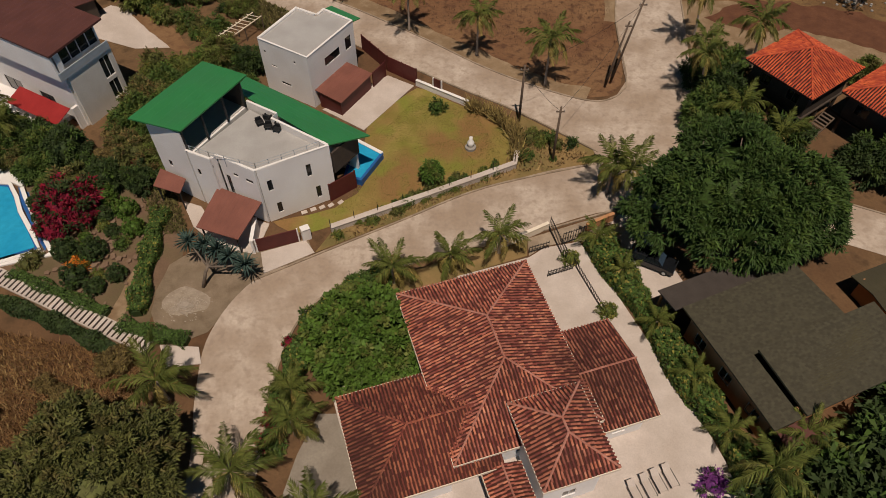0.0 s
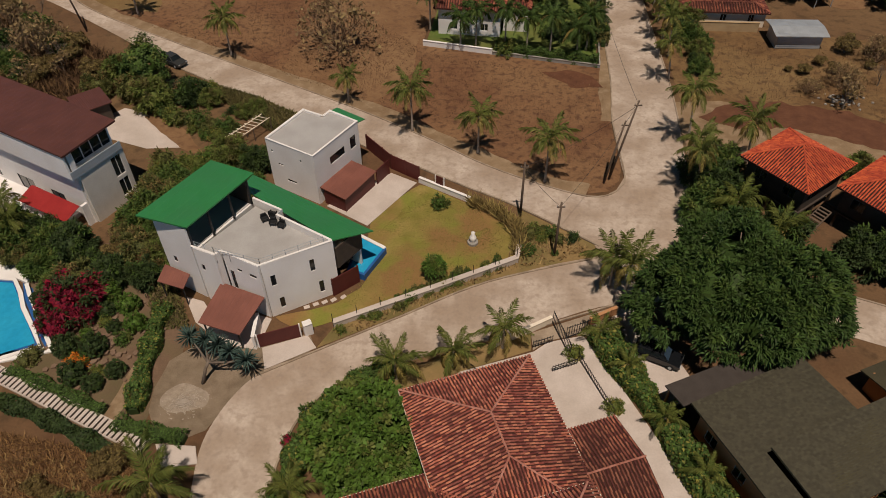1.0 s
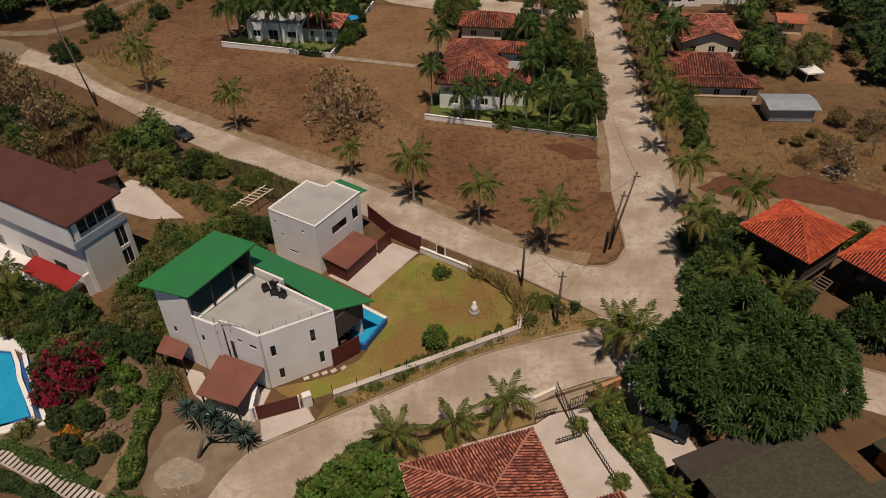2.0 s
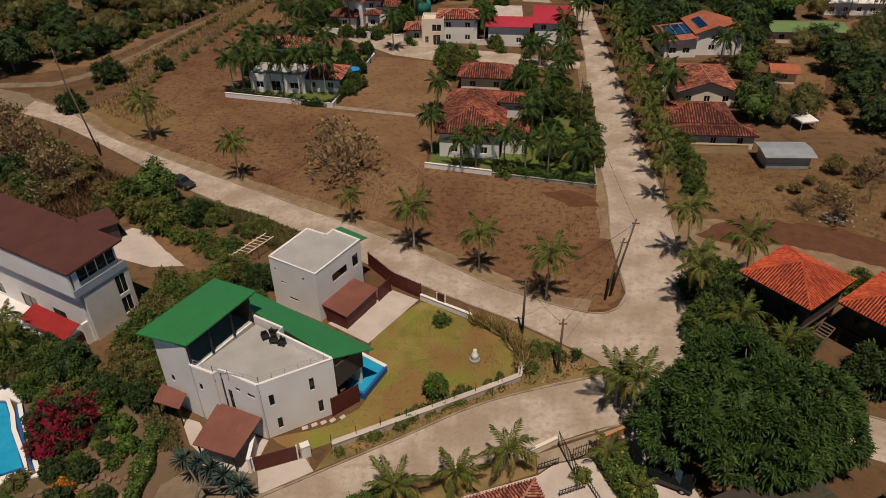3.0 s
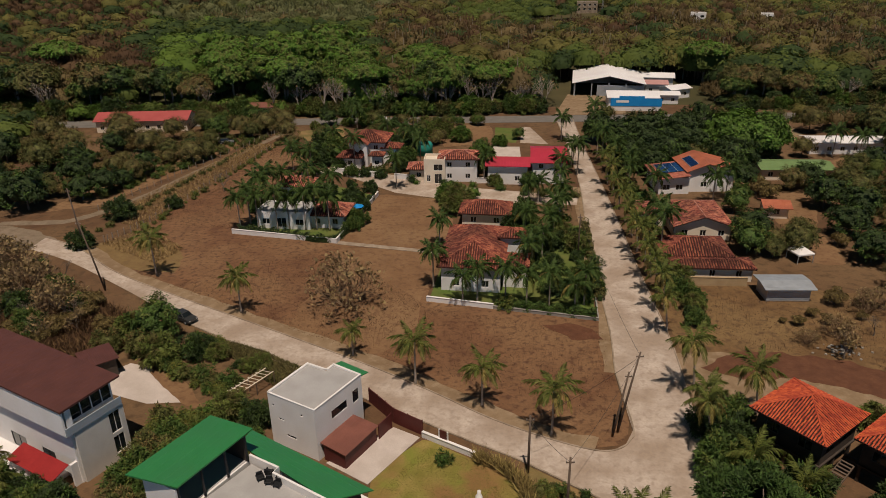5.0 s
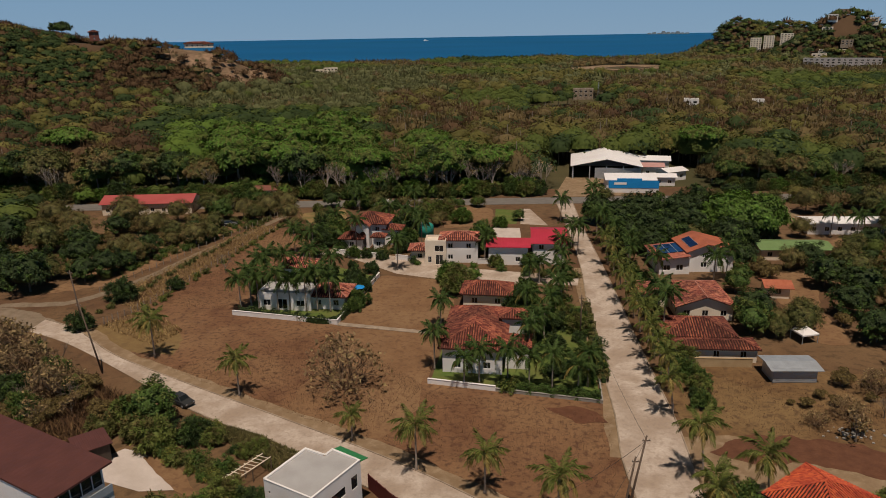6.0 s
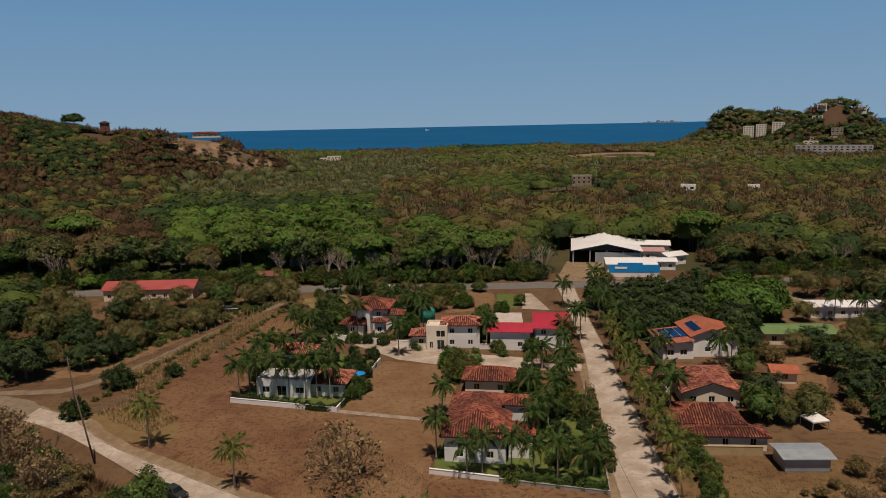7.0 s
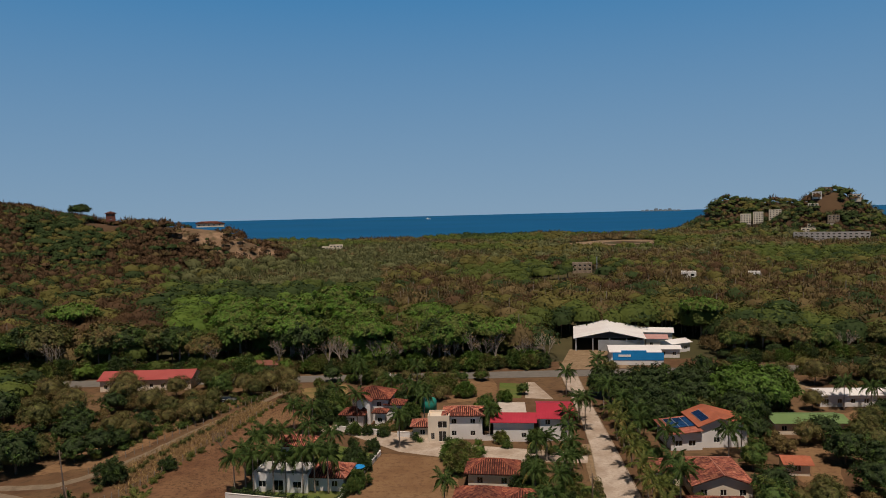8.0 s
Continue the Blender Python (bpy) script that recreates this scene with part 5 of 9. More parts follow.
raised_pool("swimming_pool", [(-9.9, 59.2), (-10.6, 53.6), (-8.9, 52.9), (-6.8, 57.0)], 0.9, 0.9, "small raised pool with blue water and white rim", ((3, 0), (0, 1, 2, 3)))


# ---- the white annex with the garage ----
def white_annex():
    ox, oy = -15.8, 70.3
    t = thing("annex_house", "white cubic annex with grey flat roof and parapet", "house", ox, oy)
    P = [(x - ox, y - oy) for x, y in ((-21.4, 69.3), (-15.25, 65.6), (-10.7, 72.8), (-14.4, 75.2), (-15.1, 74.0), (-17.7, 75.5))]
    holes = {1: ((2.8, 5.6, 4.2, 5.3), (6.7, 7.8, 4.0, 5.7)), 0: ((1.4, 2.2, 3.9, 4.1), (2.5, 3.9, 1.8, 2.1), (0.6, 0.9, 5.5, 5.8), (5.0, 5.3, 5.6, 5.9))}
    walls_round(t, P, -0.3, 7.2, M_WHITE, holes, th=0.22, frame_mat=M_BLACK, mullions=0)
    part("flat_roof", Shape().prism([(x * 0.97, y * 0.97) for x, y in P], 6.6, 7.0), M_DECK_ROOF, t, "grey screed flat roof")
    s = Shape()
    ribbon(s, [(x * 0.985, y * 0.985) for x, y in P + P[:1]], 0.24, 7.2, 7.25)
    part("coping", s, M_WHITE, t)
    g = [(x - ox, y - oy) for x, y in ((-15.0, 65.9), (-11.8, 63.8), (-8.5, 69.2), (-11.8, 71.2))]
    sheet_roof(t, [(*g[0], 2.45), (*g[1], 2.25), (*g[2], 2.25), (*g[3], 2.45)], 0.12, M_ROSE_METAL, 0.5, name="garage_roof", label="rust-red metal garage roof")
    q = [(g[0][0] + 0.3, g[0][1]), (g[1][0] - 0.1, g[1][1] + 0.3), (g[2][0] - 0.3, g[2][1] - 0.1)]
    s = Shape()
    wall(s, q[0], q[1], -0.2, 2.15, 0.1)
    part("garage_wall", s, M_MAROON, t, "maroon boarded wall")
    s = Shape()
    wall(s, q[1], q[2], -0.2, 2.1, 0.1)
    part("garage_door", s, M_MAROON, t, "maroon garage door")
    g = [(x - ox, y - oy) for x, y in ((-10.9, 72.6), (-9.9, 73.8), (-13.6, 76.4), (-14.4, 75.3))]
    sheet_roof(t, [(*g[0], 7.0), (*g[1], 6.8), (*g[2], 6.8), (*g[3], 7.0)], 0.1, M_GREEN_METAL, 0.6, name="eave_roof")
    return t


white_annex()


def panel_fence(name, line, h, material, label, post_mat=None, th=0.1, bay=2.2, z=0.0):
    """A fence of upright panels between posts."""
    t = thing(name, label, "fence")
    for (x0, y0), (x1, y1) in zip(line, line[1:]):
        ln = math.hypot(x1 - x0, y1 - y0)
        n = max(1, round(ln / bay))
        a = math.atan2(y1 - y0, x1 - x0)
        for i in range(n):
            u = (i + 0.5) / n
            part("panel", Shape().box(x0 + (x1 - x0) * u, y0 + (y1 - y0) * u, z, ln / n - 0.12, th, h, a), material, t)
        for i in range(n + 1):
            u = i / n
            part("post", Shape().box(x0 + (x1 - x0) * u, y0 + (y1 - y0) * u, z - 0.2, 0.14, 0.16, h + 0.28, a), post_mat or material, t)
    return t


panel_fence("fence", [(-10.4, 77.0), (-6.9, 72.6), (-3.3, 70.1)], 2.2, M_MAROON, "maroon steel fence panels beside the driveway")
panel_fence("fence", [(-8.5, 69.4), (-7.2, 71.6)], 2.2, M_MAROON, "maroon screen beside the garage")
panel_fence("fence", [(-11.9, 50.6), (-9.4, 52.6)], 2.5, M_MAROON, "maroon timber screen at the end of the house")
panel_fence("gate", [(-18.6, 43.7), (-14.6, 45.1)], 1.9, M_MAROON, "maroon steel driveway gate", M_WHITE, bay=4.2)
panel_fence("gate", [(-1.2, 68.6), (-0.2, 68.0)], 2.0, M_MAROON, "narrow maroon garden gate", M_WHITE, bay=1.2)


def low_wall(name, line, h, material, label, width=0.25, coping=True, posts_every=0.0):
    t = thing(name, label, "wall")
    part("masonry", ribbon(Shape(), line, width, -0.2, h), material, t)
    if coping:
        part("coping", ribbon(Shape(), line, width + 0.12, h, h + 0.06), material, t)
    if posts_every:
        for (x0, y0), (x1, y1) in zip(line, line[1:]):
            n = max(1, round(math.hypot(x1 - x0, y1 - y0) / posts_every))
            for i in range(n + 1):
                part("post", Shape().box(x0 + (x1 - x0) * i / n, y0 + (y1 - y0) * i / n, 0, 0.06, 0.06, h + 1.2), M_BLACK, t)
    return t


low_wall("garden_wall", [(-11.5, 46.4), (-6.8, 48.6), (-1.6, 51.0), (3.0, 53.2), (7.9, 55.6), (8.3, 57.5)], 0.75, M_DRIVE, "low pale concrete wall along the lawn with thin posts", 0.5, posts_every=2.4)
low_wall("garden_wall", [(-3.3, 69.8), (2.1, 66.4), (3.0, 65.8)], 0.8, M_WHITE, "low white wall by the street")
low_wall("garden_wall", [(-3.5, 105.0), (7.5, 102.0)], 0.9, M_WHITE, "long low white garden wall", posts_every=0)
low_wall("garden_wall", [(7.5, 102.0), (23.8, 97.6), (25.2, 108), (29.3, 139)], 0.55, M_STONE, "grey garden wall beneath a clipped hedge")
low_wall("garden_wall", [(-44.6, 135.9), (-22.1, 129.9), (-16.1, 158.5)], 1.0, M_WHITE, "low white wall round the palm garden")
low_wall("garden_wall", [(36.2, 110.0), (51.6, 108.9)], 1.6, mat("sandy_wall", (0.40, 0.28, 0.15), (0.48, 0.35, 0.2), 0.5, 0.9, 0.2, c3=(0.32, 0.21, 0.11), scale3=0.4), "sandy yellow boundary wall")


# ---- the old tile-roofed house ----
def tile_house():
    t = thing("tiled_house", "rambling white house under weathered red clay tile roofs", "house", 4.2, 29.6, 0, 17.6)
    walls_round(t, rect(0, 0, 10.6, 14.8), -0.2, 4.5, M_WHITE, {0: regular_holes(10.6, 1), 2: regular_holes(10.6, 1), 1: regular_holes(14.8, 1), 3: regular_holes(14.8, 1)})
    hip_roof(t, 0, 0, 16.4, 12.3, 4.4, 2.7, a=90, name="main_roof", seed=3, fascia=M_CREAM)
    # garage wing
    walls_round(t, rect(-9.4, -4.4, 6.0, 8.2), -0.2, 3.9, M_WHITE)
    hip_roof(t, -7.9, -4.4, 11.1, 9.4, 3.8, 1.75, ends=(True, False), name="garage_roof", seed=4, material=M_TILE_DARK, fascia=M_CREAM)
    # tower room
    walls_round(t, rect(2.03, -8.98, 4.6, 5.7), -0.2, 6.3, M_WHITE, {1: regular_holes(5.7, 1, sill=4.2), 0: regular_holes(4.6, 1)})
    hip_roof(t, 2.03, -8.98, 7.2, 6.0, 6.2, 1.7, a=90, name="tower_roof", seed=5, w=0.31, tl=0.5, singles=True, fascia=M_CREAM)
    # kitchen wing
    walls_round(t, rect(8.1, -4.1, 4.2, 8.4), -0.2, 3.6, M_WHITE, {0: regular_holes(4.2, 1)})
    hip_roof(t, 8.4, -4.1, 5.2, 9.5, 3.5, 1.15, ends=(False, False), name="wing_roof", seed=6, fascia=M_CREAM)
    # porch
    hip_roof(t, -2.6, -10.6, 3.4, 3.2, 3.3, 0.7, a=90, ends=(False, False), name="porch_roof", seed=8, fascia=M_CREAM)
    posts(t, [(-4.0, -12.1), (-1.2, -12.1)], 0, 3.3, 0.12)
    return t


tile_house()


# ---- the shingle-roofed house ----
def shingle_house():
    t = thing("shingle_house", "low ochre house with a grey shingle roof", "house", 21.0, 34.3, 0, 22.5)
    walls_round(t, [(0.8, -11.6), (14.4, -11.6), (14.4, -6.9), (11.3, -6.9), (11.3, -0.8), (0.8, -0.8)], -0.2, 3.9, M_ORANGE_WALL, {5: regular_holes(10.8, 1, 1.4, 1.4), 0: regular_holes(13.6, 1, 1.4, 1.4)})
    felt = mat("shingle_piece", (0.054, 0.048, 0.031), (0.072, 0.063, 0.041), 3.0, 0.95, 0.4, 20.0, rnd="island", rnd_amt=0.16)
    for k, (label, th, c) in enumerate((("grey shingle roof slope", 0.18, [(0, -6.3, 4.3), (12.2, -6.3, 4.66), (12.0, 0, 4.48), (0, 0, 4.2)]),
                                        ("narrow shingle roof slope", 0.18, [(0, -12.4, 4.15), (2.6, -12.4, 4.25), (2.6, -6.303, 4.38), (0, -6.303, 4.3)]),
                                        ("raised shingle roof slope", 0.2, [(3.1, -12.4, 4.3), (15.2, -12.4, 4.5), (15.2, -6.2, 4.95), (3.1, -6.2, 4.65)]))):
        shingles(part("roof", Shape().slab(c, th), M_SHINGLE, t, label), c, 0.3, 0.2, felt, k)
    part("carport_roof", Shape().slab([(-0.6, 0.1, 3.9), (8.2, 0.1, 3.9), (8.0, 2.6, 3.7), (-0.7, 2.6, 3.7)], 0.15), mat("brown_felt", (0.05, 0.04, 0.034), (0.065, 0.052, 0.045), 1.0, 0.95, 0.3), t, "darker felt carport roof")
    posts(t, [(-0.3, 2.3), (3.6, 2.3), (7.6, 2.3)], 0, 3.7, 0.1, M_ORANGE_WALL)
    part("porch_roof", Shape().slab([(0.6, -14.4, 3.0), (4.2, -14.4, 3.0), (4.2, -12.3, 3.3), (0.6, -12.3, 3.3)], 0.08), M_BROWN_METAL, t)
    posts(t, [(0.8, -14.2), (4.0, -14.2)], 0, 3.0, 0.07, M_WOOD)
    s = Shape()
    ribbon(s, [(-1.6, 1.5), (-1.6, -13.5)], 0.25, -0.1, 0.9)
    part("boundary_wall", s, M_ORANGE_WALL, t, "low ochre wall beside the hedge")
    return t


shingle_house()


# ---- the two stilted houses ----
def stilt_house(x, y, a, label):
    t = thing("stilt_house", label, "house", x, y, 0, a, "stilted orange-roofed houses")
    walls_round(t, rect(0, 0, 7.6, 7.6), 2.4, 5.9, M_DARK_WALL, {0: regular_holes(7.6, 1, 1.6, 1.3, 3.5), 3: regular_holes(7.6, 1, 1.6, 1.3, 3.5)}, frame_mat=M_WOOD)
    part("floor_deck", Shape().prism(rect(0, 0, 8.0, 8.0), 2.2, 2.4), M_DARK_WALL, t)
    posts(t, [(u, w) for u in (-3.6, 0, 3.6) for w in (-3.6, 0, 3.6)], -0.2, 2.2, 0.15, M_DARK_WALL)
    hip_roof(t, 0, 0, 9.5, 9.0, 5.8, 2.2, name="roof", seed=9, material=M_TILE_ORANGE, w=0.32)
    return t


stilt_house(41.2, 66.4, 36, "dark timber house on stilts under a bright orange tile roof")
stilt_house(50.2, 60.6, 36, "dark timber house on stilts under a bright orange tile roof")


def stair(name, label, p0, p1, z0, z1, width, n, tread_mat, side_mat):
    """A straight flight with separate treads between two stringers."""
    t = thing(name, label, "stairs")
    a = math.atan2(p1[1] - p0[1], p1[0] - p0[0])
    ln = math.hypot(p1[0] - p0[0], p1[1] - p0[1])
    for i in range(n):
        u = (i + 0.5) / n
        part("tread", Shape().box(p0[0] + (p1[0] - p0[0]) * u, p0[1] + (p1[1] - p0[1]) * u, z0 + (z1 - z0) * u, ln / n * 0.62, width * 0.92, 0.09, a), tread_mat, t)
    for sg in (-1, 1):
        ox, oy = rot2(0, sg * width / 2, a)
        s = Shape().slab([(p0[0] + ox * 0.92, p0[1] + oy * 0.92, z0), (p1[0] + ox * 0.92, p1[1] + oy * 0.92, z1), (p1[0] + ox * 1.08, p1[1] + oy * 1.08, z1), (p0[0] + ox * 1.08, p0[1] + oy * 1.08, z0)], 0.25)
        part("stringer", s, side_mat, t)
    return t


stair("garden_steps", "long flight of pale concrete garden steps", (-45.5, 41.6), (-26.5, 32.6), 0.25, 0.25, 1.5, 38, M_DRIVE, M_DRIVE)
stair("timber_steps", "timber steps up to the stilted house", (40.9, 59.7), (44.9, 62.6), 0.1, 2.4, 1.4, 12, M_WOOD, M_WOOD)


# ---- the modern villa with the brown roof ----
def brown_villa():
    t = thing("modern_villa", "white modern villa with a broad brown metal roof", "house", -45.8, 69.4, 0, -29.0)
    side = mat("putty_render", (0.60, 0.55, 0.49), (0.66, 0.61, 0.55), 0.8, 0.85, 0.1)
    walls_round(t, [(-13.5, -3.95), (7.2, -3.95), (7.2, 2.2), (-13.5, 2.2)], -0.2, 6.7, M_WHITE, {0: ((2.0, 4.4, 0.9, 2.6), (8, 11, 0.6, 2.7), (14, 16.4, 0.9, 2.6))}, frame_mat=M_BLACK)
    s = Shape()
    holes = ((4.5, 5.9, 1.0, 3.3), (4.5, 5.9, 3.8, 6.5))
    wall(s, (7.55, -4.0), (7.55, 2.5), -0.2, 6.9, 0.3, holes)
    part("end_wall", s, side, t, "plain putty-coloured end wall")
    for h in holes:
        window(t, (7.55, -4.0), (7.55, 2.5), h, M_WHITE, mullions=1)
    part("upper_floor", Shape().prism([(-13.6, -4.38), (7.3, -4.38), (7.3, 2.4), (-13.6, 2.4)], 6.75, 6.95), M_WHITE, t)
    s = Shape()
    ribbon(s, [(-13.6, -4.5), (7.5, -4.5)], 0.22, 6.9, 10.25)
    part("upper_front", s, M_WHITE, t, "blank white upper front wall")
    s = Shape()
    wall(s, (7.52, -4.38), (7.52, -3.5), 6.96, 10.2, 0.2)
    part("upper_return", s, M_WHITE, t)
    part("end_panel", Shape().box(7.62, -1.1, 6.95, 0.12, 7.0, 1.0), mat("blue_grey_panel", (0.30, 0.33, 0.36), (0.35, 0.38, 0.41), 0.8, 0.6, 0.05), t, "pale blue-grey panel under the end windows")
    part("fin_wall", Shape().box(6.9, -4.2, -0.2, 0.35, 1.1, 3.2), M_WHITE, t, "slim white fin wall")
    walls_round(t, rect(-3.2, -0.7, 20.2, 5.4), 6.96, 10.2, M_WHITE, {1: ((0.2, 1.4, 8.0, 10.0), (1.5, 2.7, 8.0, 10.0), (2.8, 4.0, 8.0, 10.0), (4.1, 5.2, 8.0, 10.0))}, frame_mat=M_BLACK, mullions=0)
    sheet_roof(t, [(-15.0, -4.8, 10.6), (7.8, -4.75, 10.4), (7.4, 3.0, 10.4), (-15.0, 3.0, 10.6)], 0.24, M_BROWN_METAL, 0.8, label="broad brown metal roof")
    part("terrace", Shape().prism([(-13.5, -7.6), (4.6, -7.6), (4.6, -3.97), (-13.5, -3.97)], -0.2, 0.6), M_WHITE, t, "white raised terrace")
    s = Shape().slab([(-1.6, -7.0, 2.2), (6.6, -7.0, 2.2), (6.6, -4.7, 2.9), (-1.6, -4.7, 2.9)], 0.06)
    part("awning", s, M_RED_CLOTH, t, "bright red cloth awning")
    posts(t, [(-1.3, -6.8), (6.3, -6.8)], 0.0, 2.2, 0.05, M_METAL)
    return t


brown_villa()
sheet("pool_deck", ((-54, 62), (-50, 56.8), (-45.1, 55.0), (-45.4, 52.4), (-47.0, 53.2), (-54, 54.0)), 0.3, M_WHITE, "white pool deck", "terrace")
sheet("pool_edge", ((-54, 41.6), (-54, 39.6), (-43.8, 41.8), (-38.9, 43.2), (-39.6, 43.8)), 0.2, M_WHITE, "white edge of the pool terrace", "terrace")
raised_pool("swimming_pool", [(-55, 53.8), (-55, 40.2), (-43.8, 42.3), (-40.5, 43.8), (-42.2, 46.2), (-44.3, 48.9), (-45.5, 51.0), (-47.0, 53.0)], 0.3, 0.3, "large bright blue swimming pool with curved white rim")
sheet("pool_channel", ((-46.0, 52.6), (-44.9, 50.4), (-43.2, 48.0), (-41.2, 45.2), (-40.0, 43.8), (-39.2, 43.8), (-40.8, 46.0), (-42.8, 48.9), (-44.6, 51.8)), 0.06, M_POOL_TILE, "dark blue overflow channel along the pool", "channel")
low_wall("pool_rim", [(-45.3, 52.2), (-44.3, 50.6), (-43.0, 48.8), (-41.2, 46.2), (-39.1, 43.4)], 0.4, M_WHITE, "curved white outer rim of the pool", 0.3)

# ---- houses down the streets ----
palm_house = thing("flat_roofed_house", "low white flat-roofed house among palms", "house", -33.8, 141.2, 0, -8)
walls_round(palm_house, rect(0, 0, 11.5, 6.5), -0.2, 3.9, M_WHITE, {0: ((1.2, 2.8, 1.0, 2.3), (4.4, 6.4, 0.4, 2.5), (8.4, 10.2, 1.0, 2.3))}, mullions=1)
part("flat_roof", Shape().prism(rect(0, 0, 11.2, 6.2), 3.2, 3.45), M_DECK_ROOF, palm_house)
tile_villa("tiled_house", "white house with orange tile roof among palms", -24.8, 141.4, -8, 9, 8, 1, 1.7, M_TILE, M_WHITE, 0.5, seed=11)
tile_villa("tiled_house", "rear wing with orange tile roof among palms", -35.6, 160.0, -8, 9, 7, 1, 1.6, M_TILE, M_WHITE, 0.45, seed=12)
tile_villa("tiled_house", "two-storey mansion under dark red clay tiles", 5.2, 117.0, 82, 19, 11.5, 1, 2.6, M_TILE_DARK, M_WHITE, 0.42, seed=13, storey=4.6, wings=((-4.2, -7.4, 5.5, 5.0, 4.4, 1.0, 0), (3.5, -6.4, 5, 5, 6.2, 1.0, 0)))
tile_villa("tiled_house", "small dark red tiled lodge behind the mansion", 8.5, 141.0, -8, 11, 8, 1, 1.8, M_TILE_DARK, M_CREAM, 0.45, seed=14)
tile_villa("tiled_house", "white two-storey house with red tile roof and arch", -20.5, 189.0, -8, 11, 10, 2, 2.2, M_TILE_DARK, M_WHITE, 0.5, seed=15)
tile_villa("tiled_house", "low red tiled wing of the white house", -25.0, 182.5, -8, 7, 6, 1, 1.4, M_TILE_DARK, M_WHITE, 0.5, seed=16)
tile_villa("tiled_house", "white house with red tile roof and flat tower", 3.4, 171.0, -4, 10.5, 8, 2, 1.3, M_TILE, M_WHITE, 0.5, seed=17)


def arch_front(x, y, a, w, h, rise, d, label):
    """A gabled front with a tall round-arched opening."""
    t = thing("arched_porch", label, "porch", x, y, 0, a)
    k, r = w * 0.24, h * 0.62
    inner = [(-k, -0.2), (-k, r)] + [(-k * math.cos(math.pi * i / 8), r + k * math.sin(math.pi * i / 8)) for i in range(1, 8)] + [(k, r), (k, -0.2)]
    outer = [(-w / 2, -0.2), (-w / 2, r)] + [(-w / 2 + w * i / 8, h + rise * (1 - abs(i / 4 - 1))) for i in range(1, 8)] + [(w / 2, r), (w / 2, -0.2)]
    outer[2], outer[8] = (-w / 2, h), (w / 2, h)
    s = Shape()
    n = len(inner)
    vs = [(u, 0, v) for u, v in inner] + [(u, 0, v) for u, v in outer] + [(u, d, v) for u, v in inner] + [(u, d, v) for u, v in outer]
    fs = []
    for i in range(n - 1):
        fs += [(i, i + 1, n + i + 1, n + i), (2 * n + i + 1, 2 * n + i, 3 * n + i, 3 * n + i + 1), (i + 1, i, 2 * n + i, 2 * n + i + 1), (n + i, n + i + 1, 3 * n + i + 1, 3 * n + i)]
    part("arch_wall", s.add(vs, fs), M_WHITE, t)
    for sx in (-1, 1):
        sheet_roof(t, [(0, -0.3, h + rise + 0.12), (0, d, h + rise + 0.12), (sx * (w / 2 + 0.3), d, h), (sx * (w / 2 + 0.3), -0.3, h)][::sx * -1], 0.1, M_TILE_DARK, 0.4)
    part("door", Shape().box(0, d - 0.15, -0.1, k * 2, 0.12, h * 0.8), M_DARK_WALL, t)
    return t


arch_front(-22.4, 181.6, -8, 3.4, 6.0, 1.2, 2.4, "white gabled porch with a tall dark arch")
tile_villa("tiled_house", "small tiled wing of the white house", -14.4, 186.0, -8, 5.6, 5, 1, 1.0, M_TILE_DARK, M_WHITE, 0.5, seed=26, storey=4.2)
tile_villa("tiled_house", "tiled entrance shelter of the white house", -18.0, 181.0, -8, 4, 3.6, 1, 0.8, M_TILE_DARK, M_WHITE, 0.5, seed=27, storey=3.4)
tile_villa("tiled_house", "low tiled wing beside the flat tower", -6.6, 171.4, -4, 6, 6, 1, 1.2, M_TILE, M_CREAM, 0.5, seed=28)
tower = thing("tower_wing", "cream flat-roofed tower wing with dark openings", "house", -2.6, 168.8, 0, -4)
walls_round(tower, rect(0, 0, 5.2, 5.0), -0.2, 6.3, M_CREAM, {0: ((2.6, 4.4, 0.1, 2.6), (0.7, 1.6, 0.6, 2.2), (2.4, 4.6, 3.4, 5.0))}, mullions=1)
part("flat_roof", Shape().prism(rect(0, 0, 4.9, 4.7), 5.5, 5.75), M_CREAM, tower)
for x0, y0, x1, y1 in ((-29, 176.6, -17.4, 172.4), (-13.0, 171, -8.6, 169.6), (7.6, 166.4, 10.8, 166.6)):
    low_wall("front_wall", [(x0, y0), (x1, y1)], 1.3, M_WHITE, "white front garden wall with pillars")
tile_villa("tiled_house", "long low house with red clay tile roof and white gable", 51.2, 136.2, 86, 15.5, 12, 1, 2.1, M_TILE, M_CREAM, 0.45, ends=(False, True), seed=18, wings=((3.6, 7.4, 8, 8, 3.0, 1.0, 0),))
tile_villa("tiled_house", "wide low house with weathered red tile roof", 45.2, 119.6, -5, 13, 9.5, 1, 1.8, M_TILE_DARK, M_CREAM, 0.45, seed=19, wings=((1.8, -6.4, 14.6, 5.0, 2.7, 0.7, 0),))


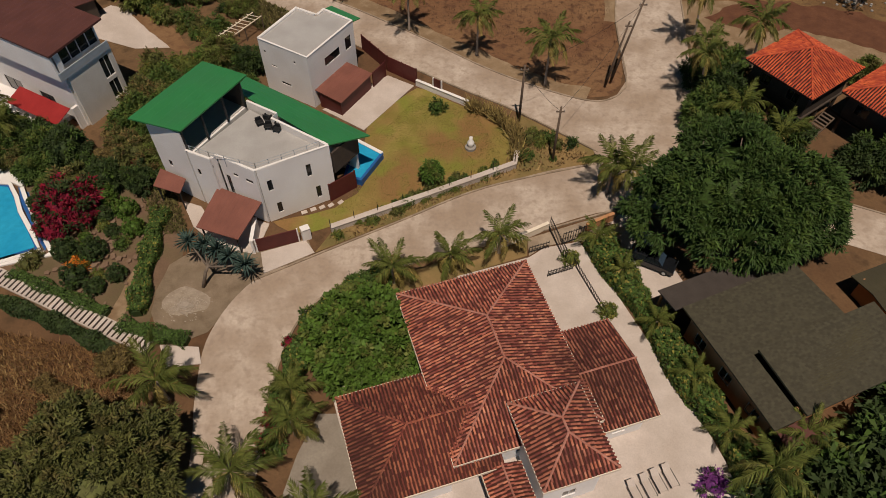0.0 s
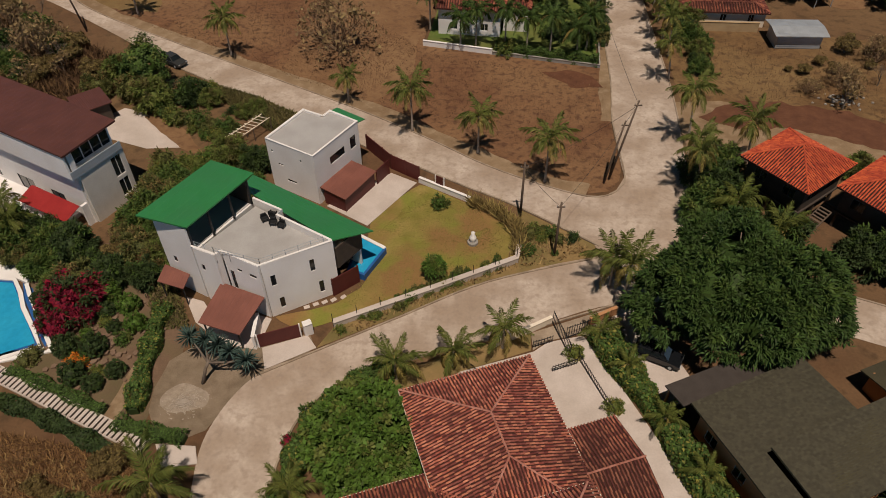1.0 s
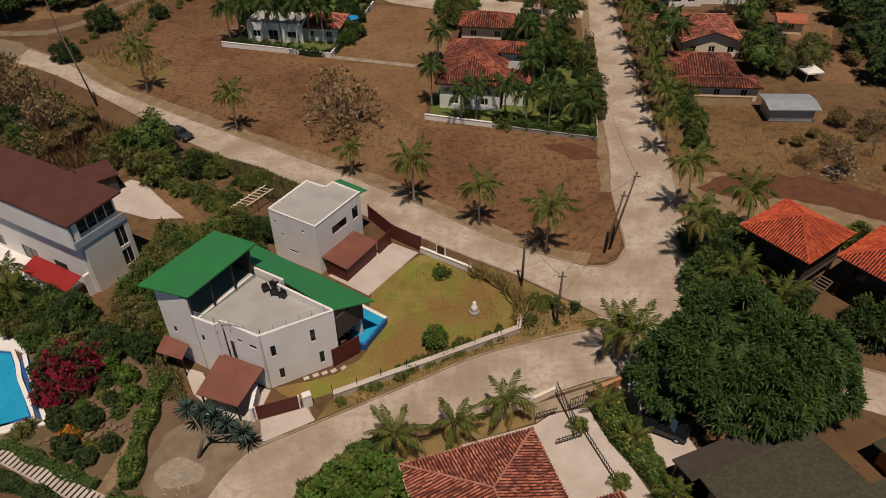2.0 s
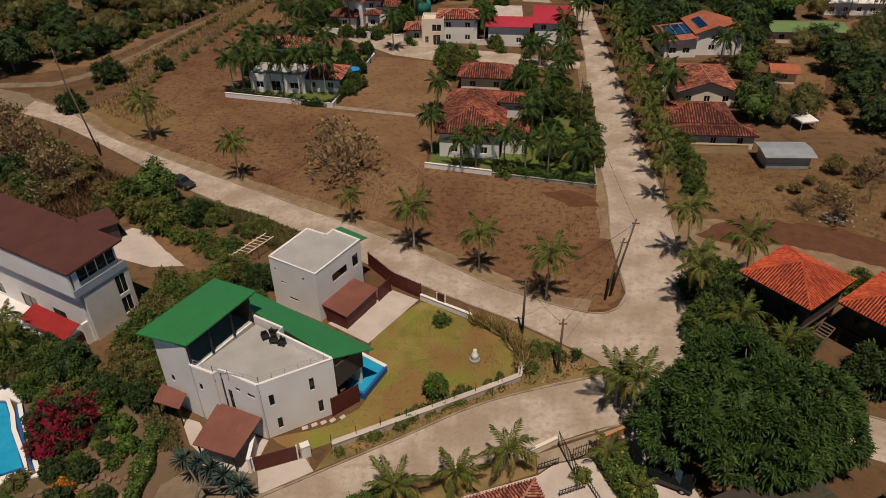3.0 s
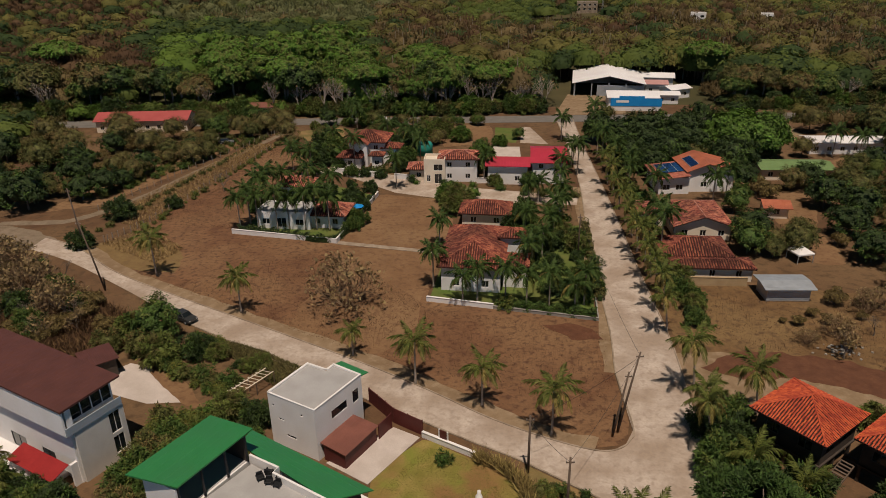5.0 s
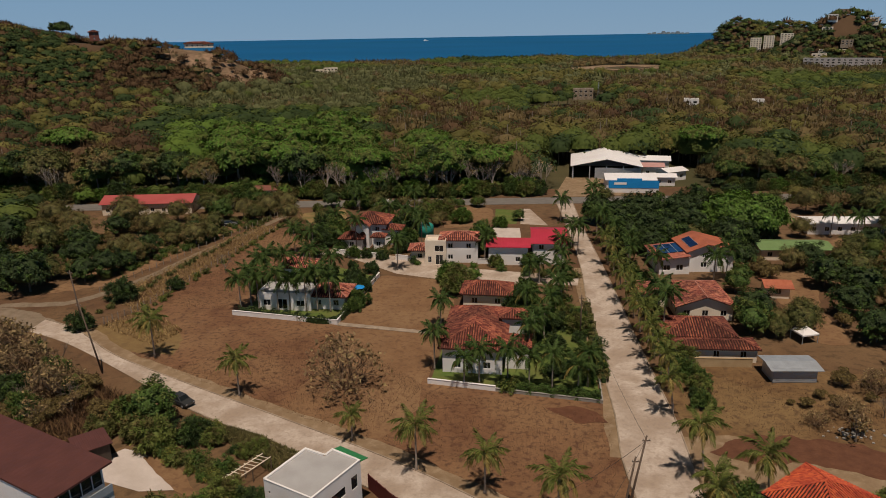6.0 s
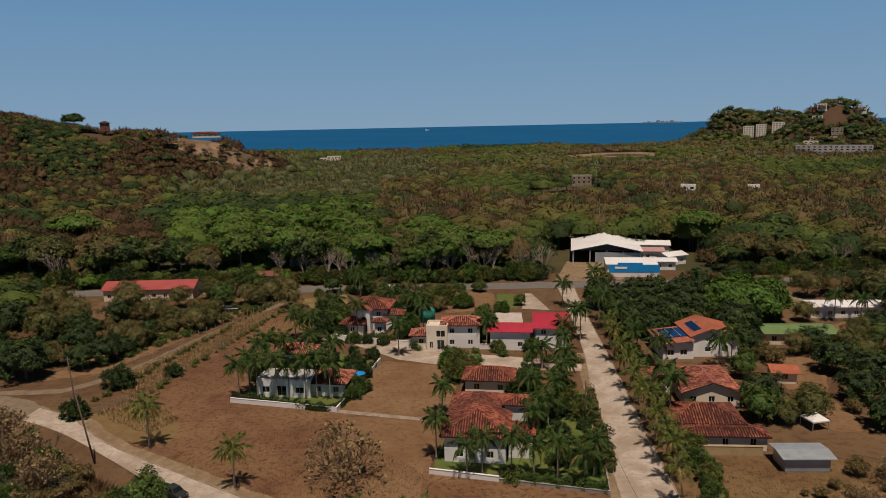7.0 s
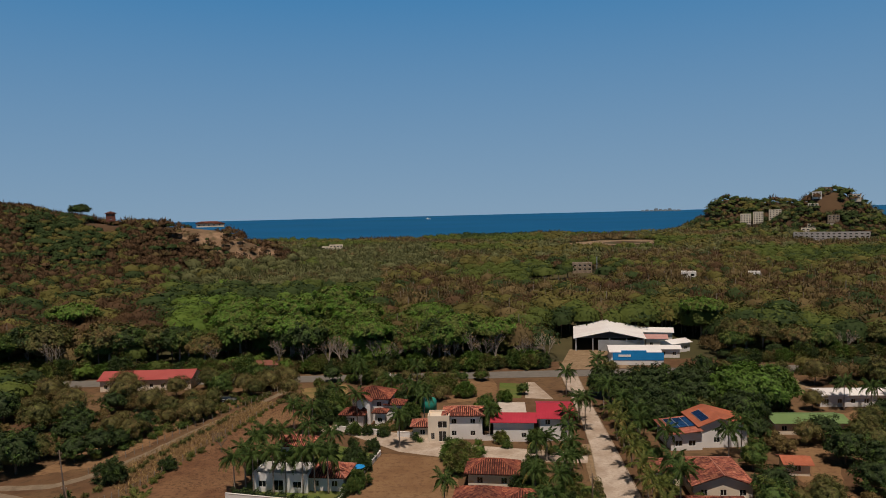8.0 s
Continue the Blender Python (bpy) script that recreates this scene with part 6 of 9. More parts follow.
def metal_villa(name, label, x, y, a, L, W, h, rise, material, wall_mat, open_end=False, blind=False):
    t = thing(name, label, "house", x, y, 0, a)
    P = rect(0, 0, L - 1.4, W - 1.4)
    if open_end:
        walls_round(t, P, -0.2, h, wall_mat, closed=False)
        posts(t, [(-L / 2 + 0.8, u * (W / 2 - 1)) for u in (-1, -0.5, 0, 0.5, 1)], -0.2, h, 0.2, M_METAL)
    else:
        walls_round(t, P, -0.2, h, wall_mat, {} if blind else {0: regular_holes(L - 1.4, 2 if h > 5 else 1), 1: regular_holes(W - 1.4, 1)})
    sheet_roof(t, [(-L / 2, -W / 2, h - 0.1), (L / 2, -W / 2, h - 0.1), (L / 2, 0, h + rise), (-L / 2, 0, h + rise)], 0.12, material, 0.7)
    sheet_roof(t, [(L / 2, W / 2, h - 0.1), (-L / 2, W / 2, h - 0.1), (-L / 2, 0, h + rise), (L / 2, 0, h + rise)], 0.12, material, 0.7)
    g = Shape()
    for sx in (1,) if open_end else (-1, 1):
        x0 = sx * (L / 2 - 0.75)
        g.prism([(x0 - 0.1, -W / 2 + 0.75), (x0 + 0.1, -W / 2 + 0.75), (x0 + 0.1, W / 2 - 0.75), (x0 - 0.1, W / 2 - 0.75)], h, h + 0.04)
        g.add([(x0, -W / 2 + 0.6, h), (x0, W / 2 - 0.6, h), (x0, 0, h + rise - 0.15)], [(0, 1, 2)])
    part("gable", g, wall_mat, t)
    return t


metal_villa("metal_roofed_house", "white house with crimson metal roof", 15.4, 168.5, -6, 11, 8, 4.9, 1.2, M_CRIMSON, M_WHITE)
metal_villa("metal_roofed_house", "taller wing with crimson metal roof", 25.8, 172.0, -6, 9, 15, 5.6, 1.5, M_CRIMSON, M_WHITE)
SX, SY = 60.0, 162.5


def solar_house():
    """A gabled white house with a lower wing; ridge runs away from the street side."""
    t = thing("metal_roofed_house", "white two-storey house with orange roof and solar panels", "house", SX, SY)
    walls_round(t, [(-3.2, -4.6), (7.4, -4.6), (7.4, 6.0), (-3.2, 6.0)], -0.2, 5.0, M_WHITE, {0: ((3.2, 4.2, 3.6, 4.4), (3.0, 4.4, 1.2, 2.4), (7.0, 8.4, 1.2, 2.4)), 1: regular_holes(10.6, 2)})
    walls_round(t, [(-10.4, -6.0), (-3.3, -6.0), (-3.3, 4.4), (-10.4, 4.4)], -0.2, 3.9, M_WHITE, {0: ((1.0, 2.6, 1.0, 2.3), (4.0, 5.6, 1.0, 2.3))})
    g = Shape()
    for y in (-4.6, 5.8):
        g.add([(-3.2, y, 5.0), (7.4, y, 5.0), (1.0, y, 6.75), (-3.2, y + 0.2, 5.0), (7.4, y + 0.2, 5.0), (1.0, y + 0.2, 6.75)], [(0, 1, 2), (5, 4, 3), (0, 3, 4, 1), (1, 4, 5, 2), (2, 5, 3, 0)])
    part("gable", g, M_WHITE, t)
    sheet_roof(t, [(1.0, -5.4, 7.0), (8.6, -5.4, 4.95), (8.6, 6.6, 4.95), (1.0, 6.6, 7.0)], 0.14, M_TILE_FADED, 0.5, label="orange roof slope")
    sheet_roof(t, [(-4.0, -5.4, 5.1), (1.0, -5.4, 7.0), (1.0, 6.6, 7.0), (-4.0, 6.6, 5.1)], 0.14, M_TILE_FADED, 0.5, label="orange roof slope under solar panels")
    sheet_roof(t, [(-11.2, -7.0, 3.95), (-3.4, -7.0, 4.75), (-3.4, 4.8, 4.75), (-11.2, 4.8, 3.95)], 0.14, M_TILE, 0.5, name="wing_roof", label="lower faded orange roof")
    return t


solar_house()
tin_shed = metal_villa("shed", "galvanised sheet metal shed", 56.2, 105.4, -2, 8.4, 5.8, 2.6, 0.25, M_METAL, M_METAL, blind=True)
for k in range(7):
    part("cladding_sheet", Shape().box(0, -2.24, 0.15 + 0.34 * k, 7.0, 0.06, 0.24), M_METAL, tin_shed)
metal_villa("outbuilding", "small outbuilding with brick-red roof", 70.5, 142.5, -10, 6, 6, 2.6, 0.8, M_TILE_FADED, M_CREAM)
metal_villa("outbuilding", "long low building with pale green roof", 86, 169, -4, 18, 9, 3.0, 0.8, mat("pale_green_sheet", (0.13, 0.2, 0.07), (0.16, 0.24, 0.09), 0.4, 0.7, 0.1), M_CREAM)
metal_villa("outbuilding", "long low building with a white roof", 110, 190, -4, 22, 8, 3.4, 0.7, M_ROOF_WHITE, M_WHITE)
metal_villa("farm_building", "long low building with faded red roof", -97, 227, 2, 30, 11, 3.8, 1.8, mat("faded_red_sheet", (0.33, 0.06, 0.055), (0.4, 0.09, 0.08), 0.2, 0.8, 0.1), M_CREAM)
metal_villa("farm_building", "small building with pinkish roof", -63, 243, 2, 9, 7, 3.6, 1.0, M_ROSE_METAL, M_CREAM)
hall = metal_villa("warehouse", "large warehouse with a white sheet metal roof", 63.6, 279.0, 80, 28, 27, 5.0, 2.7, M_ROOF_WHITE, M_WHITE, open_end=True)
part("front_panel", Shape().box(-12.9, -4.2, -0.2, 0.3, 17.0, 4.4), M_METAL, hall, "pale sheet metal front beside the dark opening")
metal_villa("warehouse", "front hall with a white roof behind the blue fascia", 65.8, 249.6, -7, 18, 13, 4.3, 1.1, M_ROOF_WHITE, M_WHITE)
metal_villa("warehouse", "white-roofed store beside the warehouse", 84.0, 286.0, -14, 15, 11, 4.2, 1.0, M_ROOF_WHITE, M_WHITE)
metal_villa("warehouse", "small hall with a faded pink roof", 80.6, 272.5, -10, 9, 7, 3.8, 1.0, mat("faded_pink_sheet", (0.42, 0.22, 0.20), (0.50, 0.28, 0.25), 0.4, 0.7, 0.05), M_WHITE)
metal_villa("warehouse", "white-roofed shed among the halls", 85.4, 264.0, 24, 10, 8, 3.6, 0.9, M_ROOF_WHITE, M_WHITE)
metal_villa("warehouse", "low white shed behind the blue fascia", 79.6, 254.4, -7, 9, 6.5, 3.4, 0.8, M_ROOF_WHITE, M_WHITE)
signboard = thing("signboard", "bright blue shop fascia before the white hall", "signboard", 65.5, 241.6, 0, -7)
part("panel", Shape().prism([(-8.6, -0.15), (8.6, -0.15), (8.6, 0.15), (-8.6, 0.15)], 1.7, 4.3), M_BLUE, signboard)
part("raised_panel", Shape().box(-1.5, 0, 4.3, 8.5, 0.3, 0.8), M_BLUE, signboard)
part("base_wall", Shape().box(0, 0.05, -0.2, 17.0, 0.2, 1.9), M_WHITE, signboard, "white shop front under the fascia")
part("lettering", Shape().box(-4.6, -0.2, 2.9, 4.2, 0.06, 0.8), M_WHITE, signboard, "white bar in place of the shop's lettering")
metal_villa("shed", "small shed with grey roof and rust-red walls", 41.6, 37.6, 22, 5.4, 5.0, 2.6, 0.3, M_SHINGLE, M_ORANGE_WALL)

car(20.6, 42.2, -27.5, M_CAR, "black four-wheel-drive parked in the shade of the tree")
car(-42.5, 99.5, -33, M_CAR_GREY, "dark grey pickup parked beside the street", kind="pickup", L=5.0)

# ---- trees ----
BIG = clump_meshes(2, (8.3, 7.1, 4.3), 5.2, 560, 120, 0.8, 0.075, [M_LEAF_DEEP, M_LEAF], 0.45, low=-0.36, lump=0.26, share=0.25)
plant("broad_tree", "huge dense dark green shade tree beside the street", "tree", BIG, 28.6, 46.9)
ROUND = clump_meshes(3, (5.0, 5.0, 3.1), 1.5, 330, 58, 0.6, 0.15, [M_LEAF_BRIGHT, M_LEAF_LIME], 0.18, low=-0.45, lump=0.1, share=0.25)
plant("broad_tree", "dense rounded bright green tree beside the tiled house", "tree", ROUND, -6.5, 32.6, 0, 0, 1.0)
CORNER = clump_meshes(4, (6.7, 6.3, 3.7), 4.2, 520, 84, 0.6, 0.065, [M_LEAF_BROWNISH, M_LEAF_OLIVE], 0.3, lump=0.2)
plant("broad_tree", "spreading olive green tree by the street", "tree", CORNER, -26.3, 18.6, 0, 0)
MID = [clump_meshes(20 + i, (2.5, 2.4, 2.0), 1.9, 84, 44, 0.8, 0.09, m, 0.14, lump=0.28) for i, m in enumerate(([M_LEAF, M_LEAF_LIME], [M_LEAF_DARK, M_LEAF], [M_LEAF_LIME, M_LEAF_OLIVE], [M_LEAF_BRIGHT, M_LEAF_LIME], [M_LEAF_BROWNISH, M_LEAF_DRY]))]
FARTREE = [clump_meshes(30 + i, (4.2, 4.1, 3.4), 4.6, 105, 34, 0.8, w, m, 0.2, lump=0.28, share=0.3, shell=True) for i, (m, w) in enumerate(
    (([M_LEAF, M_LEAF_LIME], 0.15), ([M_LEAF_DARK, M_LEAF], 0.15), ([M_LEAF_BROWNISH, M_LEAF_OLIVE], 0.1), ([M_LEAF_BRIGHT, M_LEAF_LIME], 0.15), ([M_LEAF_OLIVE, M_LEAF_DRY], 0.065)))]
SHRUB = [clump_meshes(40 + i, (0.9, 0.9, 0.75), 0.55, 28, 20, 0.42, 0.06, m, 0.05, lump=0.3, share=0.3) for i, m in enumerate(([M_LEAF, M_LEAF_LIME], [M_LEAF_DARK, M_LEAF], [M_LEAF_BROWNISH, M_LEAF_OLIVE], [M_LEAF_BRIGHT, M_LEAF_LIME], [M_MAGENTA, M_LEAF], [M_ORANGE_FLOWER, M_LEAF], [M_PURPLE, M_LEAF_DARK], [M_LEAF_LIME, M_LEAF_YELLOW]))]
BARE = [bare_meshes(50, 11.8, 0.6, 6, 900, bark=mat("dry_twig", (0.17, 0.105, 0.058), (0.24, 0.155, 0.09), 2.0, 0.95, 0.3), bole=0.23, stems=11), bare_meshes(51, 9.0, 0.55, 5, 200), bare_meshes(52, 8.0, 0.6, 5, 0)]

PALMS = ((-13.9, 88.3, 4.2, 0.75), (-4.5, 81.0, 6.8, 1.1), (4.3, 75.8, 6.0, 1.0), (12.5, 69.7, 6.8, 1.1), (-33.8, 101.8, 6.5, 1.05), (-53.1, 116.3, 7.5, 1.1))
for i, (x, y, h, s) in enumerate(PALMS):
    palm(x, y, h, s * 1.1, seed=i, dry=0.3, n=18)
STREET = ((30.8, 67.2, 7.2, 1.0), (31.5, 70.0, 7.0, 1.05), (32.7, 78.7, 8.2, 1.2), (38.9, 73.5, 7.0, 1.3), (33.6, 94.2, 6.5, 1.0), (35.2, 101, 7.0, 1.1), (35.6, 107, 7, 1.1), (36.2, 113, 7, 1.1),
          (36.8, 119, 7.5, 1.1), (36.6, 124, 7, 1.1), (37.2, 131, 7, 1.1), (37.8, 139, 7.5, 1.1), (38.4, 147, 7.5, 1.1), (39.0, 156, 8, 1.1), (39.4, 164, 8, 1.1))
for i, (x, y, h, s) in enumerate(STREET):
    palm(x, y, h, s, lean=(-1.2, -0.6), seed=20 + i, dry=0.25)
GARDEN = ((2.5, 103.8), (5.0, 104.8), (9.5, 102.9), (13, 103), (16.5, 101.5), (20.5, 100.5), (22.5, 103), (-2.4, 110), (-1.4, 128), (15.5, 117), (18, 122), (20, 128), (22, 134), (24, 140), (18, 146), (21, 152), (25, 146), (14, 112), (27, 158), (28, 165), (16, 133))
for i, (x, y) in enumerate(GARDEN):
    palm(x, y, 5.2 + (i * 7 % 5) * 0.5, 1.0, seed=50 + i, dry=0.15, dark=True)
for i, (x, y) in enumerate(((-43.5, 138.5), (-42, 141), (-40.5, 145), (-39.6, 138.2), (-35.4, 137.4), (-33.0, 137.8), (-29.5, 137.2), (-27.2, 137.4), (-24.4, 136.8), (-41, 152), (-38, 156), (-26, 150), (-31, 152))):
    palm(x, y, 7.0 + (i * 7 % 5) * 0.5, 1.15, seed=80 + i, dry=0.15, dark=True)

plant("bare_tree", "wide leafless tree in the dry lot", "tree", BARE[0], -17.1, 103.8, 0, 0, 1.0, names=("trunk", "branch_crown", "dry_foliage"))


# ---- woods ----
def woods(name, label, n, xr, yr, K, size, seed, height=(7, 12), dens=None, palette=None):
    """Many far trees in one mesh: leaf clumps on a crown over a thin trunk."""
    r = np.random.default_rng(seed)
    y = yr[0] + (yr[1] - yr[0]) * r.random(n * 2) ** 0.85
    x = (xr[0] + (xr[1] - xr[0]) * r.random(n * 2)) * np.where(y > 400, y / 400, 1.0)
    ok = dens(x, y, r) if dens else np.ones(len(x), bool)
    x, y = x[ok][:n], y[ok][:n]
    n = len(x)
    z = ground_z(x, y)
    ok = z > -1
    x, y, z = x[ok], y[ok], z[ok]
    n = len(x)
    h = height[0] + (height[1] - height[0]) * r.random(n)
    rad = h * (0.4 + 0.34 * r.random(n)) * np.where(r.random(n) < 0.18, 1.55, 1.0)
    kind = palette(x, y, r)
    d = r.normal(size=(n, K, 3))
    d /= np.linalg.norm(d, axis=2)[:, :, None]
    d[:, :, 2] = np.abs(d[:, :, 2]) * 1.15 - 0.25
    lump = 1 + 0.22 * np.sin(d[:, :, 0] * 5 + kind[:, None]) * np.cos(d[:, :, 1] * 6 + x[:, None])
    c = np.stack([x, y, z + h * 0.58], 1)[:, None, :] + d * np.stack([rad, rad, h * 0.42], 1)[:, None, :] * (lump * (0.84 + 0.17 * r.random((n, K))))[:, :, None]
    dry = np.isin(kind, (4, 5, 7))[:, None, None]
    face = d + np.array([0, 0, 0.35]) + r.normal(size=(n, K, 3)) * 0.26
    up = np.where(dry, d * 0.5 + r.normal(size=(n, K, 3)) * 0.4 + np.array([0, 0, 0.45]), np.cross(face, r.normal(size=(n, K, 3))))
    up /= np.linalg.norm(up, axis=2)[:, :, None]
    t = np.cross(up, np.where(dry, d + r.normal(size=(n, K, 3)) * 0.3, face))
    t /= np.linalg.norm(t, axis=2)[:, :, None] + 1e-6
    s = (size * (0.6 + 0.8 * r.random((n, K))) * (rad / rad.mean())[:, None])[:, :, None]
    wide, tall = np.where(dry, 0.36, 0.7), np.where(dry, 1.7, 1.0)
    v = np.stack([c - t * s * wide, c + t * s * wide, c + up * s * tall * 1.4], 2).reshape(-1, 3)
    f = np.arange(len(v)).reshape(-1, 3)
    idx = np.repeat(kind, K)
    # a lumpy inner mass of foliage under the sprays
    ring = [(0.85, -0.3), (0.78, 0.45)]
    dome = np.array([(q * math.cos(2 * math.pi * (k + 0.5 * i) / 6), q * math.sin(2 * math.pi * (k + 0.5 * i) / 6), w) for i, (q, w) in enumerate(ring) for k in range(6)] + [(0, 0, 0.9)])
    df = [t3 for k in range(6) for t3 in ((k, (k + 1) % 6, 6 + k), ((k + 1) % 6, 6 + (k + 1) % 6, 6 + k), (6 + k, 6 + (k + 1) % 6, 12))]
    df = np.array(df)
    spin = r.random(n) * 6.28
    cs, sn = np.cos(spin)[:, None], np.sin(spin)[:, None]
    grow_ = 0.86 * (0.8 + 0.3 * r.random((n, 13)))
    dv = np.stack([(dome[:, 0] * cs - dome[:, 1] * sn) * rad[:, None] * grow_ + x[:, None], (dome[:, 0] * sn + dome[:, 1] * cs) * rad[:, None] * grow_ + y[:, None], (z + h * 0.58)[:, None] + dome[:, 2] * (h * 0.42)[:, None] * grow_], 2).reshape(-1, 3)
    dfa = (np.arange(n)[:, None, None] * 13 + df[None]).reshape(-1, 3)
    base = np.stack([x, y, z - 0.3], 1)
    q = 0.02 * h
    tv = []
    for k in range(3):
        a = 2 * np.pi * k / 3
        off = np.stack([np.cos(a) * q, np.sin(a) * q, 0 * q], 1)
        tv += [base + off, base + off * 0.5 + np.stack([0 * h, 0 * h, h * np.where(kind == 4, 1.12, 0.75)], 1)]
    tv = np.stack(tv, 1).reshape(-1, 3)
    tf = np.concatenate([np.arange(n)[:, None] * 6 + np.array([q]) for k in range(3) for q in ([2 * k, (2 * k + 2) % 6, (2 * k + 3) % 6], [2 * k, (2 * k + 3) % 6, 2 * k + 1])]) + len(v)
    me = np_mesh(name, np.concatenate([v, tv, dv]), np.concatenate([f, tf, dfa + len(v) + len(tv)]), FOREST_MATS, np.concatenate([idx, np.full(len(tf), 6), np.repeat(kind, len(df))]))
    return tagged(new(name, me), label, "woods", kind="stuff")


def patchy(x, y, r, scale=1.0):
    return np.sin(x / 38 * scale + 1.2 * np.sin(y / 55)) + np.cos(y / 44 * scale + 1.5 * np.sin(x / 70)) + r.normal(size=len(x)) * 0.32


def pal_far(x, y, r):
    p = patchy(x, y, r)
    lat = x / y
    k = np.where(p > 0.6, 0, np.where(p > -0.2, 3, np.where(p > -0.9, 5, 4)))
    plantation = (lat < -0.02) & (lat > -0.42) & (y > 430) & (y < 900)
    k = np.where(plantation & (r.random(len(x)) < 0.85), 5, k)
    green = (lat < 0.02) & (y < 470)
    k = np.where(green & (p > -0.8), r.choice([0, 0, 1, 3, 0, 4, 2], len(x)), k)
    k = np.where((x < -50) & (y < 310) & (r.random(len(x)) < 0.45), 4, k)
    k = np.where((lat < -0.1) & (lat > -0.4) & (y < 392) & (p > -1.2), r.choice([1, 1, 0, 1, 2], len(x)), k)
    k = np.where((lat < -0.08) & (y > 392) & (y < 455), r.choice([2, 2, 0], len(x)), k)
    k = np.where((lat > -0.1) & (lat < 0.12) & (y > 300) & (y < 560) & (p < 1.0), r.choice([4, 3, 4, 3, 7, 2], len(x)), k)
    k = np.where((lat < -0.4) & (y > 270), r.choice([2, 7, 2, 3, 7], len(x)), k)
    right = (lat > 0.1) & (y < 620)
    k = np.where(right & (p < 0.45), r.choice([4, 7, 3, 3, 2, 4], len(x)), np.where(right & (p > 0.8), np.where(r.random(len(x)) < 0.5, 2, 0), k))
    k = np.where((x > 20) & (x < 150) & (y > 1085), 2, k)
    hill = ground_z(x, y) > 16
    return np.where(hill & (r.random(len(x)) < 0.62), 7, k)


def open_ground(x, y, r):
    for hx, hy, hw, hd in ((-263, 562, 14, 30), (-197, 596, 16, 34), (105, 548, 16, 60), (156, 453, 12, 42), (196, 449, 10, 42), (-138, 888, 18, 50), (459, 840, 44, 50), (80, 490, 28, 52), (484, 902, 14, 20), (506, 1142, 22, 22)):
        x = np.where((np.abs(x - hx) > hw) | (y > hy + 8) | (y < hy - hd), x, 1e6)
    return (x < 1e5) & ~(((x > 135) & (x < 262) & (y > 790) & (y < 905)) | ((x > 34) & (x < 98) & (y < 292)) | ((x > -228) & (x < -136) & (y > 548) & (y < 608) & (ground_z(x, y) > 12) & (r.random(len(x)) < 0.74)))


UMBRELLA = [clump_meshes(70 + i, (7.4, 7.0, 4.0), 11.0, 170, 40, 1.0, 0.26, m, 0.36, low=-0.3, lump=0.24, bark=M_PALE_BARK, share=0.4, shell=True) for i, m in enumerate(([M_LEAF_BRIGHT, M_LEAF_LIME], [M_LEAF, M_LEAF_LIME], [M_LEAF_BROWNISH, M_LEAF_OLIVE], [M_LEAF_DARK, M_LEAF], [M_LEAF_DRY, M_LEAF_BROWNISH]))]
TALLBARE = bare_meshes(76, 15.0, 0.4, 5, 40, bark=M_PALE_BARK)


def lower_ground(x, y, r):
    return open_ground(x, y, r) & (ground_z(x, y) < 12)


def hill_ground(x, y, r):
    return open_ground(x, y, r) & (ground_z(x, y) >= 9)


def pal_hill(x, y, r):
    k = r.random(len(x))
    p = patchy(x * 1.6, y * 1.6, r)
    return np.where(p > 0.9, np.where(k < 0.75, 2, 3), np.where(p > 0.0, np.where(k < 0.2, 3, np.where(k < 0.5, 2, 7)), np.where(k < 0.76, 7, np.where(k < 0.86, 4, 2))))


woods("woods", "edge of green and dry tropical woods behind the road", 640, (-250, 290), (246, 345), 330, 0.5, 1, (10, 16), lower_ground, pal_far)
woods("woods", "mixed green and dry tropical woods", 3500, (-300, 330), (335, 640), 130, 0.6, 2, (8, 13), lower_ground, pal_far)
woods("woods", "far wooded plain before the coast", 9500, (-300, 340), (610, 1240), 40, 0.9, 3, (7, 12), lower_ground, pal_far)
woods("scrub", "dry brown scrub covering the hill", 8200, (-330, -70), (380, 720), 40, 0.55, 4, (3, 7), hill_ground, pal_hill)
woods("scrub", "dull green and dry scrub covering the headland", 4600, (130, 300), (820, 1340), 40, 0.8, 5, (4, 10), hill_ground, lambda x, y, r: r.choice([5, 2, 2, 0, 7, 2, 3], len(x)))
woods("undergrowth", "dense dark undergrowth at the foot of the woods", 560, (-250, 270), (239.5, 268), 220, 0.42, 8, (2.5, 5.5), lambda x, y, r: (x < 33) | (x > 97), lambda x, y, r: np.where(x < 40, r.choice([1, 1, 0, 3, 4], len(x)), r.choice([4, 3, 4, 2], len(x))))

for i in range(72):
    x, y = -240 + 490 * (i + random.random()) / 72, random.uniform(243, 260)
    if 30 < x < 100 and not (x > 44 and y > 290):
        continue
    if i % 8 == 7:
        plant("bare_tree", "tall leafless pale tree at the wood's edge", "tree", TALLBARE, x, 240 + random.random() * 5, 0, i * 47, random.uniform(0.9, 1.25), names=("trunk", "branch_crown", "dry_foliage"))
    else:
        k = (3, 1, 4, 3, 2)[i % 5] if x < -78 else (0, 1, 0, 0, 1, 0, 3)[i % 7] if x < 30 else (2, 4, 2, 4, 1)[i % 5]
        plant("broad_tree", ("bright green spreading", "green spreading", "olive green spreading", "dark green spreading", "half-dry brown spreading")[k] + " tree at the edge of the woods", "tree", UMBRELLA[k], x, y, 0, i * 47, random.uniform(0.75, 1.15) * (1.0 if x < 30 else 0.72))
GIANT = clump_meshes(64, (10.2, 9.6, 3.4), 14.6, 230, 50, 1.1, 0.3, [M_LEAF_FRESH, M_LEAF_LIME], 0.45, low=-0.1, lump=0.2, bark=M_PALE_BARK, share=0.5, shell=True)
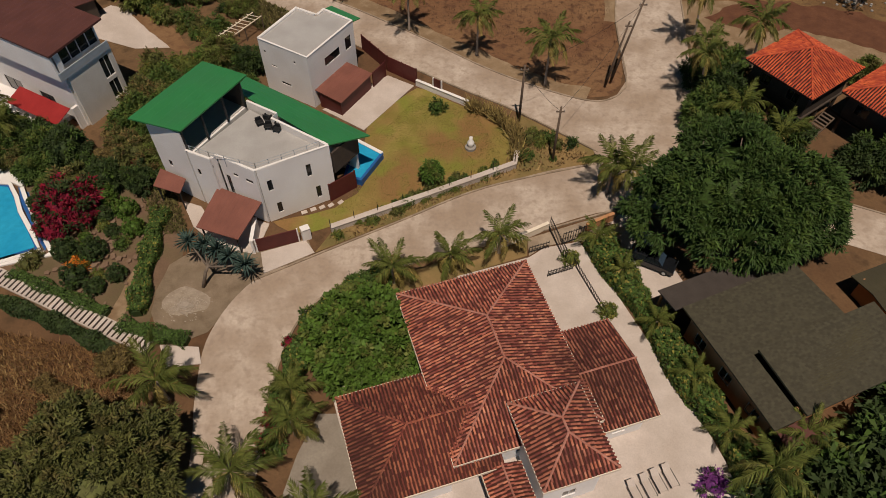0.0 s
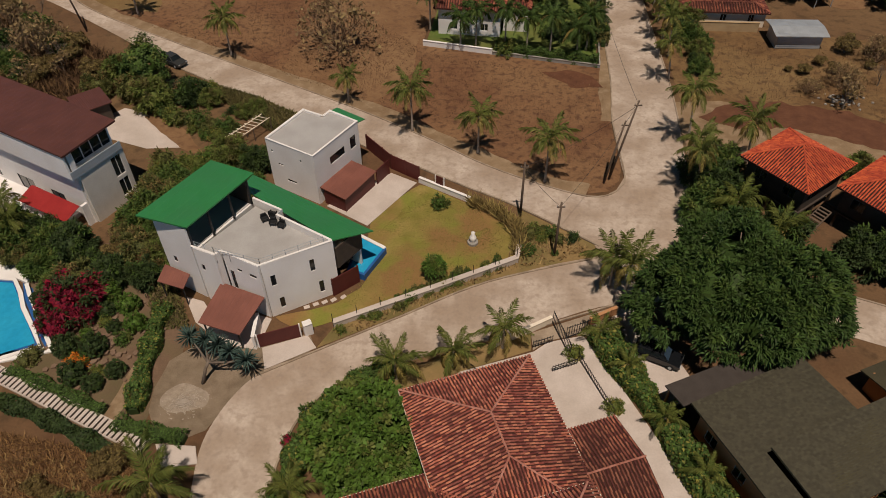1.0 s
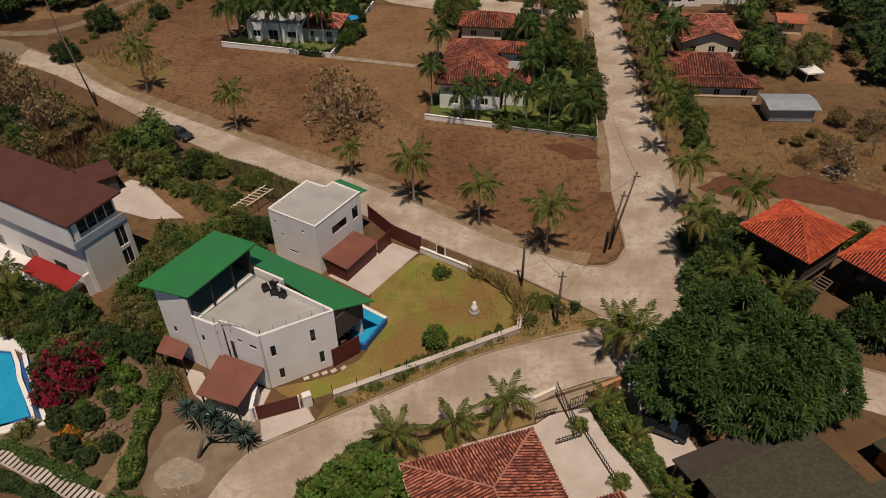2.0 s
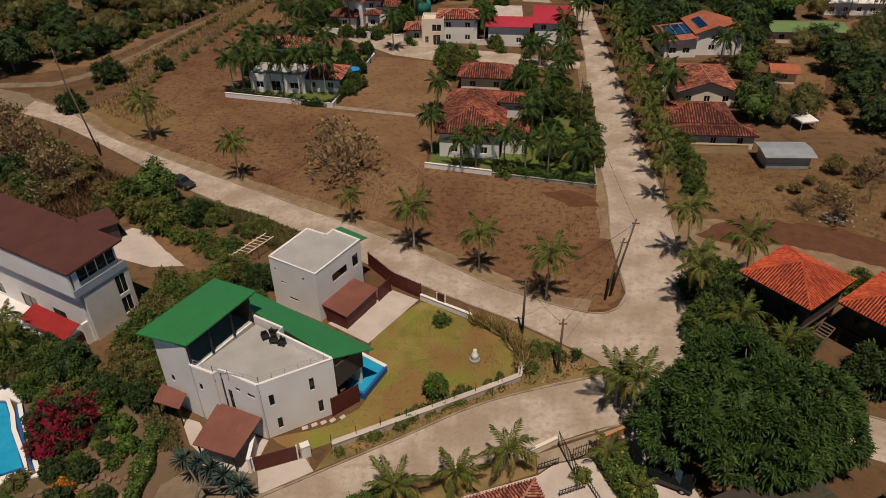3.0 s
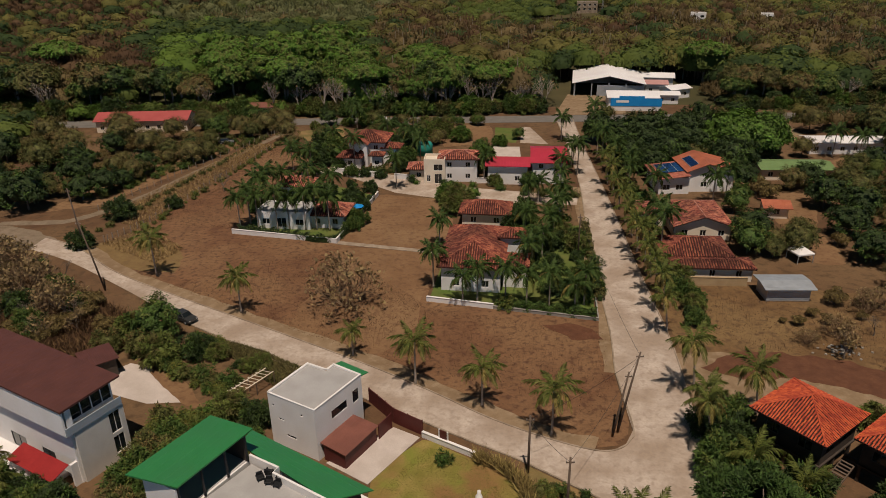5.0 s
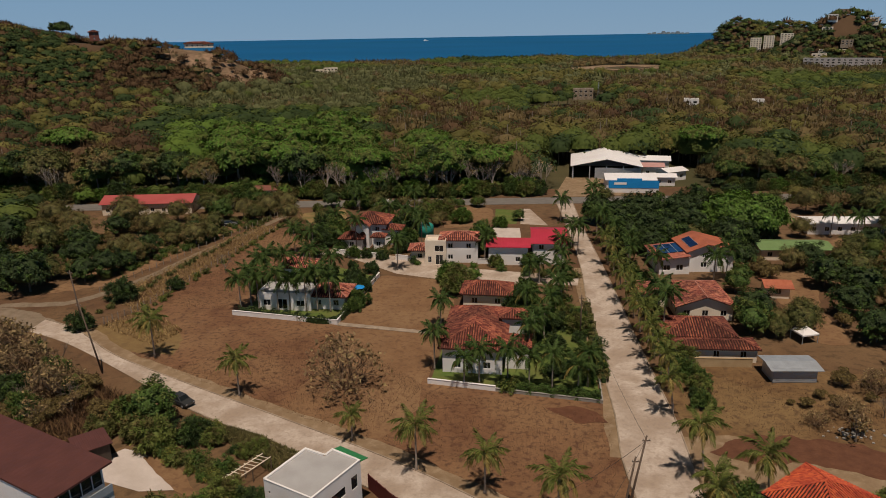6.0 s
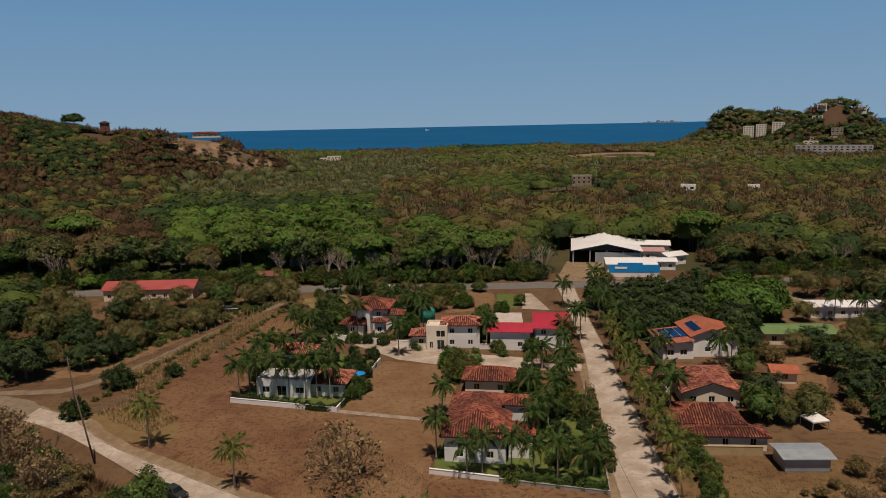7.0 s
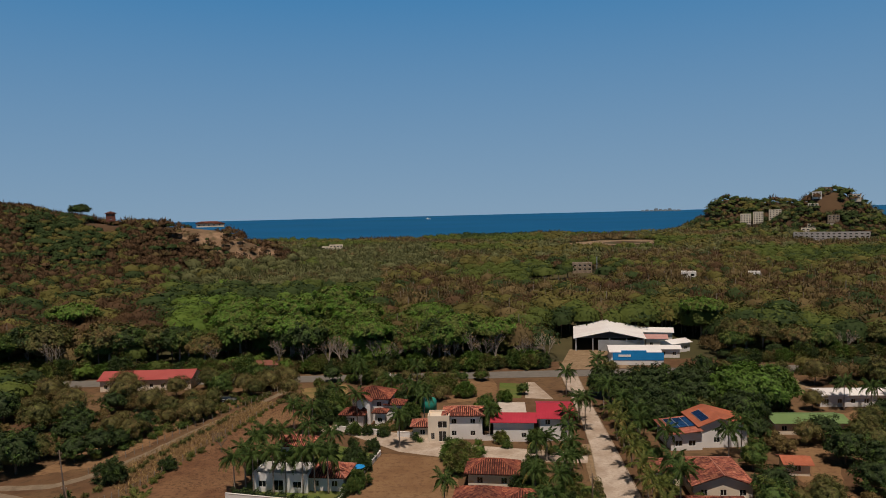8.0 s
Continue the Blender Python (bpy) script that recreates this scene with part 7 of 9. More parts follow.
for i, (x, y, k) in enumerate(((-56, 253, 1.0), (-29, 249, 0.9), (2, 253, 0.95), (-46, 300, 1.0), (17, 251, 0.85), (-84, 276, 1.0), (-8, 290, 0.9), (-70, 264, 0.95), (-36, 276, 1.0), (-64, 296, 1.05), (-90, 306, 1.0), (-160, 300, 1.0), (104, 288, 0.9), (-52, 330, 1.1))):
    plant("broad_tree", "wide flat-crowned bright green tree in the woods", "tree", GIANT, x, y, 0, i * 67, k)
plant("broad_tree", "lone dark umbrella-shaped tree on the ridge", "tree", UMBRELLA[3], -289, 560, float(ground_z(-289, 560)) - 2, 0, 1.0)


# ---- gardens and lots ----
BOUG = clump_meshes(60, (1.8, 1.8, 1.5), 1.5, 76, 34, 0.55, 0.07, [M_MAGENTA, M_LEAF_DARK], 0.12, lump=0.3, share=0.28)
TALLDARK = clump_meshes(61, (6.8, 6.6, 4.8), 6.2, 190, 44, 1.0, 0.2, [M_LEAF_DARK, M_LEAF], 0.35, lump=0.24, shell=True)
RAIN = clump_meshes(62, (10.2, 9.4, 5.2), 6.8, 300, 50, 1.1, 0.24, [M_LEAF_BRIGHT, M_LEAF_FRESH], 0.45, low=-0.2, lump=0.16, shell=True)
DRYBUSH = broadleaf_meshes(63, 2.4, 3.4, 1300, 0.36, M_LEAF_DRY, base=0.1, lobes=7, aspect=0.2, flat=0.1)
BUSH_LABELS = ("leafy green bush", "dense dark green bush", "sparse olive green bush", "bright green bush", "magenta flowering shrub in full bloom", "shrub with bright orange flowers", "purple flowering shrub", "yellowing dry shrub")


def shrub(kind, x, y, s, where="in the terraced garden", a=0.0):
    if -29 < x < -22.5 and 75 < y < 83.5:
        return
    plant("young_tree" if "young" in where else "weed_clump" if "verge" in where else "fence_shrub" if "fence" in where or "rear" in where else "shrub", BUSH_LABELS[kind] + " " + where, "shrub", SHRUB[kind], x, y, 0, a, s)


def bush(kind, x, y, s, where="beside the house", a=0.0):
    if -29.5 < x < -21.5 and 74.5 < y < 84:
        return
    plant("bush", ("tall leafy green bush", "tall dark green bush", "tall olive green bush", "tall bright green bush", "tall brownish half-dry bush")[kind] + " " + where, "bush", MID[kind], x, y, 0, a, s)


def tree(kind, x, y, s, where="among the houses", a=0.0):
    plant("broad_tree", ("rounded green tree", "dense dark green tree", "sparse olive green tree", "bright green leafy tree", "dry brown-leaved tree")[kind] + " " + where, "tree", FARTREE[kind], x, y, 0, a, s * 0.84)


for x, y, s in ((-39.0, 48.4, 1.25), (-37.6, 49.8, 1.0), (-39.2, 46.0, 0.9), (-37.0, 47.6, 0.7), (-33.2, 55.0, 0.55)):
    plant("bougainvillea", "tall magenta bougainvillea in full bloom", "shrub", BOUG, x, y, 0, x * 40, s)
BALL = [clump_meshes(66 + i, (0.92, 0.92, 0.8), 0.72, 84, 26, 0.16, 0.05, m, 0.06, low=-0.7, lump=0.05, share=0.15) for i, m in enumerate(([M_LEAF_DARK, M_LEAF], [M_LEAF_BRIGHT, M_LEAF_LIME]))]
for i, (k, x, y, s) in enumerate(((1, -35.8, 50.6, 1.3), (1, -33.1, 48.8, 1.2), (1, -31.6, 46.3, 1.1), (0, -33.7, 46.0, 0.8), (0, -34.8, 43.3, 1.3), (0, -35.7, 40.0, 1.25), (0, -33.4, 39.0, 0.95), (0, -31.7, 40.6, 0.95), (0, -37.4, 43.3, 1.3), (0, -42.9, 49.9, 0.85), (0, -41.8, 47.9, 0.8), (0, -40.9, 46.2, 0.75), (0, -35.2, 48.1, 0.95), (1, -36.2, 45.0, 0.7))):
    plant("topiary_shrub", ("dark green clipped round shrub", "bright green clipped round shrub")[k] + " in the terraced garden", "shrub", BALL[k], x, y, 0, i * 50, s)
for i, (k, x, y, s) in enumerate(((5, -35.9, 41.7, 0.85), (5, -35.3, 42.1, 0.55), (7, -35.0, 46.9, 0.6), (7, -38.8, 45.0, 0.6), (2, -40.6, 42.6, 0.8), (2, -34.4, 43.4, 0.7), (7, -33.6, 40.6, 0.6), (2, -36.8, 46.4, 0.6), (0, -32.4, 44.6, 0.7), (4, -40.2, 50.8, 0.7), (2, -41.0, 41.8, 0.8))):
    shrub(k, x, y, s, a=i * 50)
for i, (k, x, y, s) in enumerate(((1, -48.9, 59.6, 1.1), (1, -46.6, 58.0, 0.7), (1, -43.4, 55.6, 0.5), (1, -47.6, 56.0, 0.8), (0, -44.4, 54.0, 0.8), (0, -41.8, 52.0, 0.7), (2, -35.6, 58.5, 0.8), (0, -35.0, 61.7, 1.2), (2, -34.0, 56.4, 1.0), (1, -32.6, 52.9, 0.8), (2, -31.4, 55.9, 0.8),
                                   (0, -35.6, 63.7, 0.8), (1, -36.4, 52.7, 0.9), (2, -34.8, 65.4, 1.1), (0, -32.2, 63.4, 1.1), (1, -38.2, 54.6, 0.7), (1, -39.4, 51.6, 1.0), (0, -32.0, 59.5, 1.0))):
    bush(4 if i % 5 in (1, 3) else k, x, y, s * 0.74, "beside the villa garden", a=i * 50)
for i, (k, x, y, s) in enumerate(((0, -33.6, 68.4, 1.0), (0, -30.6, 66.0, 1.0), (2, -27.4, 66.0, 0.9), (1, -24.4, 72.6, 1.0), (0, -24.0, 68.6, 0.7), (0, -28.0, 74.5, 1.1), (1, -27.0, 79.0, 1.1), (2, -24.0, 80.6, 0.8), 
                                   (2, -28.2, 85.0, 0.6), (1, -41.6, 87.4, 1.3), (0, -45.0, 90.0, 1.2), (1, -37.0, 88.8, 1.1), (2, -33.6, 88.0, 0.8), (1, -48.6, 95.0, 1.2), (1, -50.8, 91.0, 1.0), (2, -26.6, 86.0, 0.6), (1, -22.8, 76.4, 0.9))):
    bush(4 if i % 4 == 2 else 2 if i % 4 == 1 else k, x, y, s * 0.7, "between the houses and the street", a=i * 50)
tree(0, -44.4, 93.6, 0.95, "over the parked pickup")
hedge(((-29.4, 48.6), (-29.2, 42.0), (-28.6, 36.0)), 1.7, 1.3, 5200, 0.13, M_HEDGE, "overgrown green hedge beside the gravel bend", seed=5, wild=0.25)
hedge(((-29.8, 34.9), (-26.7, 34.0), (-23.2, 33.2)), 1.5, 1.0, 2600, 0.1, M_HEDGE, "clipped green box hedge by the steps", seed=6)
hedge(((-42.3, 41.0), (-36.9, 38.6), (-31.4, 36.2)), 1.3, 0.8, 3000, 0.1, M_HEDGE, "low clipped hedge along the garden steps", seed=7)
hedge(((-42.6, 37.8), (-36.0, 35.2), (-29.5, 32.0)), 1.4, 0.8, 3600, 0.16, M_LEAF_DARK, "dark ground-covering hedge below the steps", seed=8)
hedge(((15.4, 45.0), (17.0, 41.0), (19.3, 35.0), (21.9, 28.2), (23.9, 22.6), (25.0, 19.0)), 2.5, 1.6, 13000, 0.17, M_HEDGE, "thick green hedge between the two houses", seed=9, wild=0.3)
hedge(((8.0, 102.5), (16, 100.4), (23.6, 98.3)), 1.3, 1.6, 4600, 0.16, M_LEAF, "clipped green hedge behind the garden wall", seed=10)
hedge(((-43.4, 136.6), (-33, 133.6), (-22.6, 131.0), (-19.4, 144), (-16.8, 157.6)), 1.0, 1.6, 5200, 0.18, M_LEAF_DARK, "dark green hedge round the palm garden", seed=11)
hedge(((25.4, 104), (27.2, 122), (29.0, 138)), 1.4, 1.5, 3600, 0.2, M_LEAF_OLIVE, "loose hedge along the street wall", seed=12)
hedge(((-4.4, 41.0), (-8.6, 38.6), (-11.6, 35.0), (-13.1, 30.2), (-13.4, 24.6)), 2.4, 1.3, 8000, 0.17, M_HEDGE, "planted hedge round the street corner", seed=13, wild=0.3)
tuft_field("dry_stalks", "straggling tall dry stalks at the lawn's end", ((7.7, 56.4, 8.9, 56.4, 9.0, 61, 7.9, 60.4), (7.9, 60.4, 9.0, 61, 6.4, 64.6, 5.6, 63.6), (5.6, 63.6, 6.4, 64.6, 3.0, 66.0, 2.8, 65.1)), 2600, 0.95, mat("dry_stalk", (0.19, 0.14, 0.045), (0.30, 0.21, 0.075), 0.3, 0.9, 0.0, rnd="island", rnd_amt=0.5), 27, "weeds", 0.1)

for i, (x, y, h, s) in enumerate(((-4.8, 39.9, 2.8, 0.95), (0.7, 41.4, 2.6, 0.85), (5.6, 43.6, 3.0, 0.9), (15.3, 44.6, 1.6, 0.7), (17.2, 40.4, 1.7, 0.6), (19.4, 34.6, 1.7, 0.62), (21.6, 29.2, 1.7, 0.6), (23.4, 24.0, 1.9, 0.7), (18.9, 50.2, 5.2, 1.1), (17.6, 51.8, 4.6, 1.0),
                                  (-23.8, 27.6, 3.5, 1.2), (-16.2, 19.9, 3.5, 1.15), (-12.3, 24.4, 3.0, 0.9), (-12.8, 27.4, 2.4, 0.8), (-9.6, 16.4, 3.6, 1.1), (33.6, 62.0, 3.4, 1.0), (36.8, 57.6, 3.2, 1.0), (25.2, 20.2, 3.4, 1.1), (29.0, 23.2, 2.8, 0.9))):
    palm(x, y, h, s * 1.22, seed=120 + i, dry=0.36, n=15, label="young palm with arching yellow-green fronds", group="young palms")
for i, (x, y) in enumerate(((-51.2, 62.2), (-49.0, 59.0), (-51.5, 57.0))):
    palm(x, y, 3.6, 1.1, seed=150 + i, dry=0.05, n=16, label="dark dense palm beside the villa", group="villa palms")

for i, (k, x, y, s) in enumerate(((6, 21.4, 20.0, 1.0), (1, 25.6, 18.6, 2.4), (1, 29.8, 20.4, 2.6), (1, 34.2, 22.8, 2.8), (1, 37.8, 26.4, 2.6), (1, 31.6, 17.6, 2.8), (0, 27.6, 21.6, 1.8), (1, 35.6, 19.6, 3.0), (1, 40.4, 23.0, 3.0))):
    shrub(k, x, y, s, "below the shingle-roofed house", a=i * 60)
for i, (k, x, y, s) in enumerate(((4, -14.3, 25.2, 0.9), (4, -14.4, 23.6, 0.8), (4, -14.3, 26.8, 0.7), (4, -14.0, 33.0, 0.6), (4, -14.2, 29.4, 0.5), (0, -13.4, 28.4, 1.0), (4, -13.6, 30.6, 0.6), (0, -12.0, 35.8, 1.0), (4, -11.0, 37.2, 0.5), (7, -9.6, 38.4, 0.9), (0, -7.9, 39.4, 1.0), (0, -13.9, 23.2, 1.0), (4, -6.4, 40.2, 0.6), (0, -10.0, 33.4, 1.2), (3, -9.0, 29.4, 1.2))):
    shrub(k, x, y, s, "along the curved street edge", a=i * 60)
for i in range(46):
    u = random.random()
    x, y = -11 + 17 * u, 45.2 + 9.3 * u + random.uniform(0.3, 1.9)
    shrub((2, 7, 0, 7)[i % 4], x, y, random.uniform(0.25, 0.6), "in the dry grass verge", a=i * 60)
for i in range(16):
    shrub((2, 7, 0)[i % 3], random.uniform(8.8, 13), random.uniform(56.6, 61.0), random.uniform(0.3, 0.7), "in the dry grass verge", a=i * 60)
plant("papaya_tree", "small leafy green tree on the dry lawn", "tree", clump_meshes(65, (1.25, 1.2, 0.95), 2.1, 46, 34, 0.55, 0.1, [M_LEAF_BRIGHT, M_LEAF_LIME], 0.09), -1.2, 53.3, 0, 0, 0.78)
shrub(0, -0.6, 65.2, 0.9, "on the lawn by the gate")
for i, (k, x, y, s) in enumerate(((0, 30.5, 63.4, 0.9), (1, 32.8, 66.4, 1.0), (0, 34.2, 61.0, 0.8), (1, 37.8, 58.2, 0.9), (1, 31.8, 70.2, 0.8), (0, 34.4, 70.6, 0.9), (1, 45.6, 54.8, 0.9), (1, 48.6, 54.2, 1.0), (1, 33.2, 57.6, 0.9), (2, 52.0, 70.6, 0.7))):
    bush(k, x, y, s, "beside the stilted houses", a=i * 60)

for i in range(46):
    x, y = -38 + 9 * random.random(), 65.5 + 9.5 * random.random()
    shrub((7, 0, 3, 7, 2)[i % 5], x, y, random.uniform(0.6, 1.3), "between the two villas", a=i * 40)
for i in range(26):
    bush((1, 0, 1, 1)[i % 4], -56 + 14.5 * random.random(), 56.6 + 4.0 * random.random(), random.uniform(0.5, 0.85), "crowding the villa terrace", a=i * 50)
for i in range(22):
    u = i / 21
    shrub((7, 0, 2)[i % 3], -45 + 14 * u + random.uniform(-1, 1), 89.5 - 11 * u + random.uniform(-0.6, 1.6), random.uniform(0.7, 1.4), "behind the paved yard", a=i * 40)
# dry scrub on the slope by the upper street
RUSSET = mat("russet_scrub", (0.085, 0.044, 0.02), (0.15, 0.084, 0.038), 0.3, 0.9, 0.0, rnd="island", rnd_amt=0.45)
tuft_field("dry_scrub", "dense reddish-brown dry scrub on the slope", ((-104, 92, -60, 90, -60, 107, -104, 140), (-64, 90, -50, 88, -46, 97, -60, 107)), 46000, 1.05, RUSSET, 26, "scrub", 0.12)
for i in range(150):
    x, y = random.uniform(-100, -48), random.uniform(86, 132)
    if y > 105 - (x + 57.5) * 0.96 or y < 92 and x > -58:
        continue
    if i % 5 < 2:
        plant("dry_bush", "dry brown bush on the slope", "bush", DRYBUSH, x, y, 0, i * 47, random.uniform(0.6, 1.0))
    elif i % 5 == 2:
        bush((1, 0)[i % 2], x, y, random.uniform(0.5, 0.9), "in the dry scrub", a=i * 40)
    else:
        plant("bare_tree", "leafless grey tree on the dry slope", "tree", BARE[1 + i % 2], x, y, 0, i * 47, random.uniform(0.6, 1.0), names=("trunk", "branch_crown", "dry_foliage"))
for x, y, s in ((-71.5, 108.0, 0.8), (-63.5, 101.5, 0.75), (-80, 116, 0.85)):
    plant("bare_tree", "spreading leafless tree among the dry scrub", "tree", BARE[0], x, y, 0, x * 9, s, names=("trunk", "branch_crown", "dry_foliage"))
for i in range(16):
    plant("dry_bush", "dry brown bush on the slope", "bush", DRYBUSH, random.uniform(-44, -27), random.uniform(18, 31), 0, i * 47, random.uniform(0.35, 0.7))

for i in range(34):
    x, y = 13.5 + 13.5 * random.random(), 101.5 + 46 * random.random()
    bush((1, 0, 1, 2)[i % 4], x, y, random.uniform(0.4, 0.8), "in the shady palm garden", a=i * 50)
for i in range(26):
    x, y = -44 + 26 * random.random(), 137 + 28 * random.random()
    if math.hypot(x + 33.8, y - 141.2) > 6 and math.hypot(x + 24.8, y - 141.4) > 6 and math.hypot(x + 35.6, y - 160) > 6:
        bush((1, 0, 1)[i % 3], x, y, random.uniform(0.4, 0.8), "in the palm garden", a=i * 50)
for i, (k, x, y, s) in enumerate(((1, -33, 184, 1.1), (0, -31, 190, 1.2), (1, -34, 196, 1.3), (1, -11.4, 178, 0.9), (0, -10.6, 184, 1.0), (1, -12, 194, 1.2), (1, -9, 200, 1.2), (2, 9.4, 176, 1.0), (3, 8.8, 182, 1.2), (0, 10.4, 186, 1.0), (2, 2.4, 150.5, 1.1), (2, 1.6, 146.5, 1.0), (3, 0.6, 154.5, 0.9), (1, -16.4, 171.6, 0.5), (0, -24, 173.6, 0.6), (1, -20.5, 173.4, 0.5), (2, 12, 164.8, 0.6), (0, 20, 163.6, 0.7), (1, -27.6, 181, 0.6), (3, 5, 206, 1.0), (2, -1, 211, 1.2), (3, 16, 200.6, 0.7))):
    bush(k, x, y, s, "round the row of houses", a=i * 50)
# orchard and thicket beyond the track
HOUSES = ((48, 137, 11), (46, 117.5, 10), (55.6, 104.6, 6), (57.6, 158.5, 10), (70.5, 142.5, 5), (86, 169, 11), (110, 190, 13), (-97, 229, 14), (-88, 214, 9), (-101, 213, 10), (-110, 220, 9), (-63, 243, 6), (-20.5, 189, 9), (-25, 182, 7), (3, 171.5, 10), (15.4, 168.5, 8), (25.8, 171, 9), (-35, 160, 6), (66, 118, 4), (63, 246, 14), (82, 264, 12), (-35, 141, 9))


def free(x, y):
    return all(math.hypot(x - hx, y - hy) > hr for hx, hy, hr in HOUSES)


def west_of_track(x, y):
    return x < -88 + (y - 150) * 0.52 and y > 150 or x < -92 and y > 148


for i in range(74):
    x, y = random.uniform(-118, -52), random.uniform(150, 226)
    if west_of_track(x, y) and free(x, y) and not (x > -100 and y < 160):
        tree((1, 4, 2, 4, 1, 4, 2)[i % 7], x, y, random.uniform(0.5, 1.05), "in the old orchard", a=i * 55)
for i in range(54):
    x, y = random.uniform(58, 104), random.uniform(98, 226)
    if free(x, y) and not (x < 78 and y < 112) and not (66 < x < 84 and 118 < y < 158) and not (98 < x < 110 and y > 184):
        tree((4, 2, 4, 1, 2, 1)[i % 6], x, y, random.uniform(0.5, 1.0), "in the dry thicket", a=i * 55)
for i in range(24):
    x, y = random.uniform(-33, -3), random.uniform(198, 226)
    if free(x, y):
        tree((0, 4, 2, 3, 2)[i % 5], x, y, random.uniform(0.3, 0.6), "behind the row of houses", a=i * 55)
woods("thicket", "dry thicket of mixed small trees", 170, (100, 190), (100, 226), 300, 0.4, 6, (5, 9), lambda x, y, r: ~((np.hypot(x - 110, y - 190) < 15) | (x < 112) & (y > 184) | (np.hypot(x - 110, y - 174) < 10)), lambda x, y, r: r.choice([4, 3, 2, 4, 0], len(x)))
woods("thicket", "dark mixed trees of the old orchard", 80, (-190, -122), (152, 226), 300, 0.4, 7, (6, 10), lambda x, y, r: (x < -132) | (y < 205), lambda x, y, r: r.choice([2, 0, 4, 3, 2], len(x)))
# thick growth on both sides of the main road
for i in range(120):
    x = -200 + 440 * (i + random.random()) / 120
    if not 32 < x < 98:
        bush((0, 3, 2, 1, 4)[i % 5], x, 239.4 + 4 * random.random(), random.uniform(0.7, 1.5), "under the wood's edge", a=i * 50)
for i in range(64):
    x = -150 + 390 * (i + random.random()) / 64
    if not -4 < x < 46 and not 99 < x < 112 and free(x, 224):
        (tree if i % 3 == 0 else bush)((0, 2, 1, 2)[i % 4], x, 222 + 6 * random.random(), random.uniform(0.5, 0.8), "beside the main road", a=i * 50)
for i in range(12):
    tree((2, 3, 2, 0)[i % 4], -6 + 17 * random.random(), 222 + 5 * random.random(), random.uniform(0.3, 0.55), "by the golden plot", a=i * 50)
for i in range(15):
    plant("bare_tree", "tall leafless pale tree at the wood's edge", "tree", TALLBARE, -60 + 95 * (i + random.random()) / 15, 240.5 + 3 * random.random(), 0, i * 71, random.uniform(0.95, 1.3), names=("trunk", "branch_crown", "dry_foliage"))
# rows of young trees in the sandy orchard
for r_ in range(4):
    for i in range(20):
        y = 160 + i * 2.7
        x = -82.5 + (y - 158) * 0.50 - 3.2 * r_ + random.uniform(-0.5, 0.5)
        if r_ < 2 or y > 186:
            shrub((7, 2, 0)[(i + r_) % 3], x, y + random.uniform(-0.6, 0.6), random.uniform(0.55, 1.15), "in a row of young trees", a=i * 60)
for i in range(60):
    x, y = random.uniform(-47, -23), random.uniform(61, 92)
    if y > 60 - (x + 23) * 1.25 - 16 and y < 92 - (x + 35) * 0.6 and math.hypot(x + 41, y - 72) > 6 and math.hypot(x + 39, y - 80) > 6.5 and math.hypot(x + 16, y - 70) > 8 and not (x < -32 and 75 < y < 88):
        shrub((2, 7, 0, 1, 2)[i % 5], x, y, random.uniform(0.6, 1.3), "between the houses", a=i * 40)
for i in range(14):
    plant("dry_bush", "dry reddish-brown bush by the garden", "bush", DRYBUSH, random.uniform(-38, -31), random.uniform(53, 64), 0, i * 47, random.uniform(0.4, 0.7))
for i, (k, x, y, s) in enumerate(((1, -95.4, 151.5, 1.3), (1, -92.0, 168.8, 1.1), (1, -86.0, 158, 0.9), (1, -79.6, 180, 0.8), (2, -76.4, 190.3, 0.9), (1, -103.4, 154.5, 1.3), (1, -110, 160, 1.4), (1, -98.0, 160.0, 1.1), (2, -108, 182, 1.2), (4, -106, 196, 1.2), (4, -95, 203, 1.3), (4, -84, 196, 1.1), (4, -83, 212, 1.0), (0, -70, 214, 1.0), (4, -56, 218, 1.0),
                                   (4, -48, 210, 0.9), (0, -62, 226, 1.0), (2, -76, 222, 1.0), (4, -118, 206, 1.3), (1, -122, 190, 1.2), (1, -115, 170, 1.1), (4, -51, 222, 1.0), (4, -100, 216, 1.2))):
    tree(k, x, y, s, "beyond the dirt track", a=i * 55)
for i in range(60):
    u = i / 59
    side = (-1, 1)[i % 2]
    shrub((2, 7, 2, 2)[i % 4], -68.6 + 17.5 * u + side * (4.4 - 1.0 * u) + random.uniform(-0.6, 0.6), 138 + 76 * u, random.uniform(0.35, 0.9), "along the track fence", a=i * 60)
for x, y, s in ((-71.6, 145.9, 1.0), (-73.0, 130.0, 0.8), (-62, 152, 0.6)):
    bush(1, x, y, s, "by the track fence")
plant("bare_tree", "slim leafless pale tree on the bare lot", "tree", BARE[2], -53.9, 162.8, 0, 0, 1.0, names=("trunk", "branch_crown", "dry_foliage"))
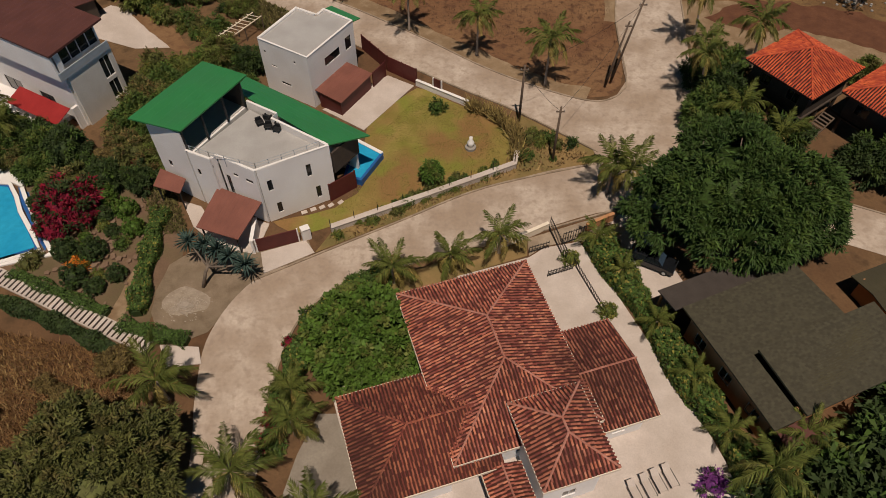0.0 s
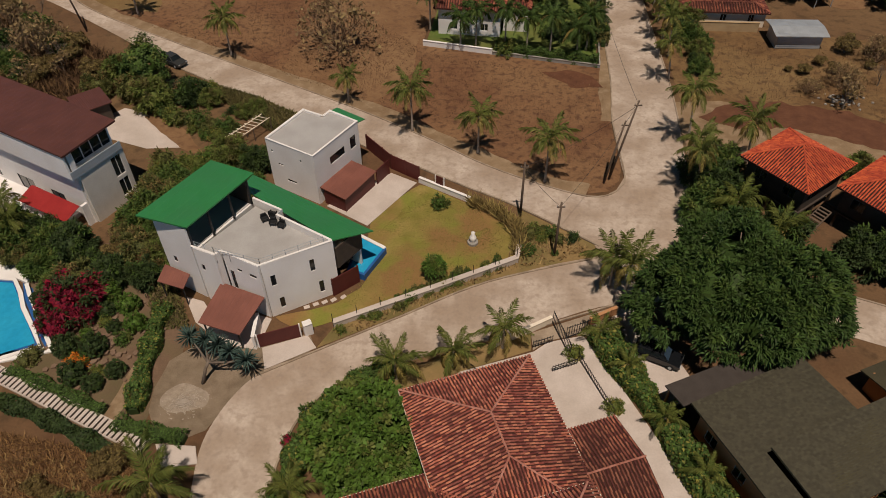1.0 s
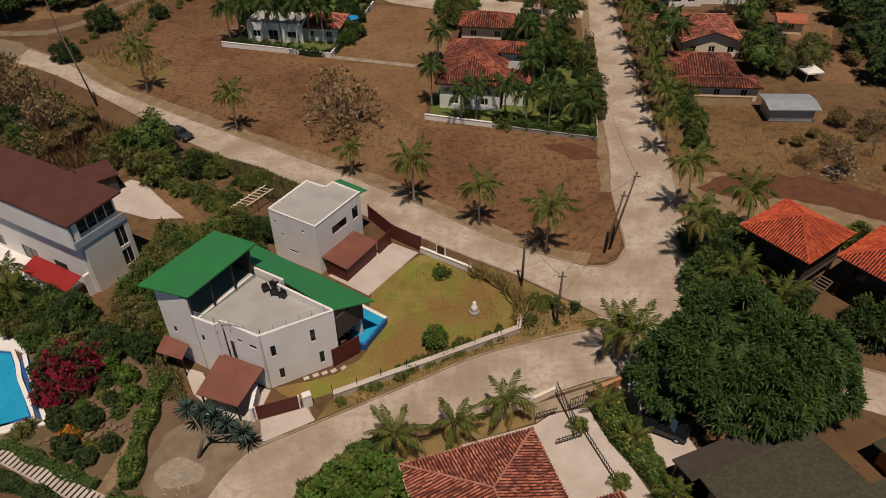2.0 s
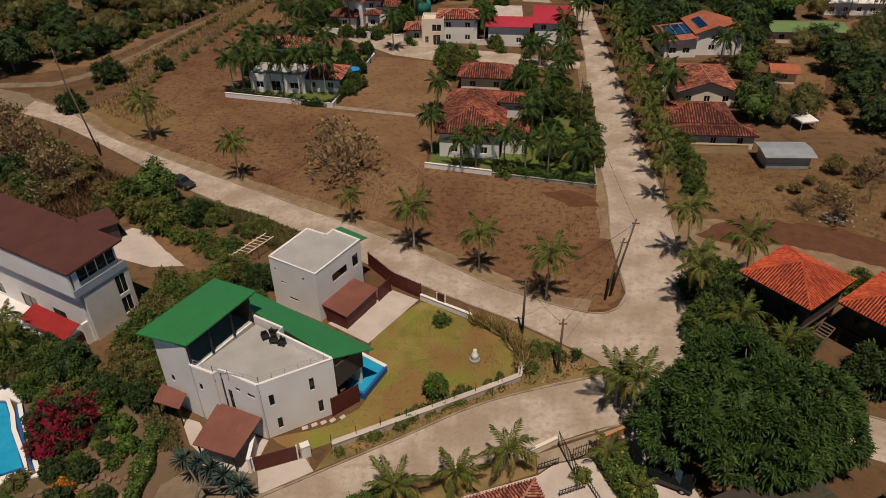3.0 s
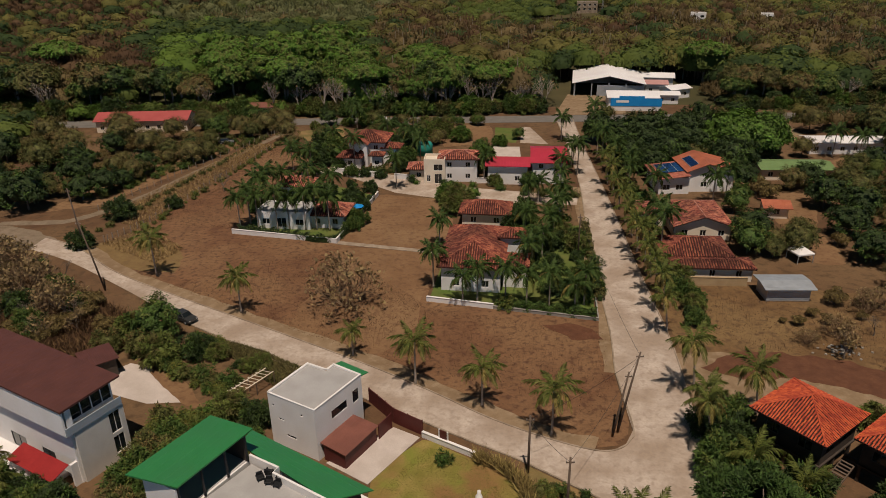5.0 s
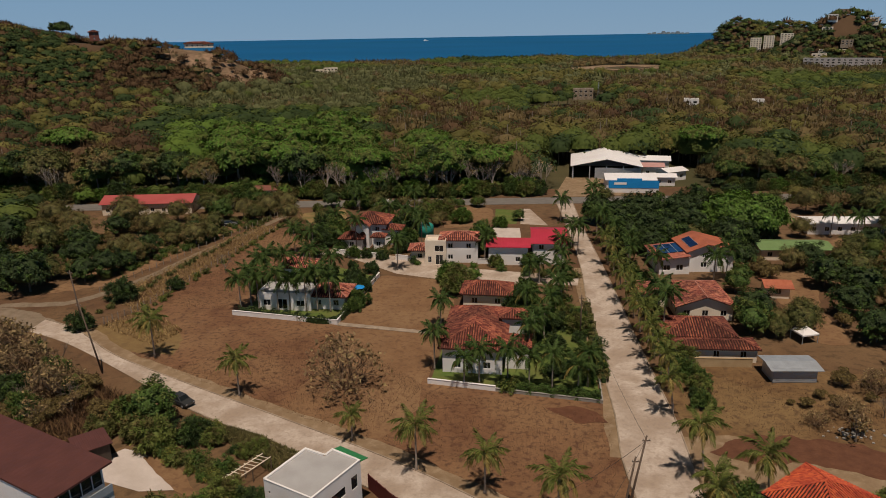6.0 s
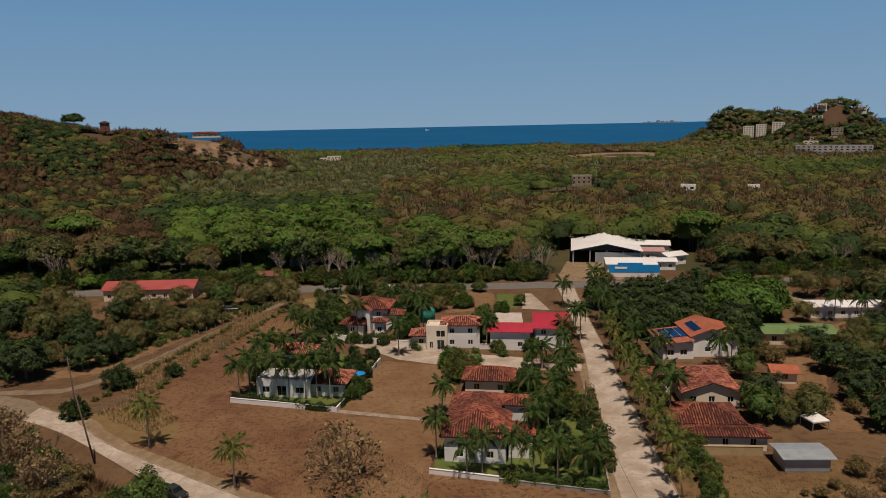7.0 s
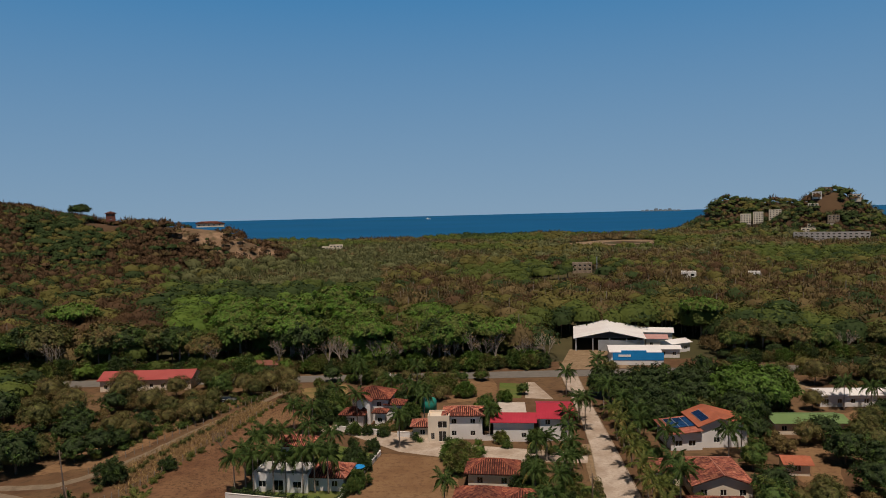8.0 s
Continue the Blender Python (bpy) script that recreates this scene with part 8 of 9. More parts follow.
# trees between the rear houses and the main road
for i, (k, x, y, s) in enumerate(((0, 9.5, 187.0, 0.6), (0, -31.0, 192, 0.8), (0, -30, 186, 0.7), (3, -8.0, 203, 0.7), (4, -2.0, 204, 0.6), (0, 10.0, 193, 0.6), (2, -36, 204, 0.8), (3, 4.6, 151, 0.45), (3, 6.2, 154, 0.45), (0, -12, 186, 0.45), (4, -44, 198, 0.7), (0, 22, 207, 0.5), (3, 28, 186, 0.4))):
    tree(k, x, y, s, "behind the row of houses", a=i * 55)
for i, (x, y) in enumerate(((-31.9, 196), (-12, 196), (-9.0, 190), (-6.5, 178), (-28, 222), (-10, 219), (-30, 226), (33.4, 172), (33.2, 180), (9.5, 168), (-12.0, 163), (-24, 180), (-17, 204), (34.5, 206), (44, 206), (46, 216), (-37, 174), (-40, 178), (-34, 172))):
    palm(x, y, 6.0 + (i * 5 % 4) * 0.8, 1.1, seed=200 + i, dry=0.15, dark=True)

# the leafy side of the long street
for i, (x, y, s) in enumerate(((47, 176, 0.75), (52, 182, 0.85), (58, 178, 0.8), (64, 182, 0.9), (49, 192, 0.8), (57, 196, 0.9), (68, 196, 0.9), (45, 203, 0.7), (72, 172, 0.8), (52, 172, 0.6), (88, 196, 0.8))):
    plant("broad_tree", "tall dense dark green tree behind the houses", "tree", TALLDARK, x, y, 0, i * 60, s)
plant("broad_tree", "wide-spreading bright green rain tree", "tree", RAIN, 80, 184, 0, 0, 1.0)
for i, (k, x, y, s) in enumerate(((1, 60.0, 128, 1.0), (0, 57.0, 122.6, 0.9), (2, 66.0, 122, 0.9), (2, 68.5, 126, 0.8), (1, 83, 146, 1.1), (1, 86.5, 138, 1.1), (1, 80.0, 130, 1.0), (1, 78, 118, 1.0), (2, 92, 150, 1.0), (2, 95, 140, 1.0), (4, 90, 120, 1.0), (4, 84, 108, 1.0), (4, 77, 106, 0.8), (1, 86, 160, 0.9),
                                   (0, 66, 150, 0.6), (0, 62.5, 144, 0.7), (4, 98, 128, 1.1), (2, 104, 150, 1.1), (2, 100, 166, 0.9), (1, 108, 172, 0.9), (4, 112, 140, 1.2), (4, 118, 160, 1.2), (2, 120, 182, 1.2), (2, 126, 204, 1.3), (4, 110, 210, 1.2), (2, 98, 208, 1.1), (1, 130, 190, 1.2), (0, 43.6, 150, 0.5), (0, 45.5, 126, 0.4), (4, 90, 96, 0.9), (4, 98, 104, 1.0))):
    tree(k, x, y, s, "beside the street gardens", a=i * 55)
for i, (x, y, s) in enumerate(((56.5, 86.0, 0.8), (64, 92, 0.7), (70, 100, 0.8), (84, 88, 0.9), (76, 92, 0.8))):
    plant("bare_tree", "leafless grey tree on the dry lot", "tree", BARE[1 + i % 2], x, y, 0, i * 47, s, names=("trunk", "branch_crown", "dry_foliage"))
for i, (x, y) in enumerate(((43, 158), (44.5, 165), (42.5, 172), (41.4, 181), (42, 190), (46, 148), (41, 128), (40, 121), (110, 182), (104, 184), (118, 184), (124, 182), (60, 150), (64, 153))):
    palm(x, y, 6.6 + (i * 5 % 4) * 0.9, 1.15, seed=240 + i, dry=0.1, dark=True)

for i in range(46):
    x, y = random.uniform(52, 92), random.uniform(76, 106)
    if y > 82 + (66 - x) * 0.35 and math.hypot(x - 55.6, y - 104.6) > 6:
        plant("dry_bush", "low dry brown bush on the bare lot", "bush", DRYBUSH, x, y, 0, i * 47, random.uniform(0.2, 0.55))
for i, (x, y, k) in enumerate(((58.5, 91.5, 0.42), (67, 99, 0.5), (53, 90, 0.3), (74, 90, 0.4), (82, 98, 0.5))):
    plant("bare_tree", "low spreading leafless bush on the dry lot", "tree", BARE[0], x, y, 0, i * 81, k, names=("trunk", "branch_crown", "dry_foliage"))
tuft_field("dry_grass", "thick dry golden grass on the slope", ((-46, 22, -27, 24, -27, 31.5, -44, 35), (-46, 14, -33, 14, -32, 26, -46, 26)), 42000, 0.36, mat("golden_straw", (0.20, 0.105, 0.042), (0.28, 0.155, 0.065), 0.3, 0.9, 0.0, rnd="island", rnd_amt=0.45), 23, "grass", 0.11)
tuft_field("dry_grass", "weeds and dry grass in the gardens", ((-30, 46, -26, 46, -29, 52, -33, 54), (-36, 62, -28, 62, -24, 74, -33, 74), (-20, 77, -12, 79, -28, 90, -40, 96)), 22000, 0.38, mat("garden_weeds", (0.09, 0.085, 0.025), (0.15, 0.12, 0.045), 0.3, 0.9, 0.0, rnd="island", rnd_amt=0.45), 24)
tuft_field("dry_grass", "tufts of dry straw grass and weeds", ((-46, 16, -26, 16, -26, 31, -44, 32), (-11, 44.6, 6, 53.8, 7, 55.2, -12, 46.2), (6, 53.8, 16.6, 56.8, 12.5, 61, 8.8, 62), (-92, 88, -58, 88, -60, 105, -92, 128), (-76, 148, -66, 138, -50, 204, -57, 206), (-70, 131, -55, 121, -52, 128, -64, 140)), 40000, 0.42, mat("straw", (0.25, 0.16, 0.065), (0.34, 0.225, 0.1), 0.3, 0.9, 0.0, rnd="island", rnd_amt=0.4), 21)
tuft_field("stubble", "low dark stubble on the bare lots", ((-10, 88, 21, 72, 24, 94, -4, 103), (-50, 112, -12, 88, -4, 104, -22, 128), (36, 90, 60, 86, 60, 104, 38, 108), (60, 82, 90, 70, 90, 102, 62, 104), (-62, 142, -46, 138, -38, 200, -50, 200)), 36000, 0.2, mat("dark_stubble", (0.075, 0.036, 0.018), (0.2, 0.11, 0.055), 0.3, 0.9, 0.0, rnd="island", rnd_amt=0.4), 22, "stubble")
for i in range(110):
    x, y = (random.uniform(-135, -48), random.uniform(150, 224)) if i % 2 else (random.uniform(58, 130), random.uniform(84, 215))
    if free(x, y) and (i % 2 == 0 or west_of_track(x, y)):
        plant("dry_bush", "dry brown bush under the trees", "bush", DRYBUSH, x, y, 0, i * 47, random.uniform(0.6, 1.2))
tuft_field("lawn_grass", "patches of longer grass on the dry lawn", ((-12, 48.2, 6, 56, 7.6, 62, -6, 58), (-8, 60, 6, 58, 4, 65, -3, 68)), 20000, 0.12, mat("lawn_blades", (0.16, 0.145, 0.03), (0.26, 0.2, 0.065), 0.3, 0.9, 0.0, rnd="island", rnd_amt=0.4), 25)
for i in range(30):
    u = i / 29
    bush((0, 1, 2, 0)[i % 4], 37.6 + 4.2 * u + random.uniform(0.2, 2.4), 96 + 72 * u, random.uniform(0.4, 0.75), "under the street palms", a=i * 40)
for i in range(34):
    x, y = random.uniform(-2, 27), random.uniform(101, 150)
    if not (-2.5 < x < 13 and 106 < y < 147):
        shrub((0, 1, 3, 0, 7)[i % 5], x, y, random.uniform(0.7, 1.6), "in the walled garden", a=i * 40)
for i in range(26):
    x = random.uniform(-30, 30)
    shrub((0, 1, 3, 2)[i % 4], x, 164 - 0.35 * x + random.uniform(-1.2, 2.4) if x > -12 else 176 + random.uniform(-2, 2), random.uniform(0.6, 1.2), "before the row of houses", a=i * 40)


# ---- street furniture and small things ----
def utility_pole(x, y, h, lean=(0.0, 0.0), arm=0.9, a=0.0):
    t = thing("utility_pole", "weathered wooden utility pole beside the street", "pole", x, y, 0, a, "utility poles")
    part("post", Shape().tube([(0, 0, -0.3), (lean[0] / 2, lean[1] / 2, h / 2), (lean[0], lean[1], h)], [0.16, 0.14, 0.11], 8), M_WOOD, t, smooth=True)
    part("crossarm", Shape().box(lean[0], lean[1], h - 0.7, arm, 0.12, 0.12), M_WOOD, t)
    for u in (-0.42, 0.0, 0.42):
        part("insulator", Shape().tube([(lean[0] + u * arm, lean[1], h - 0.58), (lean[0] + u * arm, lean[1], h - 0.4)], [0.05, 0.03], 6), M_STONE, t)
    return t


utility_pole(8.9, 63.2, 8.0)
utility_pole(12.2, 56.6, 7.8)
utility_pole(20.6, 70.2, 11.0, (2.0, 0.8))
utility_pole(19.8, 69.4, 8.5, (1.6, 1.2), 0.8)
utility_pole(-59.9, 110.4, 13.0, (-2.4, 0.6))
utility_pole(-72.1, 128.9, 12.6, (-1.0, 0.4))
utility_pole(24.6, 121.0, 9.0)
utility_pole(33.2, 178.0, 9.0)


def wire(p, q, sag, label="thin black overhead cable"):
    pts = []
    for i in range(13):
        u = i / 12
        v = Vector(p).lerp(Vector(q), u)
        v.z -= sag * 4 * u * (1 - u)
        pts.append(v)
    ob = part("cable", Shape().tube(pts, [0.02] * 13, 4), M_BLACK)
    tagged(ob, label + " between two poles", "cable", "overhead cables")


wire((8.9, 63.2, 7.4), (12.2, 56.6, 7.2), 0.4)
wire((12.2, 56.6, 7.3), (22.5, 71.0, 10.4), 0.7)
wire((8.9, 63.2, 7.5), (22.5, 71.0, 10.3), 0.6)
wire((22.6, 71.0, 10.5), (24.6, 121.0, 8.5), 1.2)
wire((24.6, 121.0, 8.5), (33.2, 178.0, 8.5), 1.2)
wire((-62.2, 111.0, 12.4), (-73.0, 129.3, 12.0), 0.7)


def yucca():
    t = thing("spiky_tree", "leaning blue-green spiky-leaved tree with several heads", "tree", -23.2, 39.4)
    r = random.Random(4)
    heads = ((0.3, 2.8, 3.2), (1.6, 2.2, 3.2), (2.9, 1.5, 3.0), (4.5, 0.8, 2.7), (-1.2, 3.0, 3.4))
    s = Shape()
    s.tube([(0, 0, -0.1), (0.5, 0.6, 1.6), (0.9, 1.0, 2.3)], [0.2, 0.15, 0.14], 7)
    for hx, hy, hz in heads:
        s.tube([(0.8, 0.9, 2.1), ((0.8 + hx) / 2, (0.9 + hy) / 2, hz - 0.5), (hx, hy, hz)], [0.12, 0.1, 0.09], 6)
    part("trunk", s, M_BARK, t, smooth=True)
    for hx, hy, hz in heads:
        c = Shape()
        for i in range(90):
            a, e = r.uniform(0, 2 * math.pi), r.uniform(-0.5, 1.4)
            d = Vector((math.cos(a) * math.cos(e), math.sin(a) * math.cos(e), math.sin(e)))
            b = d.cross(Vector((0, 0, 1))).normalized() * 0.065
            p = Vector((hx, hy, hz))
            ln = r.uniform(1.1, 1.6)
            c.add([p - b * 0.6, p + b * 0.6, p + d * ln * 0.6 + b, p + d * ln + Vector((0, 0, -0.12)), p + d * ln * 0.6 - b], [(0, 1, 2, 3, 4)])
        part("leaf_head", c, M_YUCCA, t)


yucca()


def garden_urn(x, y):
    t = thing("garden_ornament", "pale stone urn on a round plinth on the lawn", "ornament", x, y)
    part("plinth", Shape().tube([(0, 0, -0.1), (0, 0, 0.35), (0, 0, 0.36)], [0.62, 0.62, 0.5], 14), M_STONE, t)
    part("urn", Shape().tube([(0, 0, 0.35), (0, 0, 0.5), (0, 0, 0.9), (0, 0, 1.15), (0, 0, 1.3), (0, 0, 1.7), (0, 0, 1.75)], [0.25, 0.3, 0.42, 0.3, 0.18, 0.22, 0.05], 14), M_WHITE, t, smooth=True)


garden_urn(3.1, 58.6)
for i, (x, y) in enumerate(((-14.6, 49.0), (-13.7, 49.4), (-12.8, 49.7), (-11.9, 50.0), (-10.9, 50.4))):
    stone = part("stepping_stone", Shape().box(x, y, -0.05, 0.62, 0.45, 0.12, 0.4 + 0.1 * i), M_DRIVE, bevel=0.02)
    tagged(stone, "flat pale stepping stone in the thin grass", "stone", "stepping stones")
plant("spiky_shrub", "dark spiky shrub on the dry street corner", "shrub", SHRUB[1], 14.6, 59.0, 0, 0, 0.7)


def lounger(x, y, a, label="dark-framed sun lounger on the pale terrace"):
    t = thing("sun_lounger", label, "lounger", x, y, 0.06, a, "sun loungers")
    part("mattress", Shape().slab([(-0.32, -0.9, 0.36), (0.32, -0.9, 0.36), (0.32, 0.4, 0.36), (-0.32, 0.4, 0.36)], 0.06), M_DRIVE, t)
    part("backrest", Shape().slab([(-0.32, 0.4, 0.36), (0.32, 0.4, 0.36), (0.32, 0.95, 0.72), (-0.32, 0.95, 0.72)], 0.06), M_DRIVE, t)
    for sx in (-1, 1):
        part("side_rail", Shape().box(sx * 0.36, -0.2, 0.27, 0.06, 1.5, 0.07), M_BLACK, t)
        for sy in (-0.8, 0.4):
            part("leg", Shape().box(sx * 0.34, sy, 0, 0.06, 0.06, 0.3), M_BLACK, t)


for i, (x, y) in enumerate(((15.1, 19.4), (16.2, 19.9), (17.1, 20.3), (18.1, 20.7))):
    lounger(x, y, 20)


def iron_gate(name, label, p0, p1, h):
    t = thing(name, label, "gate")
    a = math.atan2(p1[1] - p0[1], p1[0] - p0[0])
    ln = math.hypot(p1[0] - p0[0], p1[1] - p0[1])
    n = max(4, int(ln / 0.28))
    for z in (0.25, h - 0.2):
        part("rail", Shape().box((p0[0] + p1[0]) / 2, (p0[1] + p1[1]) / 2, z, ln, 0.05, 0.07, a), M_BLACK, t)
    for i in range(n + 1):
        u = i / n
        part("bar", Shape().box(p0[0] + (p1[0] - p0[0]) * u, p0[1] + (p1[1] - p0[1]) * u, 0.06, 0.045, 0.045, h, a), M_BLACK, t)
    return t


iron_gate("iron_gate", "black wrought-iron driveway gate standing open", (10.9, 46.6), (12.1, 42.4), 2.0)
iron_gate("iron_gate", "black wrought-iron driveway gate", (12.0, 44.6), (14.4, 45.6), 1.9)
iron_gate("iron_fence", "black iron railing beside the driveway", (12.9, 42.2), (15.2, 36.0), 1.0)
iron_gate("iron_fence", "black iron railing across the terrace", (10.2, 40.6), (12.7, 41.5), 1.0)
iron_gate("iron_fence", "black iron railing by the entrance", (8.6, 43.5), (10.6, 44.2), 1.1)
low_wall("entrance_wall", [(4.6, 43.6), (8.6, 45.6), (10.8, 46.8)], 0.9, M_CREAM, "low cream wall with planting by the entrance")
low_wall("entrance_wall", [(14.6, 46.4), (17.6, 47.9)], 1.1, M_ORANGE_WALL, "low rust-coloured wall beside the parking apron")
low_wall("entrance_wall", [(-18.9, 43.5), (-19.0, 46.6)], 1.9, M_WHITE, "white gate wall beside the carport")
low_wall("entrance_wall", [(-14.3, 45.3), (-13.5, 45.7)], 1.6, M_WHITE, "white pillar wall beside the gate", 0.6)
for x, y in ((12.6, 42.6), (15.4, 36.4)):
    shrub(7, x, y, 0.8, "in a terrace planter")


def stone_heap(name, label, cx, cy, rx, ry, n, seed, material, size=0.22):
    r = random.Random(seed)
    s = Shape()
    for i in range(n):
        a, d = r.uniform(0, 2 * math.pi), min(1.25, abs(r.gauss(0, 0.55)))
        x, y, k = cx + rx * d * math.cos(a), cy + ry * d * math.sin(a), size * r.uniform(0.5, 1.2)
        z = 0.04 + max(0.0, 1 - d) * 0.12
        ring = [(x + k * math.cos(w + i) * r.uniform(0.8, 1.2), y + k * math.sin(w + i) * r.uniform(0.8, 1.2)) for w in (0, 1.26, 2.5, 3.77, 5.03)]
        s.prism(ring, z - 0.2, z + k * 0.6)
    return tagged(part(name, s, material), label, "stones", kind="stuff")


stone_heap("pale_stones", "spread of pale broken stones on the bend", -24.4, 37.2, 2.0, 1.4, 500, 3, mat("pale_rubble", (0.33, 0.27, 0.215), (0.42, 0.355, 0.29), 1.0, 0.95, 0.4), 0.06)
stone_heap("garden_rocks", "loose brown rocks in the terraced garden", -34.5, 43.5, 5.0, 5.5, 160, 4, mat("brown_rock", (0.16, 0.10, 0.065), (0.22, 0.145, 0.10), 1.0, 0.95, 0.5), 0.3)
stone_heap("rubble", "scattered pale rubble on the dry lot", 57.5, 88.0, 5, 2.0, 60, 5, M_STONE, 0.2)

shed = thing("garden_shed", "small shed with a flat brown roof", "shed", -49.4, 84.8, 0, 38)
walls_round(shed, rect(0, 0, 3.8, 4.6), -0.1, 2.7, M_DARK_WALL)
sheet_roof(shed, [(-2.3, -2.7, 2.9), (2.3, -2.7, 2.9), (2.3, 2.7, 2.75), (-2.3, 2.7, 2.75)], 0.12, M_BROWN_METAL, 0.5)


def pergola(p0, p1, w, h, n):
    """Two pale beams on posts, with rungs laid across."""
    t = thing("pergola", "pale open pergola of thin beams and rungs by the yard", "pergola")
    a, b = Vector(p0), Vector(p1)
    d = (b - a).normalized()
    o = Vector((-d.y, d.x)) * w
    for k in (0, 1):
        q0, q1 = a + o * k, b + o * k
        part("beam", Shape().tube([(q0.x, q0.y, h), (q1.x, q1.y, h)], [0.07, 0.07], 5), M_CREAM, t)
        for u in (0.0, 0.5, 1.0):
            q = q0.lerp(q1, u)
            part("post", Shape().box(q.x, q.y, -0.1, 0.12, 0.12, h + 0.1), M_WOOD, t)
    for i in range(n):
        q = a.lerp(b, (i + 0.3) / n)
        e = q + o * 1.15 - d * 0.4
        part("rung", Shape().tube([(q.x, q.y, h + 0.1), (e.x, e.y, h + 0.1)], [0.05, 0.05], 5), M_CREAM, t)


pergola((-27.4, 76.2), (-23.9, 81.5), 1.5, 2.0, 9)

# solar panels on the orange roofs
for x0, y0, z0, slope, nx, ny in ((-9.4, -2.6, 4.2, 0.8 / 7.8, 3, 4), (-2.6, -2.4, 5.62, 1.9 / 5.0, 1, 4)):
    for i in range(nx * ny):
        c_, r_ = divmod(i, ny)
        sp = thing("solar_panel", "dark blue solar panel on the orange roof", "solar panel", 0, 0, 0, 0, "solar panels")
        part("glass", Shape().box(0, 0, 0.02, 1.86, 1.56, 0.05), M_SOLAR, sp)
        for sx in (-1, 1):
            part("frame_bar", Shape().box(sx * 0.96, 0, 0.0, 0.06, 1.66, 0.08), M_METAL, sp)
        u = x0 + 0.95 + c_ * 2.0
        sp.matrix_basis = pose(SX + u, SY + y0 + r_ * 1.72, z0 + (u - x0) * slope + 0.06, 0, -math.degrees(math.atan(slope)), 0)

# fence posts of the track
for side, pts in enumerate((((-69.6, 132.1), (-65.0, 141.0), (-60.8, 157), (-57, 176), (-50.6, 199)), ((-79, 150.5), (-73.4, 165), (-67, 182.5), (-58, 204), (-53, 218)))):
    ft = thing("wire_fence", "old fence of rough grey posts along the track", "fence")
    line = glide(pts, 7)
    for x, y in line:
        part("fence_post", Shape().tube([(x, y, -0.1), (x, y, 1.5)], [0.1, 0.08], 5), M_PALE_BARK, ft)
    for z in (0.6, 1.2):
        part("strand", Shape().tube([(x, y, z) for x, y in line], [0.02] * len(line), 3), M_BLACK, ft)

car(-22.0, 233.5, 3, M_CAR_WHITE, "white van on the main road", L=5.2)
car(55.5, 243.0, 70, M_CAR_WHITE, "white pickup parked before the warehouse", kind="pickup", L=5.0)
car(-71.5, 211.0, 20, M_CAR_WHITE, "white car parked under the trees")
car(-65.6, 206.6, 10, M_CAR_GREY, "grey car parked under the trees")


def water_tank(x, y, r, h):
    t = thing("water_tank", "round teal plastic water tank", "tank", x, y)
    part("shell", Shape().tube([(0, 0, 0), (0, 0, h), (0, 0, h + 0.5), (0, 0, h + 0.8)], [r, r, r * 0.8, r * 0.25], 16), mat("teal_plastic", (0.02, 0.22, 0.17), (0.03, 0.26, 0.2), 1.0, 0.6, 0.05), t, smooth=True)
    part("lid", Shape().tube([(0, 0, h + 0.8), (0, 0, h + 0.95)], [r * 0.26, r * 0.22], 12), M_BLACK, t)


water_tank(-5.8, 192.4, 2.2, 3.0)


def canopy_tent(x, y, s, h, label):
    t = thing("canopy_tent", label, "tent", x, y, 0, 12)
    part("canvas", Shape().add([(-s, -s, h), (s, -s, h), (s, s, h), (-s, s, h), (0, 0, h + 1.1), (-s, -s, h - 0.25), (s, -s, h - 0.25), (s, s, h - 0.25), (-s, s, h - 0.25)],
                               [(0, 1, 4), (1, 2, 4), (2, 3, 4), (3, 0, 4), (0, 5, 6, 1), (1, 6, 7, 2), (2, 7, 8, 3), (3, 8, 5, 0)]), M_WHITE, t)
    posts(t, [(u * (s - 0.1), w * (s - 0.1)) for u in (-1, 1) for w in (-1, 1)], -0.1, h, 0.05, M_METAL)


canopy_tent(65.4, 119.2, 1.7, 1.9, "white canvas canopy tent among the trees")


def parasol(x, y, material, label):
    t = thing("parasol", label, "parasol", x, y)
    part("pole", Shape().tube([(0, 0, -0.1), (0, 0, 2.4)], [0.04, 0.03], 6), M_METAL, t)
    part("canopy", Shape().tube([(0, 0, 1.95), (0, 0, 2.5)], [1.5, 0.05], 8), material, t)


parasol(-19.6, 146.0, M_BLUE, "blue parasol in the palm garden")

# ---- far buildings ----
def block(name, label, x, y, a, L, W, storeys, material, roof=None, z=None, bays=6):
    """A far flat-roofed block with rows of windows set into its front."""
    z = float(ground_z(x, y)) if z is None else z
    t = thing(name, label, "building", x, y, z, a)
    h = storeys * 3.0
    holes = [(L * (i + 0.25) / bays, L * (i + 0.75) / bays, k * 3 + 0.9, k * 3 + 2.3) for k in range(storeys) for i in range(bays)]
    P = rect(0, 0, L, W)
    for i in range(4):
        s = Shape()
        wall(s, P[i], P[(i + 1) % 4], -3, h + 0.6, 0.3, holes if i == 0 else ())
        part("wall", s, material, t)
    for hh in holes:
        window(t, P[0], P[1], hh, mullions=0)
    part("flat_roof", Shape().prism([(q[0] * 0.99, q[1] * 0.98) for q in P], h - 0.2, h), roof or M_DECK_ROOF, t)
    return t


